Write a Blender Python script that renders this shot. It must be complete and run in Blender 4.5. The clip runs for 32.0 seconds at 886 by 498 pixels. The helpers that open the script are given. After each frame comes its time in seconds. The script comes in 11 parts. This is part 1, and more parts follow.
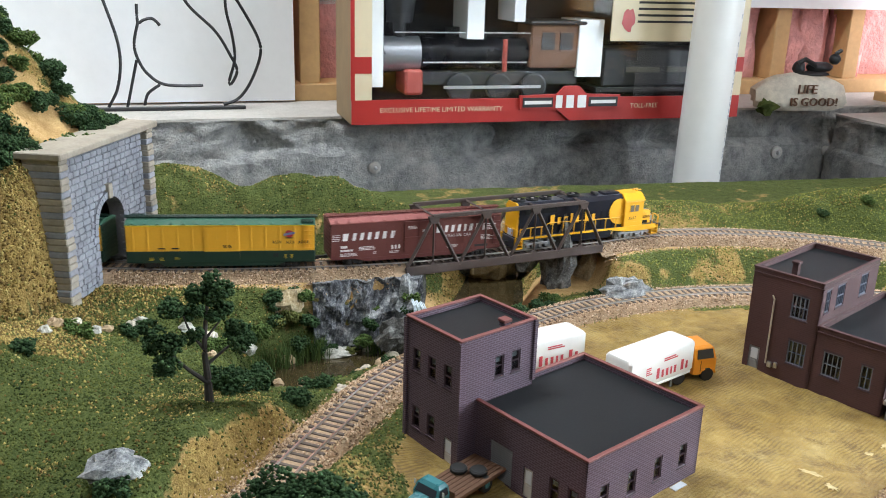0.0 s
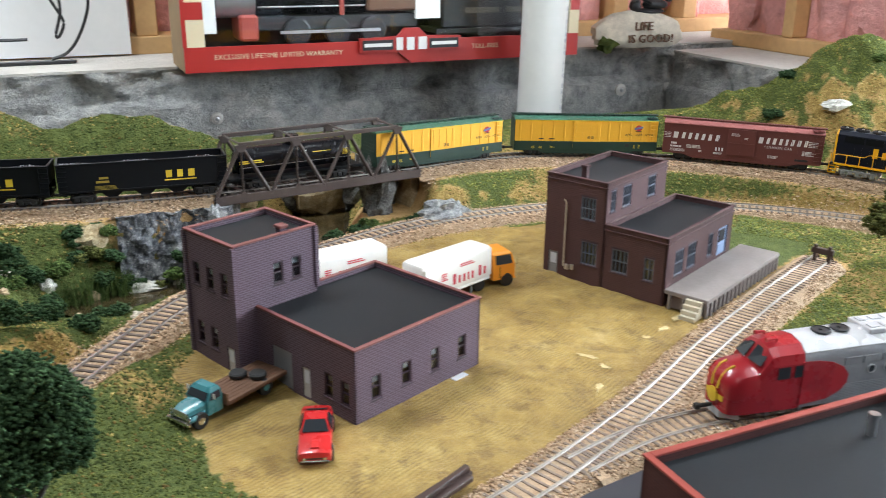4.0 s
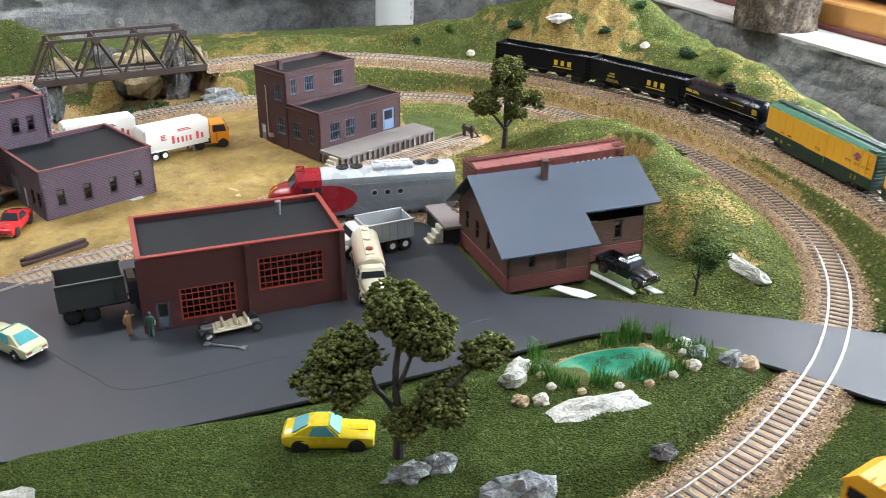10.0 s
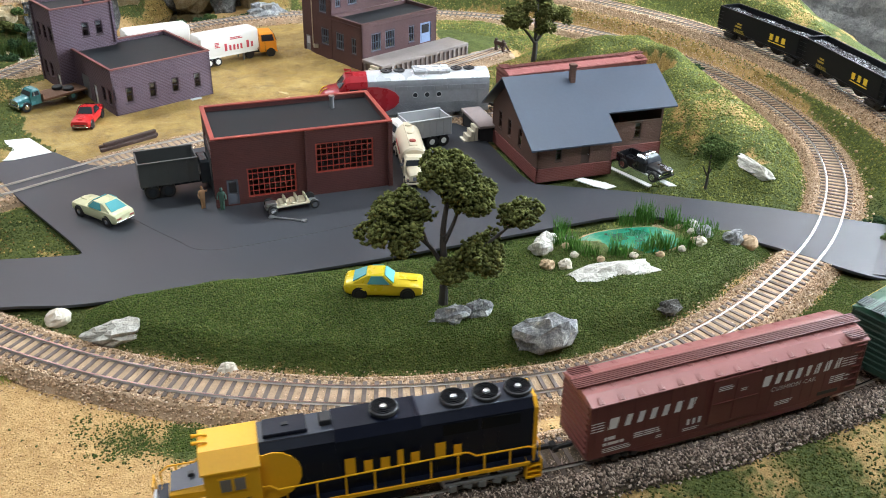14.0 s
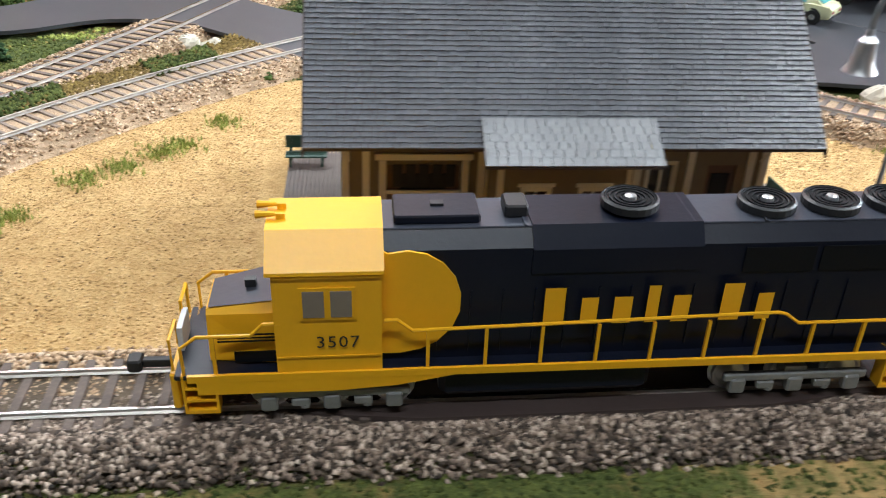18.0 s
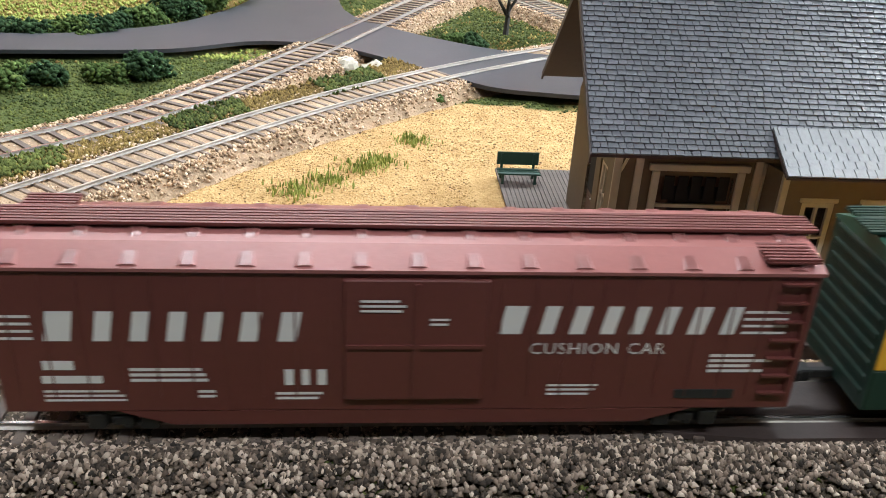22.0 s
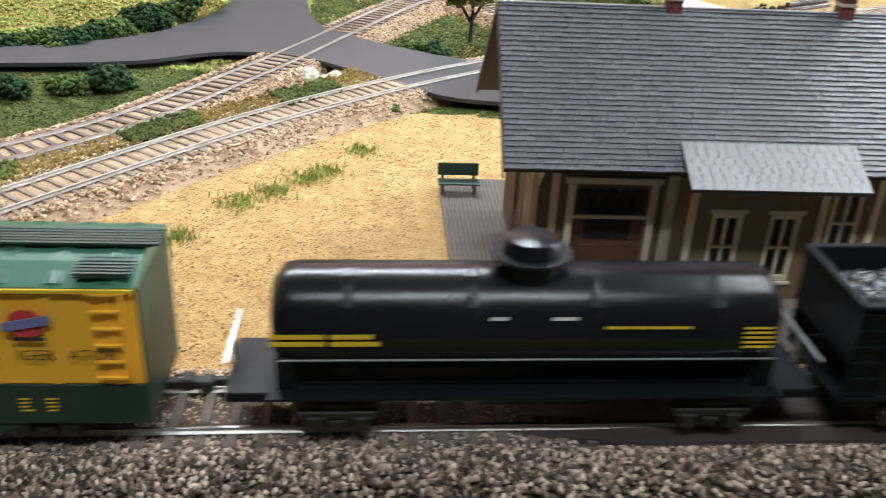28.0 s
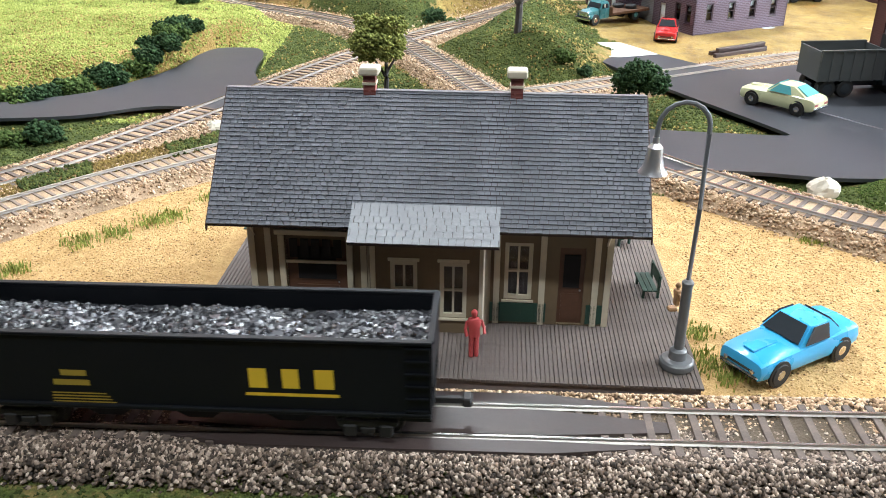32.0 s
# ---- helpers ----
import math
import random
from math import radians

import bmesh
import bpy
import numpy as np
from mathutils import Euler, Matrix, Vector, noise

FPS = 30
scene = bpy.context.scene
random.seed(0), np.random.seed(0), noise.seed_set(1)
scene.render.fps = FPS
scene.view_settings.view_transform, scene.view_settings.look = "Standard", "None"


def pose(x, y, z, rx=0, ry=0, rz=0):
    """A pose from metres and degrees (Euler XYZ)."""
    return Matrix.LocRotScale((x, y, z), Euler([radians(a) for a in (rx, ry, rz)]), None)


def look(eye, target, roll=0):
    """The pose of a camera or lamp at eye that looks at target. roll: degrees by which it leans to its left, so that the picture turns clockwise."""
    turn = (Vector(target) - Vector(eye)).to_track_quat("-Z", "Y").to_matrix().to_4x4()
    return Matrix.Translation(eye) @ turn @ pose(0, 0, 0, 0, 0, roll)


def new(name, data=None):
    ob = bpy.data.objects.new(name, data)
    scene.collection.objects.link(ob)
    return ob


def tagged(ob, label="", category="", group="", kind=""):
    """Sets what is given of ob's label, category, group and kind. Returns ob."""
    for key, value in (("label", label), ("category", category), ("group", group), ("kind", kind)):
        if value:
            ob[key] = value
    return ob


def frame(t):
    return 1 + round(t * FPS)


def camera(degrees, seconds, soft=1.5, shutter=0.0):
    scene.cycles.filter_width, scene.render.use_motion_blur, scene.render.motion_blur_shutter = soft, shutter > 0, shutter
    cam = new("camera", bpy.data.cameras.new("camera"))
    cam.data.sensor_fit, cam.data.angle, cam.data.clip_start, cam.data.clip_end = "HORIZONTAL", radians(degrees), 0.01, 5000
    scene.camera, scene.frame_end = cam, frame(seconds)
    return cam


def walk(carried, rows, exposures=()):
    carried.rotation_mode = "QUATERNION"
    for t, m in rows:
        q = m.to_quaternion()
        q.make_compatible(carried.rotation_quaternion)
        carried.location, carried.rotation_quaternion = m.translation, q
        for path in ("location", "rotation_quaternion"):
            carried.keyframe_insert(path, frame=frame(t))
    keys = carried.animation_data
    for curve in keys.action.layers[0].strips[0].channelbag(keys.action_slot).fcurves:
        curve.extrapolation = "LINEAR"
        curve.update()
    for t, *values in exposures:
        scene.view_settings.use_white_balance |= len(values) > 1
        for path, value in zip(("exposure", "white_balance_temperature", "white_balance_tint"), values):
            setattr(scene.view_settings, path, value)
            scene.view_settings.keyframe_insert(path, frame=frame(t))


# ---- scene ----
cam = camera(53.6, 32.0, soft=0.95, shutter=0.4)
# camera: time, eye, a point ahead of it, roll
ROWS = [
    (0.0, (-0.0045, 0.0363, 0.3333), (0.2163, 0.9633, 0.0298), 1.69),
    (0.5, (-0.0014, 0.0324, 0.3352), (0.2260, 0.9593, 0.0369), 1.60),
    (1.0, (0.0007, 0.0322, 0.3338), (0.2348, 0.9587, 0.0391), 1.61),
    (1.5, (0.0126, 0.0289, 0.3255), (0.2491, 0.9539, 0.0282), 1.50),
    (2.0, (0.0146, 0.0282, 0.3165), (0.2522, 0.9481, 0.0046), 1.28),
    (2.5, (0.0177, 0.0231, 0.3091), (0.2510, 0.9380, -0.0202), 0.74),
    (4.5, (0.1003, -0.0248, 0.2908), (0.4766, 0.8394, -0.0432), 0.49),
    (5.0, (0.1256, -0.0445, 0.2967), (0.5501, 0.7952, -0.0420), 0.43),
    (5.5, (0.1488, -0.0602, 0.2962), (0.6145, 0.7547, -0.0487), 0.65),
    (6.0, (0.1598, -0.0787, 0.2991), (0.6521, 0.7162, -0.0555), 0.95),
    (6.5, (0.1761, -0.1087, 0.3095), (0.6589, 0.6829, -0.0650), 0.98),
    (7.0, (0.2021, -0.1582, 0.3150), (0.6154, 0.6566, -0.0916), 0.71),
    (7.5, (0.2530, -0.2132, 0.3131), (0.5871, 0.6219, -0.1240), 0.05),
    (8.0, (0.2836, -0.2735, 0.3343), (0.5819, 0.5835, -0.0860), -0.12),
    (8.5, (0.3029, -0.3237, 0.3445), (0.5697, 0.5473, -0.0680), -0.14),
    (9.0, (0.3147, -0.3615, 0.3491), (0.5677, 0.5091, -0.0728), -0.42),
    (9.5, (0.3243, -0.4005, 0.3525), (0.5769, 0.4700, -0.0699), -0.84),
    (10.0, (0.3327, -0.4189, 0.3553), (0.6021, 0.4444, -0.0716), 0.70),
    (10.5, (0.3382, -0.4337, 0.3725), (0.6217, 0.4342, -0.0353), 1.58),
    (11.0, (0.3382, -0.4469, 0.3634), (0.6327, 0.4084, -0.0629), 1.23),
    (11.5, (0.3360, -0.4696, 0.3599), (0.6242, 0.3761, -0.0893), 0.81),
    (12.0, (0.3277, -0.4846, 0.3542), (0.6113, 0.3585, -0.1026), 0.64),
    (12.5, (0.3150, -0.4950, 0.3505), (0.5867, 0.3363, -0.1344), 1.10),
    (13.0, (0.3061, -0.4988, 0.3493), (0.5651, 0.3357, -0.1370), 1.11),
    (13.5, (0.2954, -0.5023, 0.3537), (0.5447, 0.3309, -0.1399), 1.20),
    (15.5, (0.2018, -0.5251, 0.3364), (0.3964, 0.3456, -0.1153), 2.99),
    (16.0, (0.1162, -0.4867, 0.3089), (0.2841, 0.3923, -0.1374), 3.82),
    (16.5, (0.0399, -0.4438, 0.2614), (0.2013, 0.4305, -0.1965), 4.32),
    (17.0, (-0.0238, -0.4063, 0.2200), (0.1237, 0.4665, -0.2452), 4.28),
    (17.5, (-0.0730, -0.3751, 0.1838), (0.0647, 0.4902, -0.2982), 3.68),
    (18.0, (-0.1181, -0.3507, 0.1588), (0.0088, 0.5043, -0.3440), 2.64),
    (18.5, (-0.1500, -0.3420, 0.1478), (-0.0087, 0.5120, -0.3528), 2.93),
    (19.0, (-0.1707, -0.3378, 0.1411), (-0.0211, 0.5312, -0.3307), 3.79),
    (19.5, (-0.1848, -0.3362, 0.1401), (-0.0446, 0.5374, -0.3259), 3.59),
    (20.0, (-0.1918, -0.3382, 0.1389), (-0.0608, 0.5403, -0.3204), 3.69),
    (20.5, (-0.1979, -0.3398, 0.1424), (-0.0746, 0.5426, -0.3115), 3.40),
    (21.0, (-0.1973, -0.3349, 0.1382), (-0.0806, 0.5516, -0.3095), 3.59),
    (21.5, (-0.1982, -0.3340, 0.1360), (-0.0831, 0.5510, -0.3151), 3.66),
    (22.0, (-0.1967, -0.3351, 0.1373), (-0.0835, 0.5496, -0.3150), 3.61),
    (22.5, (-0.1979, -0.3326, 0.1384), (-0.0836, 0.5523, -0.3130), 3.17),
    (23.0, (-0.1961, -0.3315, 0.1392), (-0.0848, 0.5558, -0.3084), 2.88),
    (23.5, (-0.1945, -0.3319, 0.1386), (-0.0875, 0.5575, -0.3057), 2.61),
    (24.0, (-0.1984, -0.3330, 0.1370), (-0.0889, 0.5570, -0.3055), 3.08),
    (24.5, (-0.1960, -0.3299, 0.1359), (-0.0932, 0.5600, -0.3085), 2.96),
    (25.0, (-0.1986, -0.3266, 0.1354), (-0.0964, 0.5613, -0.3133), 2.97),
    (25.5, (-0.2008, -0.3256, 0.1339), (-0.1008, 0.5620, -0.3157), 3.38),
    (27.5, (-0.1973, -0.3309, 0.1340), (-0.1044, 0.5551, -0.3203), 3.43),
    (28.0, (-0.1725, -0.3452, 0.1472), (-0.0646, 0.5391, -0.3072), 3.08),
    (28.5, (-0.1506, -0.3576, 0.1604), (-0.0203, 0.5216, -0.2979), 3.05),
    (29.0, (-0.1283, -0.3665, 0.1682), (0.0134, 0.5085, -0.2949), 3.26),
    (29.5, (-0.0962, -0.3785, 0.1744), (0.0198, 0.5074, -0.2748), 3.28),
    (30.0, (-0.0644, -0.3887, 0.1790), (0.0060, 0.5030, -0.2682), 2.43),
    (30.5, (-0.0505, -0.4027, 0.1818), (-0.0200, 0.4968, -0.2539), 1.89),
    (31.0, (-0.0367, -0.4067, 0.1831), (-0.0387, 0.4946, -0.2501), 1.20),
    (31.5, (-0.0301, -0.4039, 0.1843), (-0.0464, 0.4967, -0.2499), 0.62),
    (32.0, (-0.0288, -0.4022, 0.1859), (-0.0511, 0.4972, -0.2505), 0.32),
]

EXPO = [(0.0, -0.28), (2.5, -0.26), (4.5, -0.14), (7.5, -0.15), (13.5, -0.12), (17.0, 0.25), (19.0, 0.52), (27.0, 0.52), (30.0, 0.60), (32.0, 0.60)]
walk(cam, [(t, look(eye, ahead, roll)) for t, eye, ahead, roll in ROWS], EXPO)

# ---- light: daylight through the window, two shop lights under the ceiling ----
world = bpy.data.worlds.new("world")
scene.world = world
world.use_nodes = True
wn = world.node_tree.nodes
wsky = wn.new("ShaderNodeTexSky")
wsky.sky_type, wsky.sun_disc = "NISHITA", False
wsky.sun_elevation, wsky.sun_rotation = radians(40), radians(100)
world.node_tree.links.new(wsky.outputs[0], wn["Background"].inputs[0])
wn["Background"].inputs[1].default_value = 0.12


def area_lamp(name, m, sx, sy, watts, colour):
    d = bpy.data.lights.new(name, "AREA")
    d.shape, d.size, d.size_y, d.energy, d.color = "RECTANGLE", sx, sy, watts, colour
    ob = new(name, d)
    ob.matrix_world = m
    return ob


SHOP = (-0.35, 1.10, 1.55)
COOL = (0.86, 0.94, 1.0)
area_lamp("shop_light_lamp", look(SHOP, (SHOP[0], SHOP[1], 0)), 1.15, 0.10, 40, COOL)
SHOP_B = (-0.15, -0.85, 1.50)
area_lamp("shop_light_lamp", look(SHOP_B, (SHOP_B[0], SHOP_B[1], 0)), 1.15, 0.10, 15, COOL)
SHOP_C = (1.02, 0.12, 1.50)
area_lamp("shop_light_lamp", look(SHOP_C, (SHOP_C[0], SHOP_C[1], 0)) @ pose(0, 0, 0, 0, 0, 90), 1.15, 0.10, 14, COOL)
area_lamp("window_daylight", look((1.62, 0.25, 0.50), (0.6, 0.25, 0.05)), 1.1, 0.55, 36, (0.74, 0.87, 1.0))


# ---- materials ----
def nodes_of(name):
    m = bpy.data.materials.new(name)
    m.use_nodes = True
    return m, m.node_tree.nodes, m.node_tree.links, m.node_tree.nodes["Principled BSDF"]


def ramp(n, l, fac, stops):
    r = n.new("ShaderNodeValToRGB")
    e = r.color_ramp.elements
    while len(e) < len(stops):
        e.new(0.5)
    for el, (p, c) in zip(e, stops):
        el.position, el.color = p, (*c, 1)
    l.new(fac, r.inputs[0])
    return r.outputs[0]


def noise_tex(n, l, scale, detail=4.0, rough=0.6, coords="Object"):
    tc, t = n.new("ShaderNodeTexCoord"), n.new("ShaderNodeTexNoise")
    t.inputs["Scale"].default_value, t.inputs["Detail"].default_value, t.inputs["Roughness"].default_value = scale, detail, rough
    l.new(tc.outputs[coords], t.inputs["Vector"])
    return t.outputs[0]


def mixc(n, l, fac, a, b, how="MIX"):
    m = n.new("ShaderNodeMix")
    m.data_type, m.blend_type = "RGBA", how
    for sock, val in ((m.inputs[0], fac), (m.inputs[6], a), (m.inputs[7], b)):
        if isinstance(val, (int, float)):
            sock.default_value = val
        elif isinstance(val, tuple):
            sock.default_value = (*val, 1) if len(val) == 3 else val
        else:
            l.new(val, sock)
    return m.outputs[2]


def bumped(n, l, b, height, strength=0.4, dist=0.001):
    k = n.new("ShaderNodeBump")
    k.inputs["Strength"].default_value, k.inputs["Distance"].default_value = strength, dist
    l.new(height, k.inputs["Height"])
    l.new(k.outputs[0], b.inputs["Normal"])


def scaled(c, k):
    return tuple(min(1.0, v * k) for v in c)


def mat(name, c, rough=0.5, metal=0.0, vary=0.15, grain=400.0, coarse=25.0, bump=0.15, dist=0.0004, spec=0.5, coat=0.0):
    """Paint, plastic, wood or stone: a base colour with grain and larger blotches."""
    m, n, l, b = nodes_of(name)
    fine, big = noise_tex(n, l, grain), noise_tex(n, l, coarse, 3)
    col = ramp(n, l, fine, ((0.25, scaled(c, 1 - vary)), (0.75, scaled(c, 1 + vary))))
    col = mixc(n, l, 0.6, col, ramp(n, l, big, ((0.3, scaled(c, 1 - vary)), (0.7, scaled(c, 1 + vary)))))
    l.new(col, b.inputs["Base Color"])
    rr = n.new("ShaderNodeMapRange")
    rr.inputs[3].default_value, rr.inputs[4].default_value = max(0.03, rough - 0.08), min(1, rough + 0.08)
    l.new(big, rr.inputs[0])
    l.new(rr.outputs[0], b.inputs["Roughness"])
    b.inputs["Metallic"].default_value = metal
    b.inputs["Specular IOR Level"].default_value = spec
    b.inputs["Coat Weight"].default_value = coat
    if bump:
        bumped(n, l, b, fine, bump, dist)
    return m


def brick_mat(name, c, mortar, bw=0.0052, bh=0.0017, rough=0.7, bump=1.0):
    """Fine moulded brick on a kit wall, laid by the wall's own plane."""
    m, n, l, b = nodes_of(name)
    tc, sep, com, ad = n.new("ShaderNodeTexCoord"), n.new("ShaderNodeSeparateXYZ"), n.new("ShaderNodeCombineXYZ"), n.new("ShaderNodeMath")
    l.new(tc.outputs["Object"], sep.inputs[0])
    l.new(sep.outputs[0], ad.inputs[0])
    l.new(sep.outputs[1], ad.inputs[1])
    l.new(ad.outputs[0], com.inputs[0])
    l.new(sep.outputs[2], com.inputs[1])
    t = n.new("ShaderNodeTexBrick")
    k = 0.042 / bw                     # the node takes no brick narrower than 0.01
    t.inputs["Scale"].default_value = k
    t.inputs["Brick Width"].default_value, t.inputs["Row Height"].default_value, t.inputs["Mortar Size"].default_value = bw * k, bh * k, 0.0034
    t.inputs["Color1"].default_value, t.inputs["Color2"].default_value, t.inputs["Mortar"].default_value = (*scaled(c, 0.85), 1), (*scaled(c, 1.12), 1), (*mortar, 1)
    l.new(com.outputs[0], t.inputs["Vector"])
    big = noise_tex(n, l, 30, 3)
    col = mixc(n, l, 0.35, t.outputs[0], ramp(n, l, big, ((0.3, scaled(c, 0.7)), (0.7, scaled(c, 1.3)))))
    l.new(col, b.inputs["Base Color"])
    b.inputs["Roughness"].default_value = rough
    inv = n.new("ShaderNodeMath")
    inv.operation = "SUBTRACT"
    inv.inputs[0].default_value = 1
    l.new(t.outputs[1], inv.inputs[1])
    bumped(n, l, b, inv.outputs[0], bump, 0.0006)
    return m


def glass_mat(name, c=(0.9, 0.95, 0.95), rough=0.05):
    m, n, l, b = nodes_of(name)
    b.inputs["Base Color"].default_value, b.inputs["Roughness"].default_value = (*c, 1), rough
    b.inputs["Transmission Weight"].default_value, b.inputs["IOR"].default_value = 1.0, 1.45
    return m


def glow_mat(name, c, strength):
    m, n, l, b = nodes_of(name)
    b.inputs["Base Color"].default_value = (*c, 1)
    b.inputs["Emission Color"].default_value, b.inputs["Emission Strength"].default_value = (*c, 1), strength
    return m


def foliage_mat(name, dark, mid, light, grain=260.0):
    m, n, l, b = nodes_of(name)
    g = n.new("ShaderNodeNewGeometry")
    a = ramp(n, l, g.outputs["Random Per Island"], ((0.0, dark), (0.5, mid), (1.0, light)))
    f = ramp(n, l, noise_tex(n, l, grain, 5), ((0.3, dark), (0.7, light)))
    l.new(mixc(n, l, 0.4, a, f), b.inputs["Base Color"])
    b.inputs["Roughness"].default_value, b.inputs["Specular IOR Level"].default_value = 0.95, 0.15
    return m


def ground_mat():
    """Scenery: painted sand, coarse straw turf, green turf and bare plaster, by the masks laid into the ground."""
    m, n, l, b = nodes_of("scenic_ground")
    at, sep = n.new("ShaderNodeAttribute"), n.new("ShaderNodeSeparateColor")
    at.attribute_name = "mask"
    l.new(at.outputs["Color"], sep.inputs[0])
    fine, mid, big = noise_tex(n, l, 700, 3, 0.7), noise_tex(n, l, 120, 5, 0.65), noise_tex(n, l, 18, 4, 0.6)
    sand = mixc(n, l, 0.6, ramp(n, l, fine, ((0.3, (0.30, 0.17, 0.065)), (0.5, (0.54, 0.33, 0.13)), (0.7, (0.72, 0.50, 0.25)))),
                ramp(n, l, mid, ((0.3, (0.40, 0.235, 0.085)), (0.7, (0.72, 0.49, 0.23)))))
    yard = mixc(n, l, 0.45, ramp(n, l, mid, ((0.3, (0.28, 0.172, 0.042)), (0.55, (0.42, 0.28, 0.080)), (0.75, (0.58, 0.43, 0.175)))),
                ramp(n, l, big, ((0.32, (0.19, 0.112, 0.028)), (0.5, (0.39, 0.26, 0.072)), (0.62, (0.52, 0.375, 0.125)), (0.74, (0.70, 0.57, 0.30)))))
    yard = mixc(n, l, ramp(n, l, noise_tex(n, l, 42, 8, 0.75), ((0.50, (0, 0, 0)), (0.62, (0.75, 0.75, 0.75)))), yard, (0.20, 0.12, 0.035))
    # combed brush ridges in the paint
    tc, mp, wv = n.new("ShaderNodeTexCoord"), n.new("ShaderNodeMapping"), n.new("ShaderNodeTexWave")
    mp.inputs["Rotation"].default_value = (0, 0, radians(62))
    l.new(tc.outputs["Object"], mp.inputs[0])
    l.new(mp.outputs[0], wv.inputs[0])
    for key, val in (("Scale", 105.0), ("Distortion", 9.0), ("Detail", 3.0), ("Detail Scale", 0.35)):
        wv.inputs[key].default_value = val
    comb = ramp(n, l, wv.outputs[1], ((0.15, (0.62, 0.60, 0.56)), (0.6, (1.0, 1.0, 1.0))))
    yard = mixc(n, l, ramp(n, l, noise_tex(n, l, 26, 4), ((0.40, (0.1, 0.1, 0.1)), (0.62, (0.85, 0.85, 0.85)))), yard, mixc(n, l, 1.0, yard, comb, "MULTIPLY"))
    green = mixc(n, l, 0.5, ramp(n, l, fine, ((0.3, (0.020, 0.032, 0.008)), (0.5, (0.060, 0.085, 0.018)), (0.72, (0.19, 0.21, 0.055)))),
                 ramp(n, l, mid, ((0.3, (0.028, 0.045, 0.012)), (0.7, (0.14, 0.16, 0.045)))))
    straw = mixc(n, l, 0.5, ramp(n, l, fine, ((0.3, (0.13, 0.08, 0.022)), (0.5, (0.30, 0.20, 0.06)), (0.7, (0.60, 0.44, 0.17)))),
                 ramp(n, l, mid, ((0.3, (0.10, 0.06, 0.018)), (0.5, (0.27, 0.175, 0.05)), (0.7, (0.55, 0.39, 0.13)))))

    def edge(sock, lo=0.22, hi=0.78):
        ad = n.new("ShaderNodeMath")
        ad.operation = "MULTIPLY_ADD"
        l.new(mid, ad.inputs[0])
        ad.inputs[1].default_value = 1.3
        ad2 = n.new("ShaderNodeMath")
        ad2.operation = "ADD"
        l.new(sock, ad2.inputs[0])
        ad2.inputs[1].default_value = -0.65
        l.new(ad2.outputs[0], ad.inputs[2])
        r = n.new("ShaderNodeMapRange")
        r.interpolation_type = "SMOOTHSTEP"
        r.inputs[1].default_value, r.inputs[2].default_value = lo, hi
        l.new(ad.outputs[0], r.inputs[0])
        return r.outputs[0]

    c = mixc(n, l, edge(sep.outputs[2]), sand, yard)
    c = mixc(n, l, edge(sep.outputs[1]), c, straw)
    c = mixc(n, l, edge(sep.outputs[0]), c, green)
    l.new(c, b.inputs["Base Color"])
    rr = n.new("ShaderNodeMapRange")
    rr.inputs[3].default_value, rr.inputs[4].default_value = 0.95, 0.42
    l.new(sep.outputs[2], rr.inputs[0])
    l.new(rr.outputs[0], b.inputs["Roughness"])
    sp = n.new("ShaderNodeMapRange")
    sp.inputs[3].default_value, sp.inputs[4].default_value = 0.25, 0.45
    l.new(sep.outputs[2], sp.inputs[0])
    l.new(sp.outputs[0], b.inputs["Specular IOR Level"])
    bumped(n, l, b, mixc(n, l, 0.5, fine, mid), 1.0, 0.0026)
    return m


def island_mat(name, stops, rough=0.9):
    """Loose grains, each of its own shade."""
    m, n, l, b = nodes_of(name)
    g = n.new("ShaderNodeNewGeometry")
    l.new(ramp(n, l, g.outputs["Random Per Island"], stops), b.inputs["Base Color"])
    b.inputs["Roughness"].default_value = rough
    return m


GROUND = ground_mat()
ASPHALT = mat("asphalt_paint", (0.040, 0.042, 0.049), 0.45, spec=0.42, vary=0.12, grain=900, coarse=12, bump=0.12)
BALLAST_MAIN = mat("brown_grey_ballast_bed", (0.11, 0.08, 0.052), 0.95, vary=0.5, grain=900, coarse=60, bump=0.9, dist=0.001)
BALLAST = mat("ballast_bed", (0.45, 0.315, 0.20), 0.95, vary=0.4, grain=900, coarse=60, bump=0.9, dist=0.001)
GRAIN_TAN = island_mat("tan_ballast_grains", ((0.0, (0.15, 0.088, 0.048)), (0.35, (0.43, 0.28, 0.165)), (0.8, (0.64, 0.45, 0.29)), (1.0, (0.76, 0.61, 0.46))))
GRAIN_PALE = island_mat("pinkish_grey_ballast_grains", ((0.0, (0.022, 0.016, 0.012)), (0.4, (0.11, 0.078, 0.058)), (0.72, (0.30, 0.22, 0.17)), (1.0, (0.66, 0.53, 0.43))))
GRAIN_SAND = island_mat("sand_grains", ((0.0, (0.16, 0.095, 0.04)), (0.12, (0.36, 0.205, 0.07)), (0.5, (0.54, 0.33, 0.125)), (1.0, (0.70, 0.48, 0.24))))
TURF = foliage_mat("green_turf_foam", (0.013, 0.024, 0.008), (0.048, 0.070, 0.018), (0.17, 0.185, 0.05), 30.0)
TURF_MOUND = foliage_mat("sunny_mound_foam", (0.040, 0.054, 0.012), (0.125, 0.145, 0.030), (0.30, 0.31, 0.085), 30.0)
TURF_MEADOW = foliage_mat("bright_meadow_foam", (0.13, 0.165, 0.03), (0.29, 0.33, 0.07), (0.48, 0.50, 0.15), 30.0)
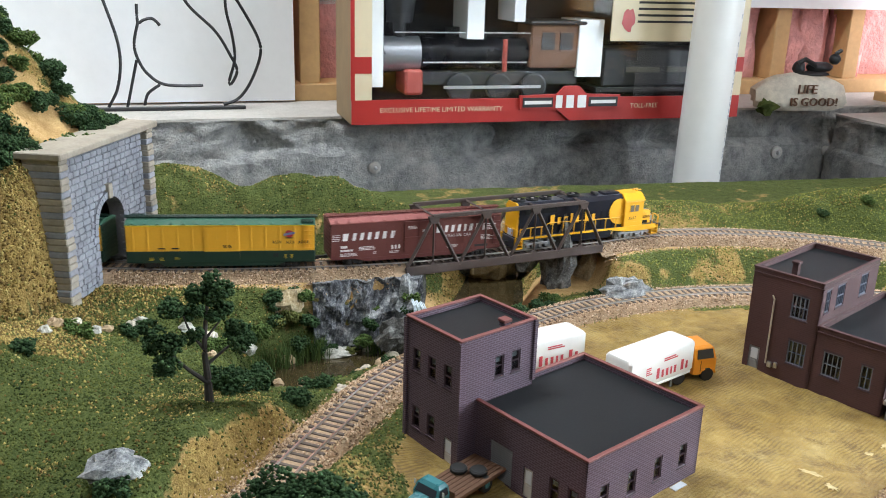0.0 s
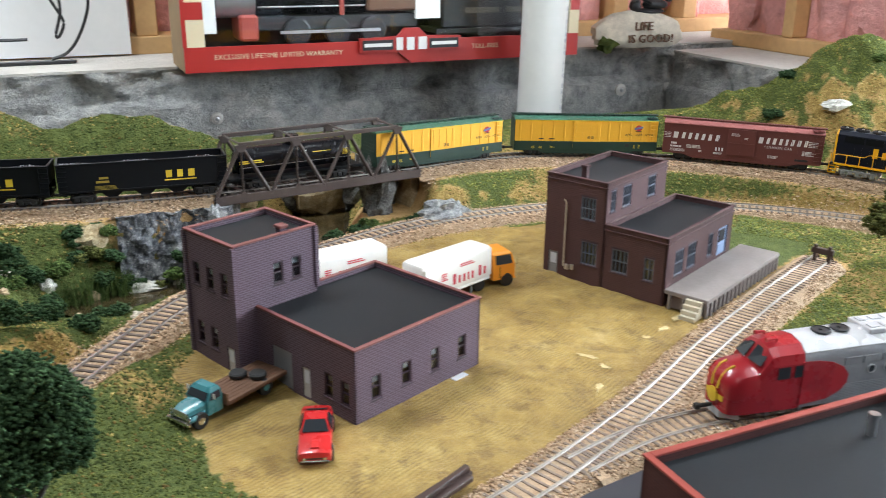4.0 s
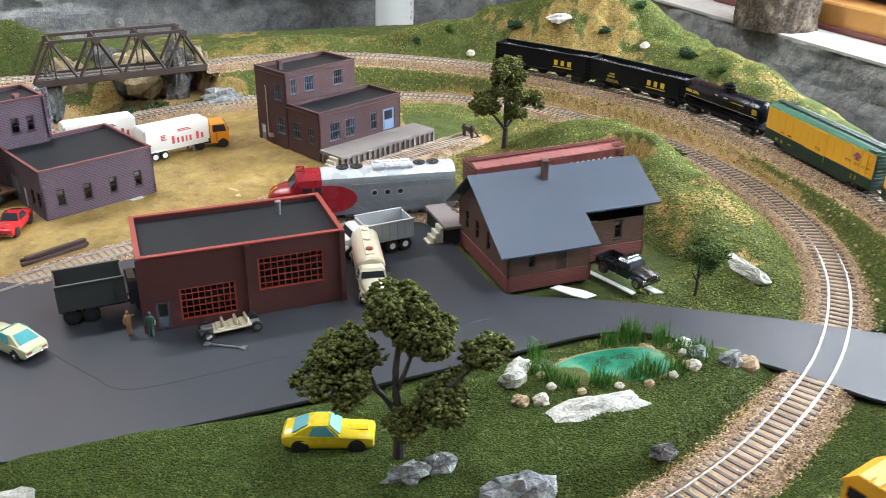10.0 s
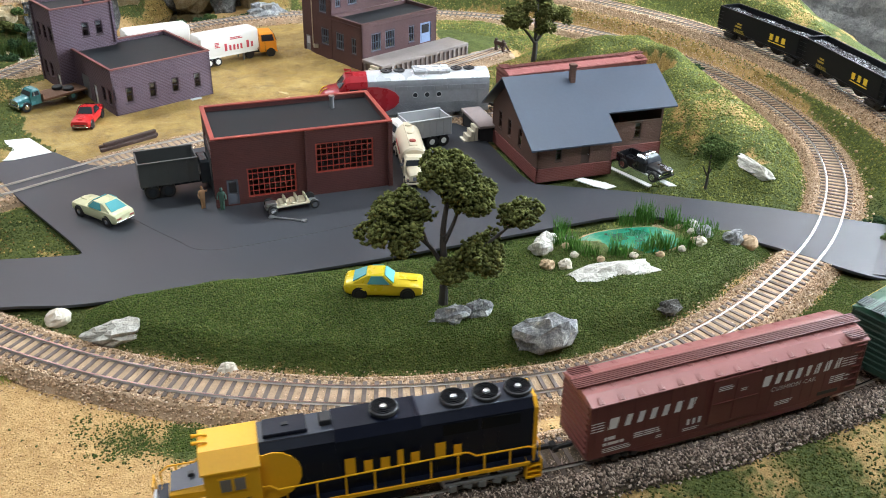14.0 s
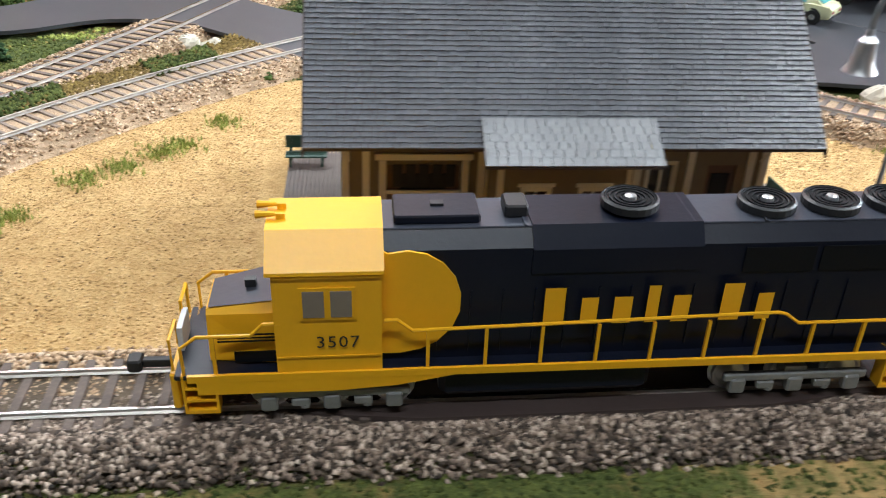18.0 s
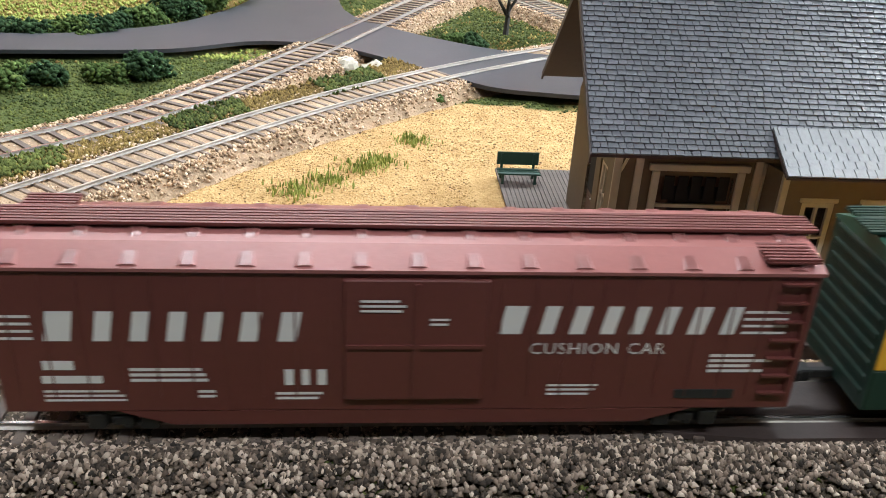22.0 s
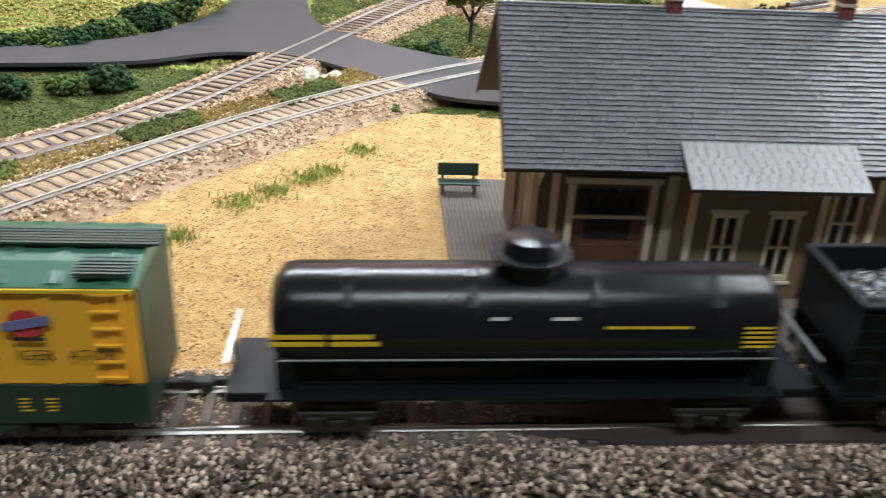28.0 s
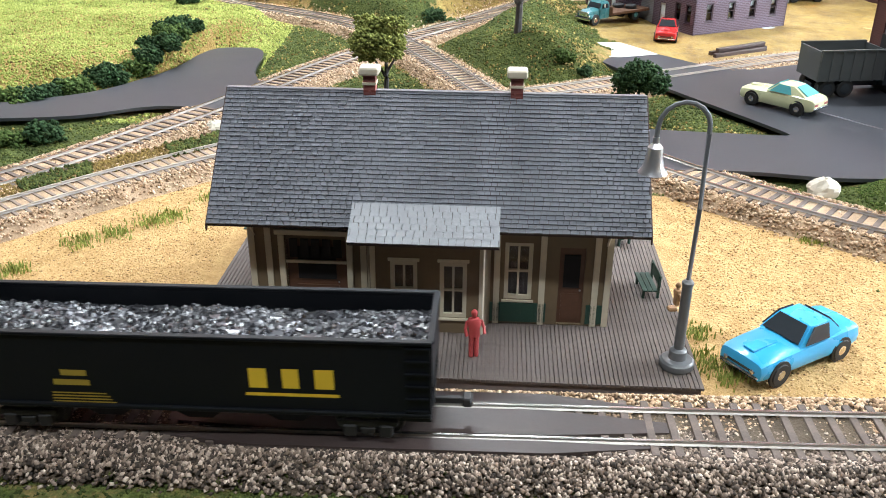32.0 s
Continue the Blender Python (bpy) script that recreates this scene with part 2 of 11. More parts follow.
TURF_LAWN = foliage_mat("lawn_turf_foam", (0.019, 0.038, 0.007), (0.048, 0.083, 0.015), (0.12, 0.165, 0.036))
TURF_BROWN = foliage_mat("brown_ochre_foam", (0.05, 0.032, 0.012), (0.15, 0.095, 0.03), (0.32, 0.22, 0.07), 30.0)
TURF_DRY = foliage_mat("straw_turf_foam", (0.16, 0.10, 0.03), (0.34, 0.24, 0.07), (0.58, 0.46, 0.17))
TIE = mat("brown_tie_plastic", (0.125, 0.092, 0.075), 0.7, vary=0.35, grain=1200, coarse=150, bump=0.3)
RAIL_SIDE = mat("rail_steel", (0.42, 0.38, 0.34), 0.4, metal=0.5, vary=0.3, grain=900, coarse=60)
RAIL_TOP = mat("polished_rail_head", (0.78, 0.76, 0.74), 0.22, metal=1.0, vary=0.1)


def concrete_mat():
    """Old cast concrete: pale cement skin, grey patches, dark pits and damp stains."""
    m, n, l, b = nodes_of("old_concrete")
    fine, mid, big = noise_tex(n, l, 170, 5, 0.7), noise_tex(n, l, 46, 9, 0.75), noise_tex(n, l, 7, 5, 0.65)
    c = mixc(n, l, 0.5, ramp(n, l, mid, ((0.34, (0.10, 0.10, 0.097)), (0.46, (0.30, 0.30, 0.29)), (0.62, (0.58, 0.56, 0.52)))), ramp(n, l, big, ((0.36, (0.17, 0.17, 0.17)), (0.5, (0.36, 0.36, 0.35)), (0.62, (0.58, 0.55, 0.51)))))
    c = mixc(n, l, ramp(n, l, fine, ((0.60, (0, 0, 0)), (0.72, (0.8, 0.8, 0.8)))), c, (0.085, 0.083, 0.08))
    l.new(c, b.inputs["Base Color"])
    b.inputs["Roughness"].default_value = 0.9
    bumped(n, l, b, mixc(n, l, 0.6, fine, mid), 1.0, 0.014)
    return m


CONCRETE = concrete_mat()
DIMWALL = mat("dim_basement_wall", (0.16, 0.155, 0.15), 0.9, vary=0.15, grain=40, coarse=3)
WHITEWALL = mat("white_poly_sheet", (0.80, 0.80, 0.80), 0.6, vary=0.05, grain=60, coarse=4)
PINE = mat("pine_stud", (0.55, 0.34, 0.15), 0.7, vary=0.2, grain=80, coarse=8)
CEIL = mat("ceiling_board", (0.14, 0.135, 0.13), 0.9, vary=0.08, grain=50, coarse=3)
FLOORM = mat("concrete_floor", (0.16, 0.155, 0.15), 0.8, vary=0.15, grain=40, coarse=3)
BLACK = mat("black_plastic", (0.018, 0.018, 0.020), 0.45, vary=0.2)
WHITE = mat("white_paint", (0.80, 0.79, 0.76), 0.5, vary=0.05)


# ---- mesh building ----
class Geo:
    """A mesh in the making: pieces are added in the frame of self.m."""

    def __init__(self):
        self.v, self.f, self.m = [], [], Matrix.Identity(4)

    def at(self, m):
        self.m = m
        return self

    def add(self, verts, faces):
        k = len(self.v)
        self.v += [tuple(self.m @ Vector(p)) for p in verts]
        self.f += [tuple(k + i for i in fc) for fc in faces]
        return self

    def box(self, x0, x1, y0, y1, z0, z1, bev=0.0):
        if bev <= 0:
            v = [(x, y, z) for z in (z0, z1) for x, y in ((x0, y0), (x1, y0), (x1, y1), (x0, y1))]
            return self.add(v, [(3, 2, 1, 0), (4, 5, 6, 7), (0, 1, 5, 4), (1, 2, 6, 5), (2, 3, 7, 6), (3, 0, 4, 7)])
        b = min(bev, (x1 - x0) / 2.01, (y1 - y0) / 2.01, (z1 - z0) / 2.01)
        oct8 = lambda e: [(x0 + b + e, y0 + e), (x1 - b - e, y0 + e), (x1 - e, y0 + b + e), (x1 - e, y1 - b - e),
                          (x1 - b - e, y1 - e), (x0 + b + e, y1 - e), (x0 + e, y1 - b - e), (x0 + e, y0 + b + e)]
        rings = [[(x, y, z0) for x, y in oct8(b * 0.7)], [(x, y, z0 + b) for x, y in oct8(0)],
                 [(x, y, z1 - b) for x, y in oct8(0)], [(x, y, z1) for x, y in oct8(b * 0.7)]]
        return self.loft(rings)

    def loft(self, rings, cap=True, closed=True):
        n = len(rings[0])
        v = [p for r in rings for p in r]
        fs = []
        for k in range(len(rings) - 1):
            for i in range(n if closed else n - 1):
                j = (i + 1) % n
                fs.append((k * n + i, k * n + j, (k + 1) * n + j, (k + 1) * n + i))
        if cap:
            fs += [tuple(range(n - 1, -1, -1)), tuple((len(rings) - 1) * n + i for i in range(n))]
        return self.add(v, fs)

    def prism(self, pts, a, b, axis="z"):
        """An outline carried from a to b along an axis; pts are the two other coordinates."""
        put = {"z": lambda p, h: (p[0], p[1], h), "y": lambda p, h: (p[0], h, p[1]), "x": lambda p, h: (h, p[0], p[1])}[axis]
        return self.loft([[put(p, a) for p in pts], [put(p, b) for p in pts]])

    def cyl(self, p0, p1, r0, r1=None, n=10, cap=True):
        r1 = r0 if r1 is None else r1
        p0, p1 = Vector(p0), Vector(p1)
        q = (p1 - p0).to_track_quat("Z", "Y")
        ring = lambda p, r: [tuple(p + q @ Vector((r * math.cos(2 * math.pi * i / n), r * math.sin(2 * math.pi * i / n), 0))) for i in range(n)]
        return self.loft([ring(p0, r0), ring(p1, r1)], cap)

    def tube(self, pts, r, n=6):
        rings = []
        pts = [Vector(p) for p in pts]
        for i, p in enumerate(pts):
            d = pts[min(i + 1, len(pts) - 1)] - pts[max(i - 1, 0)]
            q = d.to_track_quat("Z", "Y")
            rr = r[i] if isinstance(r, (list, tuple)) else r
            rings.append([tuple(p + q @ Vector((rr * math.cos(2 * math.pi * k / n), rr * math.sin(2 * math.pi * k / n), 0))) for k in range(n)])
        return self.loft(rings)

    def spin(self, prof, n=14, axis="z"):
        """A turned shape: prof is a row of (radius, height)."""
        put = {"z": lambda a, r, h: (r * math.cos(a), r * math.sin(a), h), "y": lambda a, r, h: (r * math.cos(a), h, -r * math.sin(a)),
               "x": lambda a, r, h: (h, r * math.cos(a), r * math.sin(a))}[axis]
        return self.loft([[put(2 * math.pi * i / n, r, h) for i in range(n)] for r, h in prof])

    def blob(self, c, r, seed=0, rough=0.25, nu=10, nv=7, flat=0.0):
        """An uneven lump (stone, bush): radii r, cut flat below flat times its height."""
        rings = []
        for k in range(nv + 1):
            th = math.pi * (k + 0.001) / (nv + 0.002)
            ring = []
            for i in range(nu):
                a = 2 * math.pi * i / nu
                d = Vector((math.cos(a) * math.sin(th), math.sin(a) * math.sin(th), -math.cos(th)))
                s = 1 + rough * (noise.noise(d * 1.7 + Vector((seed * 3.1, seed * 1.7, 0))) + 0.5 * noise.noise(d * 4.3 + Vector((seed, 9.1, seed))))
                ring.append((c[0] + r[0] * d.x * s, c[1] + r[1] * d.y * s, c[2] + max(r[2] * d.z * s, -flat * r[2] if flat else -9)))
            rings.append(ring)
        return self.loft(rings)

    def grains(self, pts, size, rng, squash=0.8):
        """Small loose eight-sided grains at the given places."""
        for x, y, z in pts:
            s = size * rng.uniform(0.6, 1.3)
            a, b, c = s * rng.uniform(0.7, 1.2), s * rng.uniform(0.7, 1.2), s * squash * rng.uniform(0.7, 1.2)
            t = rng.uniform(0, 6.28)
            ca, sa = math.cos(t), math.sin(t)
            k = len(self.v)
            self.v += [(x + a * ca, y + a * sa, z), (x - b * sa, y + b * ca, z + c * 0.2), (x - a * ca, y - a * sa, z), (x + b * sa, y - b * ca, z - c * 0.2), (x, y, z + c), (x, y, z - c)]
            self.f += [(k, k + 1, k + 4), (k + 1, k + 2, k + 4), (k + 2, k + 3, k + 4), (k + 3, k, k + 4), (k + 1, k, k + 5), (k + 2, k + 1, k + 5), (k + 3, k + 2, k + 5), (k, k + 3, k + 5)]
        return self

    def mesh(self, name, *mats, smooth=False):
        me = bpy.data.meshes.new(name)
        me.from_pydata(self.v, [], self.f)
        for mt in mats:
            me.materials.append(mt)
        if smooth:
            me.shade_smooth()
            me.set_sharp_from_angle(angle=radians(35))
        return me


def part(name, geo, material, parent, label="", smooth=False, m=None):
    me = geo.mesh(name, material, smooth=smooth) if isinstance(geo, Geo) else geo
    ob = new(name, me)
    ob.parent = parent
    if m is not None:
        ob.matrix_basis = m
    if label:
        ob["label"] = label
    return ob


def thing(name, m, label, category, group="", kind=""):
    ob = new(name)
    ob.empty_display_size = 0.01
    ob.matrix_basis = m
    return tagged(ob, label, category, group, kind)


def solo(name, geo, material, label, category, m=None, group="", kind="", smooth=False):
    ob = new(name, geo.mesh(name, material, smooth=smooth))
    if m is not None:
        ob.matrix_basis = m
    return tagged(ob, label, category, group, kind)


# ---- track lines ----
def spline(pts, step=0.004, closed=False):
    """A smooth line through the points, cut into even steps."""
    P = np.array(pts, float)
    n = len(P)
    idx = lambda i: P[i % n] if closed else P[min(max(i, 0), n - 1)]
    out = []
    for i in range(n if closed else n - 1):
        a, b, c, d = idx(i - 1), idx(i), idx(i + 1), idx(i + 2)
        for u in np.linspace(0, 1, 24, endpoint=False):
            out.append(0.5 * (2 * b + (c - a) * u + (2 * a - 5 * b + 4 * c - d) * u * u + (3 * b - a - 3 * c + d) * u ** 3))
    out.append(P[0] if closed else P[-1])
    out = np.array(out)
    s = np.r_[0, np.cumsum(np.linalg.norm(np.diff(out, axis=0), axis=1))]
    at = np.arange(0, s[-1], step)
    return np.stack([np.interp(at, s, out[:, k]) for k in range(3)], 1)


# rail-head height is the z of each line
MAIN_PTS = [(0.300, -0.172, 0.016), (0.10, -0.1665, 0.009), (-0.15, -0.158, 0.005), (-0.40, -0.150, 0.005), (-0.62, -0.115, 0.008),
            (-0.80, 0.00, 0.018), (-0.89, 0.18, 0.03), (-0.88, 0.40, 0.04), (-0.79, 0.60, 0.048), (-0.72, 0.80, 0.053), (-0.58, 0.95, 0.055),
            (-0.42, 0.985, 0.055), (-0.27, 0.928, 0.055), (-0.14, 0.886, 0.055), (-0.02, 0.868, 0.054), (0.14, 0.868, 0.052), (0.26, 0.890, 0.051), (0.378, 0.917, 0.049), (0.46, 0.940, 0.047), (0.57, 0.938, 0.045),
            (0.68, 0.897, 0.043), (0.80, 0.810, 0.041), (0.90, 0.690, 0.038), (0.965, 0.570, 0.035), (0.995, 0.440, 0.033),
            (1.003, 0.310, 0.031), (0.985, 0.165, 0.028), (0.925, 0.020, 0.025), (0.83, -0.085, 0.026), (0.70, -0.145, 0.024), (0.56, -0.170, 0.022), (0.43, -0.174, 0.019)]
MAIN = spline(MAIN_PTS, closed=True)
INNER = spline([(-0.34, 0.60, 0.012), (-0.27, 0.568, 0.009), (-0.202, 0.529, 0.008), (-0.145, 0.483, 0.008), (-0.092, 0.410, 0.008), (-0.047, 0.316, 0.008), (-0.007, 0.224, 0.008),
                (0.028, 0.172, 0.008), (0.062, 0.126, 0.008), (0.100, 0.076, 0.008), (0.147, 0.030, 0.008), (0.212, -0.018, 0.008), (0.276, -0.052, 0.008), (0.370, -0.084, 0.008),
                (0.476, -0.097, 0.008), (0.557, -0.089, 0.008), (0.625, -0.065, 0.008), (0.692, -0.029, 0.008), (0.764, 0.020, 0.008), (0.826, 0.080, 0.008),
                (0.880, 0.153, 0.008), (0.918, 0.242, 0.008), (0.934, 0.356, 0.008), (0.923, 0.480, 0.008), (0.885, 0.590, 0.009), (0.825, 0.685, 0.010), (0.735, 0.765, 0.010),
                (0.64, 0.812, 0.010), (0.54, 0.838, 0.010), (0.44, 0.842, 0.010), (0.345, 0.829, 0.009), (0.255, 0.793, 0.008), (0.180, 0.752, 0.008), (0.111, 0.700, 0.008), (0.060, 0.632, 0.008),
                (0.018, 0.570, 0.008), (-0.030, 0.494, 0.008), (-0.082, 0.418, 0.008), (-0.135, 0.330, 0.008), (-0.185, 0.230, 0.008), (-0.225, 0.150, 0.008), (-0.285, 0.05, 0.008), (-0.37, -0.03, 0.008)])
BRANCH = spline([(0.690, 0.609, 0.008), (0.574, 0.545, 0.008), (0.462, 0.478, 0.008), (0.389, 0.430, 0.008), (0.294, 0.377, 0.008), (0.219, 0.342, 0.008), (0.108, 0.281, 0.008),
                 (0.049, 0.250, 0.008), (-0.007, 0.222, 0.008), (-0.075, 0.180, 0.008), (-0.146, 0.128, 0.008), (-0.225, 0.055, 0.008), (-0.32, -0.055, 0.008)])
SPUR = spline([(0.300, 0.374, 0.008), (0.36, 0.392, 0.008), (0.43, 0.394, 0.008), (0.52, 0.384, 0.008), (0.62, 0.382, 0.008), (0.72, 0.392, 0.008), (0.80, 0.408, 0.008)])


def along(line, s):
    """Place and heading at s metres along a line cut in 4 mm steps."""
    k = s / 0.004
    i = int(math.floor(k)) % len(line)
    j = (i + 1) % len(line)
    p = line[i] * (1 - (k - math.floor(k))) + line[j] * (k - math.floor(k))
    d = line[(i + 2) % len(line)] - line[(i - 2) % len(line)]
    return p, math.degrees(math.atan2(d[1], d[0]))


# ---- ground ----
def smooth(e0, e1, x):
    u = np.clip((x - e0) / (e1 - e0), 0, 1)
    return u * u * (3 - 2 * u)


def wobble(X, Y, scale, seed):
    """Smooth value noise on a grid, in -1..1."""
    r = np.random.RandomState(seed)
    tab = r.uniform(-1, 1, (128, 128))
    u, v = X * scale + 40, Y * scale + 40
    i, j = np.floor(u).astype(int), np.floor(v).astype(int)
    fu, fv = u - i, v - j
    fu, fv = fu * fu * (3 - 2 * fu), fv * fv * (3 - 2 * fv)
    g = lambda a, b: tab[a % 128, b % 128]
    return (g(i, j) * (1 - fu) + g(i + 1, j) * fu) * (1 - fv) + (g(i, j + 1) * (1 - fu) + g(i + 1, j + 1) * fu) * fv


def near_line(X, Y, line, skip=6):
    """Distance to a line in the plan, and the line's height there."""
    best, hz = np.full(X.shape, 9.0), np.zeros(X.shape)
    P = line[::skip]
    for a, b in zip(P[:-1], P[1:]):
        box = (np.abs(X - a[0]) < 0.16) & (np.abs(Y - a[1]) < 0.16)
        if not box.any():
            continue
        x, y = X[box], Y[box]
        d = b[:2] - a[:2]
        t = np.clip(((x - a[0]) * d[0] + (y - a[1]) * d[1]) / (d @ d), 0, 1)
        dist = np.hypot(x - a[0] - t * d[0], y - a[1] - t * d[1])
        cur = best[box]
        win = dist < cur
        z = hz[box]
        z[win] = (a[2] + t * (b[2] - a[2]))[win]
        cur[win] = dist[win]
        best[box], hz[box] = cur, z
    return best, hz


def bump2(X, Y, cx, cy, rx, ry, turn=0.0, power=1.0):
    c, s = math.cos(radians(turn)), math.sin(radians(turn))
    u, v = ((X - cx) * c + (Y - cy) * s) / rx, (-(X - cx) * s + (Y - cy) * c) / ry
    return np.exp(-((u * u + v * v) ** power))


X0, X1, Y0, Y1, CELL = -1.08, 1.165, -0.235, 1.36, 0.0055
gx, gy = np.arange(X0, X1, CELL), np.arange(Y0, Y1, CELL)
GX, GY = np.meshgrid(gx, gy)
# stream: from behind the bridge, under it, and round to a pool by the inner track
STREAM = spline([(0.36, 1.16, 0), (0.30, 1.03, 0), (0.262, 0.93, 0), (0.225, 0.865, 0), (0.170, 0.815, 0), (0.125, 0.800, 0), (0.080, 0.788, 0), (0.045, 0.768, 0), (0.015, 0.742, 0)])


def behind_portal(X, Y):
    """Distance in front of the tunnel's face (negative inside the hill), and along it."""
    c, s = math.cos(radians(-21)), math.sin(radians(-21))
    return (X + 0.128) * c + (Y - 0.882) * s, -(X + 0.128) * s + (Y - 0.882) * c


def lie_of_land(X, Y):
    z = np.zeros(X.shape)
    # left hill over the tunnel
    d, u = behind_portal(X, Y)
    hill = (0.160 + 0.115 * smooth(-0.010, -0.15, d) * smooth(0.16, 0.02, u)) * smooth(0.135, 0.085, u) * smooth(0.003, -0.020, d) * smooth(0.735, 0.805, Y + 0.012 * wobble(X, Y, 24, 8)) * smooth(1.30, 1.02, Y) * (X < 0.1)
    z = z + 0.07 * smooth(0.02, -0.26, X) * smooth(0.46, 0.74, Y) * smooth(1.3, 1.0, Y) * (1 - smooth(0.0, 0.16, hill))
    z = np.maximum(z, hill + 0.012 * wobble(X, Y, 20, 9) * smooth(0.1, 0.2, hill))
    z = z + 0.045 * bump2(X, Y, -0.03, 0.555, 0.10, 0.10, 20)
    # knoll with a tree beside the crossing
    z = z + 0.032 * bump2(X, Y, 0.03, 0.365, 0.055, 0.050, 20)
    # field at the far left
    z = z + 0.022 * smooth(0.004, 0.06, Y - np.interp(X, [-0.46, -0.333, -0.304, -0.275, -0.26, -0.235], [0.204, 0.208, 0.227, 0.27, 0.313, 0.40])) * smooth(-0.22, -0.25, X) * smooth(0.60, 0.42, Y)
    # bank behind the bridge approach
    z = z + 0.085 * bump2(X, Y, -0.04, 1.06, 0.17, 0.075, -8, 1.3) + 0.055 * bump2(X, Y, 0.16, 1.04, 0.12, 0.055, -12)
    z = z + 0.04 * bump2(X, Y, 0.52, 1.08, 0.30, 0.09)
    # mountain in the far corner
    z = z + 0.165 * bump2(X, Y, 0.985, 0.90, 0.135, 0.12, -35, 0.95) + 0.075 * bump2(X, Y, 1.09, 0.66, 0.085, 0.20, 10)
    z = z + 0.06 * bump2(X, Y, 0.80, 0.99, 0.12, 0.07, -25)
    # green mound inside the curve
    z = z + 0.042 * bump2(X, Y, 0.80, 0.49, 0.10, 0.10, 0, 1.4) + 0.036 * bump2(X, Y, 0.82, 0.30, 0.062, 0.16, -6, 1.4) + 0.016 * bump2(X, Y, 0.60, 0.72, 0.16, 0.06)
    # lawn in front of the road
    lawn = smooth(0.17, 0.24, X) * smooth(0.75, 0.66, X) * smooth(0.085, 0.055, Y) * smooth(-0.085, -0.045, Y - 0.10 * np.abs(X - 0.47))
    z = z + 0.016 * lawn
    z = z + (0.004 * wobble(X, Y, 14, 3) + 0.003 * wobble(X, Y, 38, 4)) * np.clip(z / 0.03, 0.12, 2.0)
    z = z + 0.0012 * wobble(X, Y, 90, 5) + (0.0055 * wobble(X, Y, 55, 6) + 0.004 * wobble(X, Y, 95, 7)) * smooth(0.035, 0.13, z)
    # stream bed
    d, _ = near_line(X, Y, STREAM)
    z = z * smooth(0.01, 0.075, d) - 0.034 * smooth(0.062, 0.026, d)
    return z


def graded(X, Y):
    """The lie of the land, cut and filled along the tracks."""
    z = lie_of_land(X, Y)
    ds, _ = near_line(X, Y, STREAM)
    dm, hm = near_line(X, Y, MAIN)
    bridge = smooth(0.135, 0.165, X) * smooth(0.40, 0.37, X) * (Y > 0.75) * (Y < 1.0)
    tunnel = smooth(0.004, -0.010, behind_portal(X, Y)[0]) * (Y > 0.55) * (X < 0)
    foot = 0.085 - 0.042 * smooth(0.0, 0.05, X) * smooth(0.20, 0.17, X) * (Y > 0.7)
    w = smooth(foot, 0.028, dm) * (1 - bridge) * (1 - tunnel)
    z = z * (1 - w) + (hm - 0.0105) * w
    for line, wide in ((INNER, 0.045), (BRANCH, 0.040), (SPUR, 0.035)):
        d, hh = near_line(X, Y, line)
        w = smooth(wide, 0.020, d) * smooth(0.030, 0.05, np.where(dm < 0.06, dm, 1))
        z = z * (1 - w) + (hh - 0.0095) * w
    return z, dm, ds


GZ, DM, DS = graded(GX, GY)
HM = near_line(GX, GY, MAIN)[1]
DI = np.minimum(np.minimum(near_line(GX, GY, INNER)[0], near_line(GX, GY, BRANCH)[0]), near_line(GX, GY, SPUR)[0])


def ground_z(x, y):
    i, j = (x - X0) / CELL, (y - Y0) / CELL
    a, b = int(min(max(i, 0), len(gx) - 2)), int(min(max(j, 0), len(gy) - 2))
    u, v = i - a, j - b
    return float((GZ[b, a] * (1 - u) + GZ[b, a + 1] * u) * (1 - v) + (GZ[b + 1, a] * (1 - u) + GZ[b + 1, a + 1] * u) * v)


def inside(X, Y, poly):
    c = np.zeros(X.shape, bool)
    n = len(poly)
    for i in range(n):
        (xa, ya), (xb, yb) = poly[i], poly[(i + 1) % n]
        cross = ((ya > Y) != (yb > Y)) & (X < (xb - xa) * (Y - ya) / (yb - ya + 1e-12) + xa)
        c ^= cross
    return c


# where green turf, straw turf and the painted yard lie
YARD = [(0.10, 0.44), (0.09, 0.56), (0.14, 0.69), (0.26, 0.775), (0.40, 0.815), (0.55, 0.80), (0.62, 0.70), (0.60, 0.58), (0.50, 0.53), (0.40, 0.46), (0.26, 0.38), (0.16, 0.345)]
SANDY = [(-0.30, 0.02), (-0.20, 0.10), (-0.12, 0.10), (0.00, 0.06), (0.10, 0.05), (0.19, -0.02), (0.42, -0.112), (0.60, -0.105), (0.66, -0.12), (0.60, -0.155), (0.30, -0.158), (0.10, -0.14), (-0.32, -0.13)]


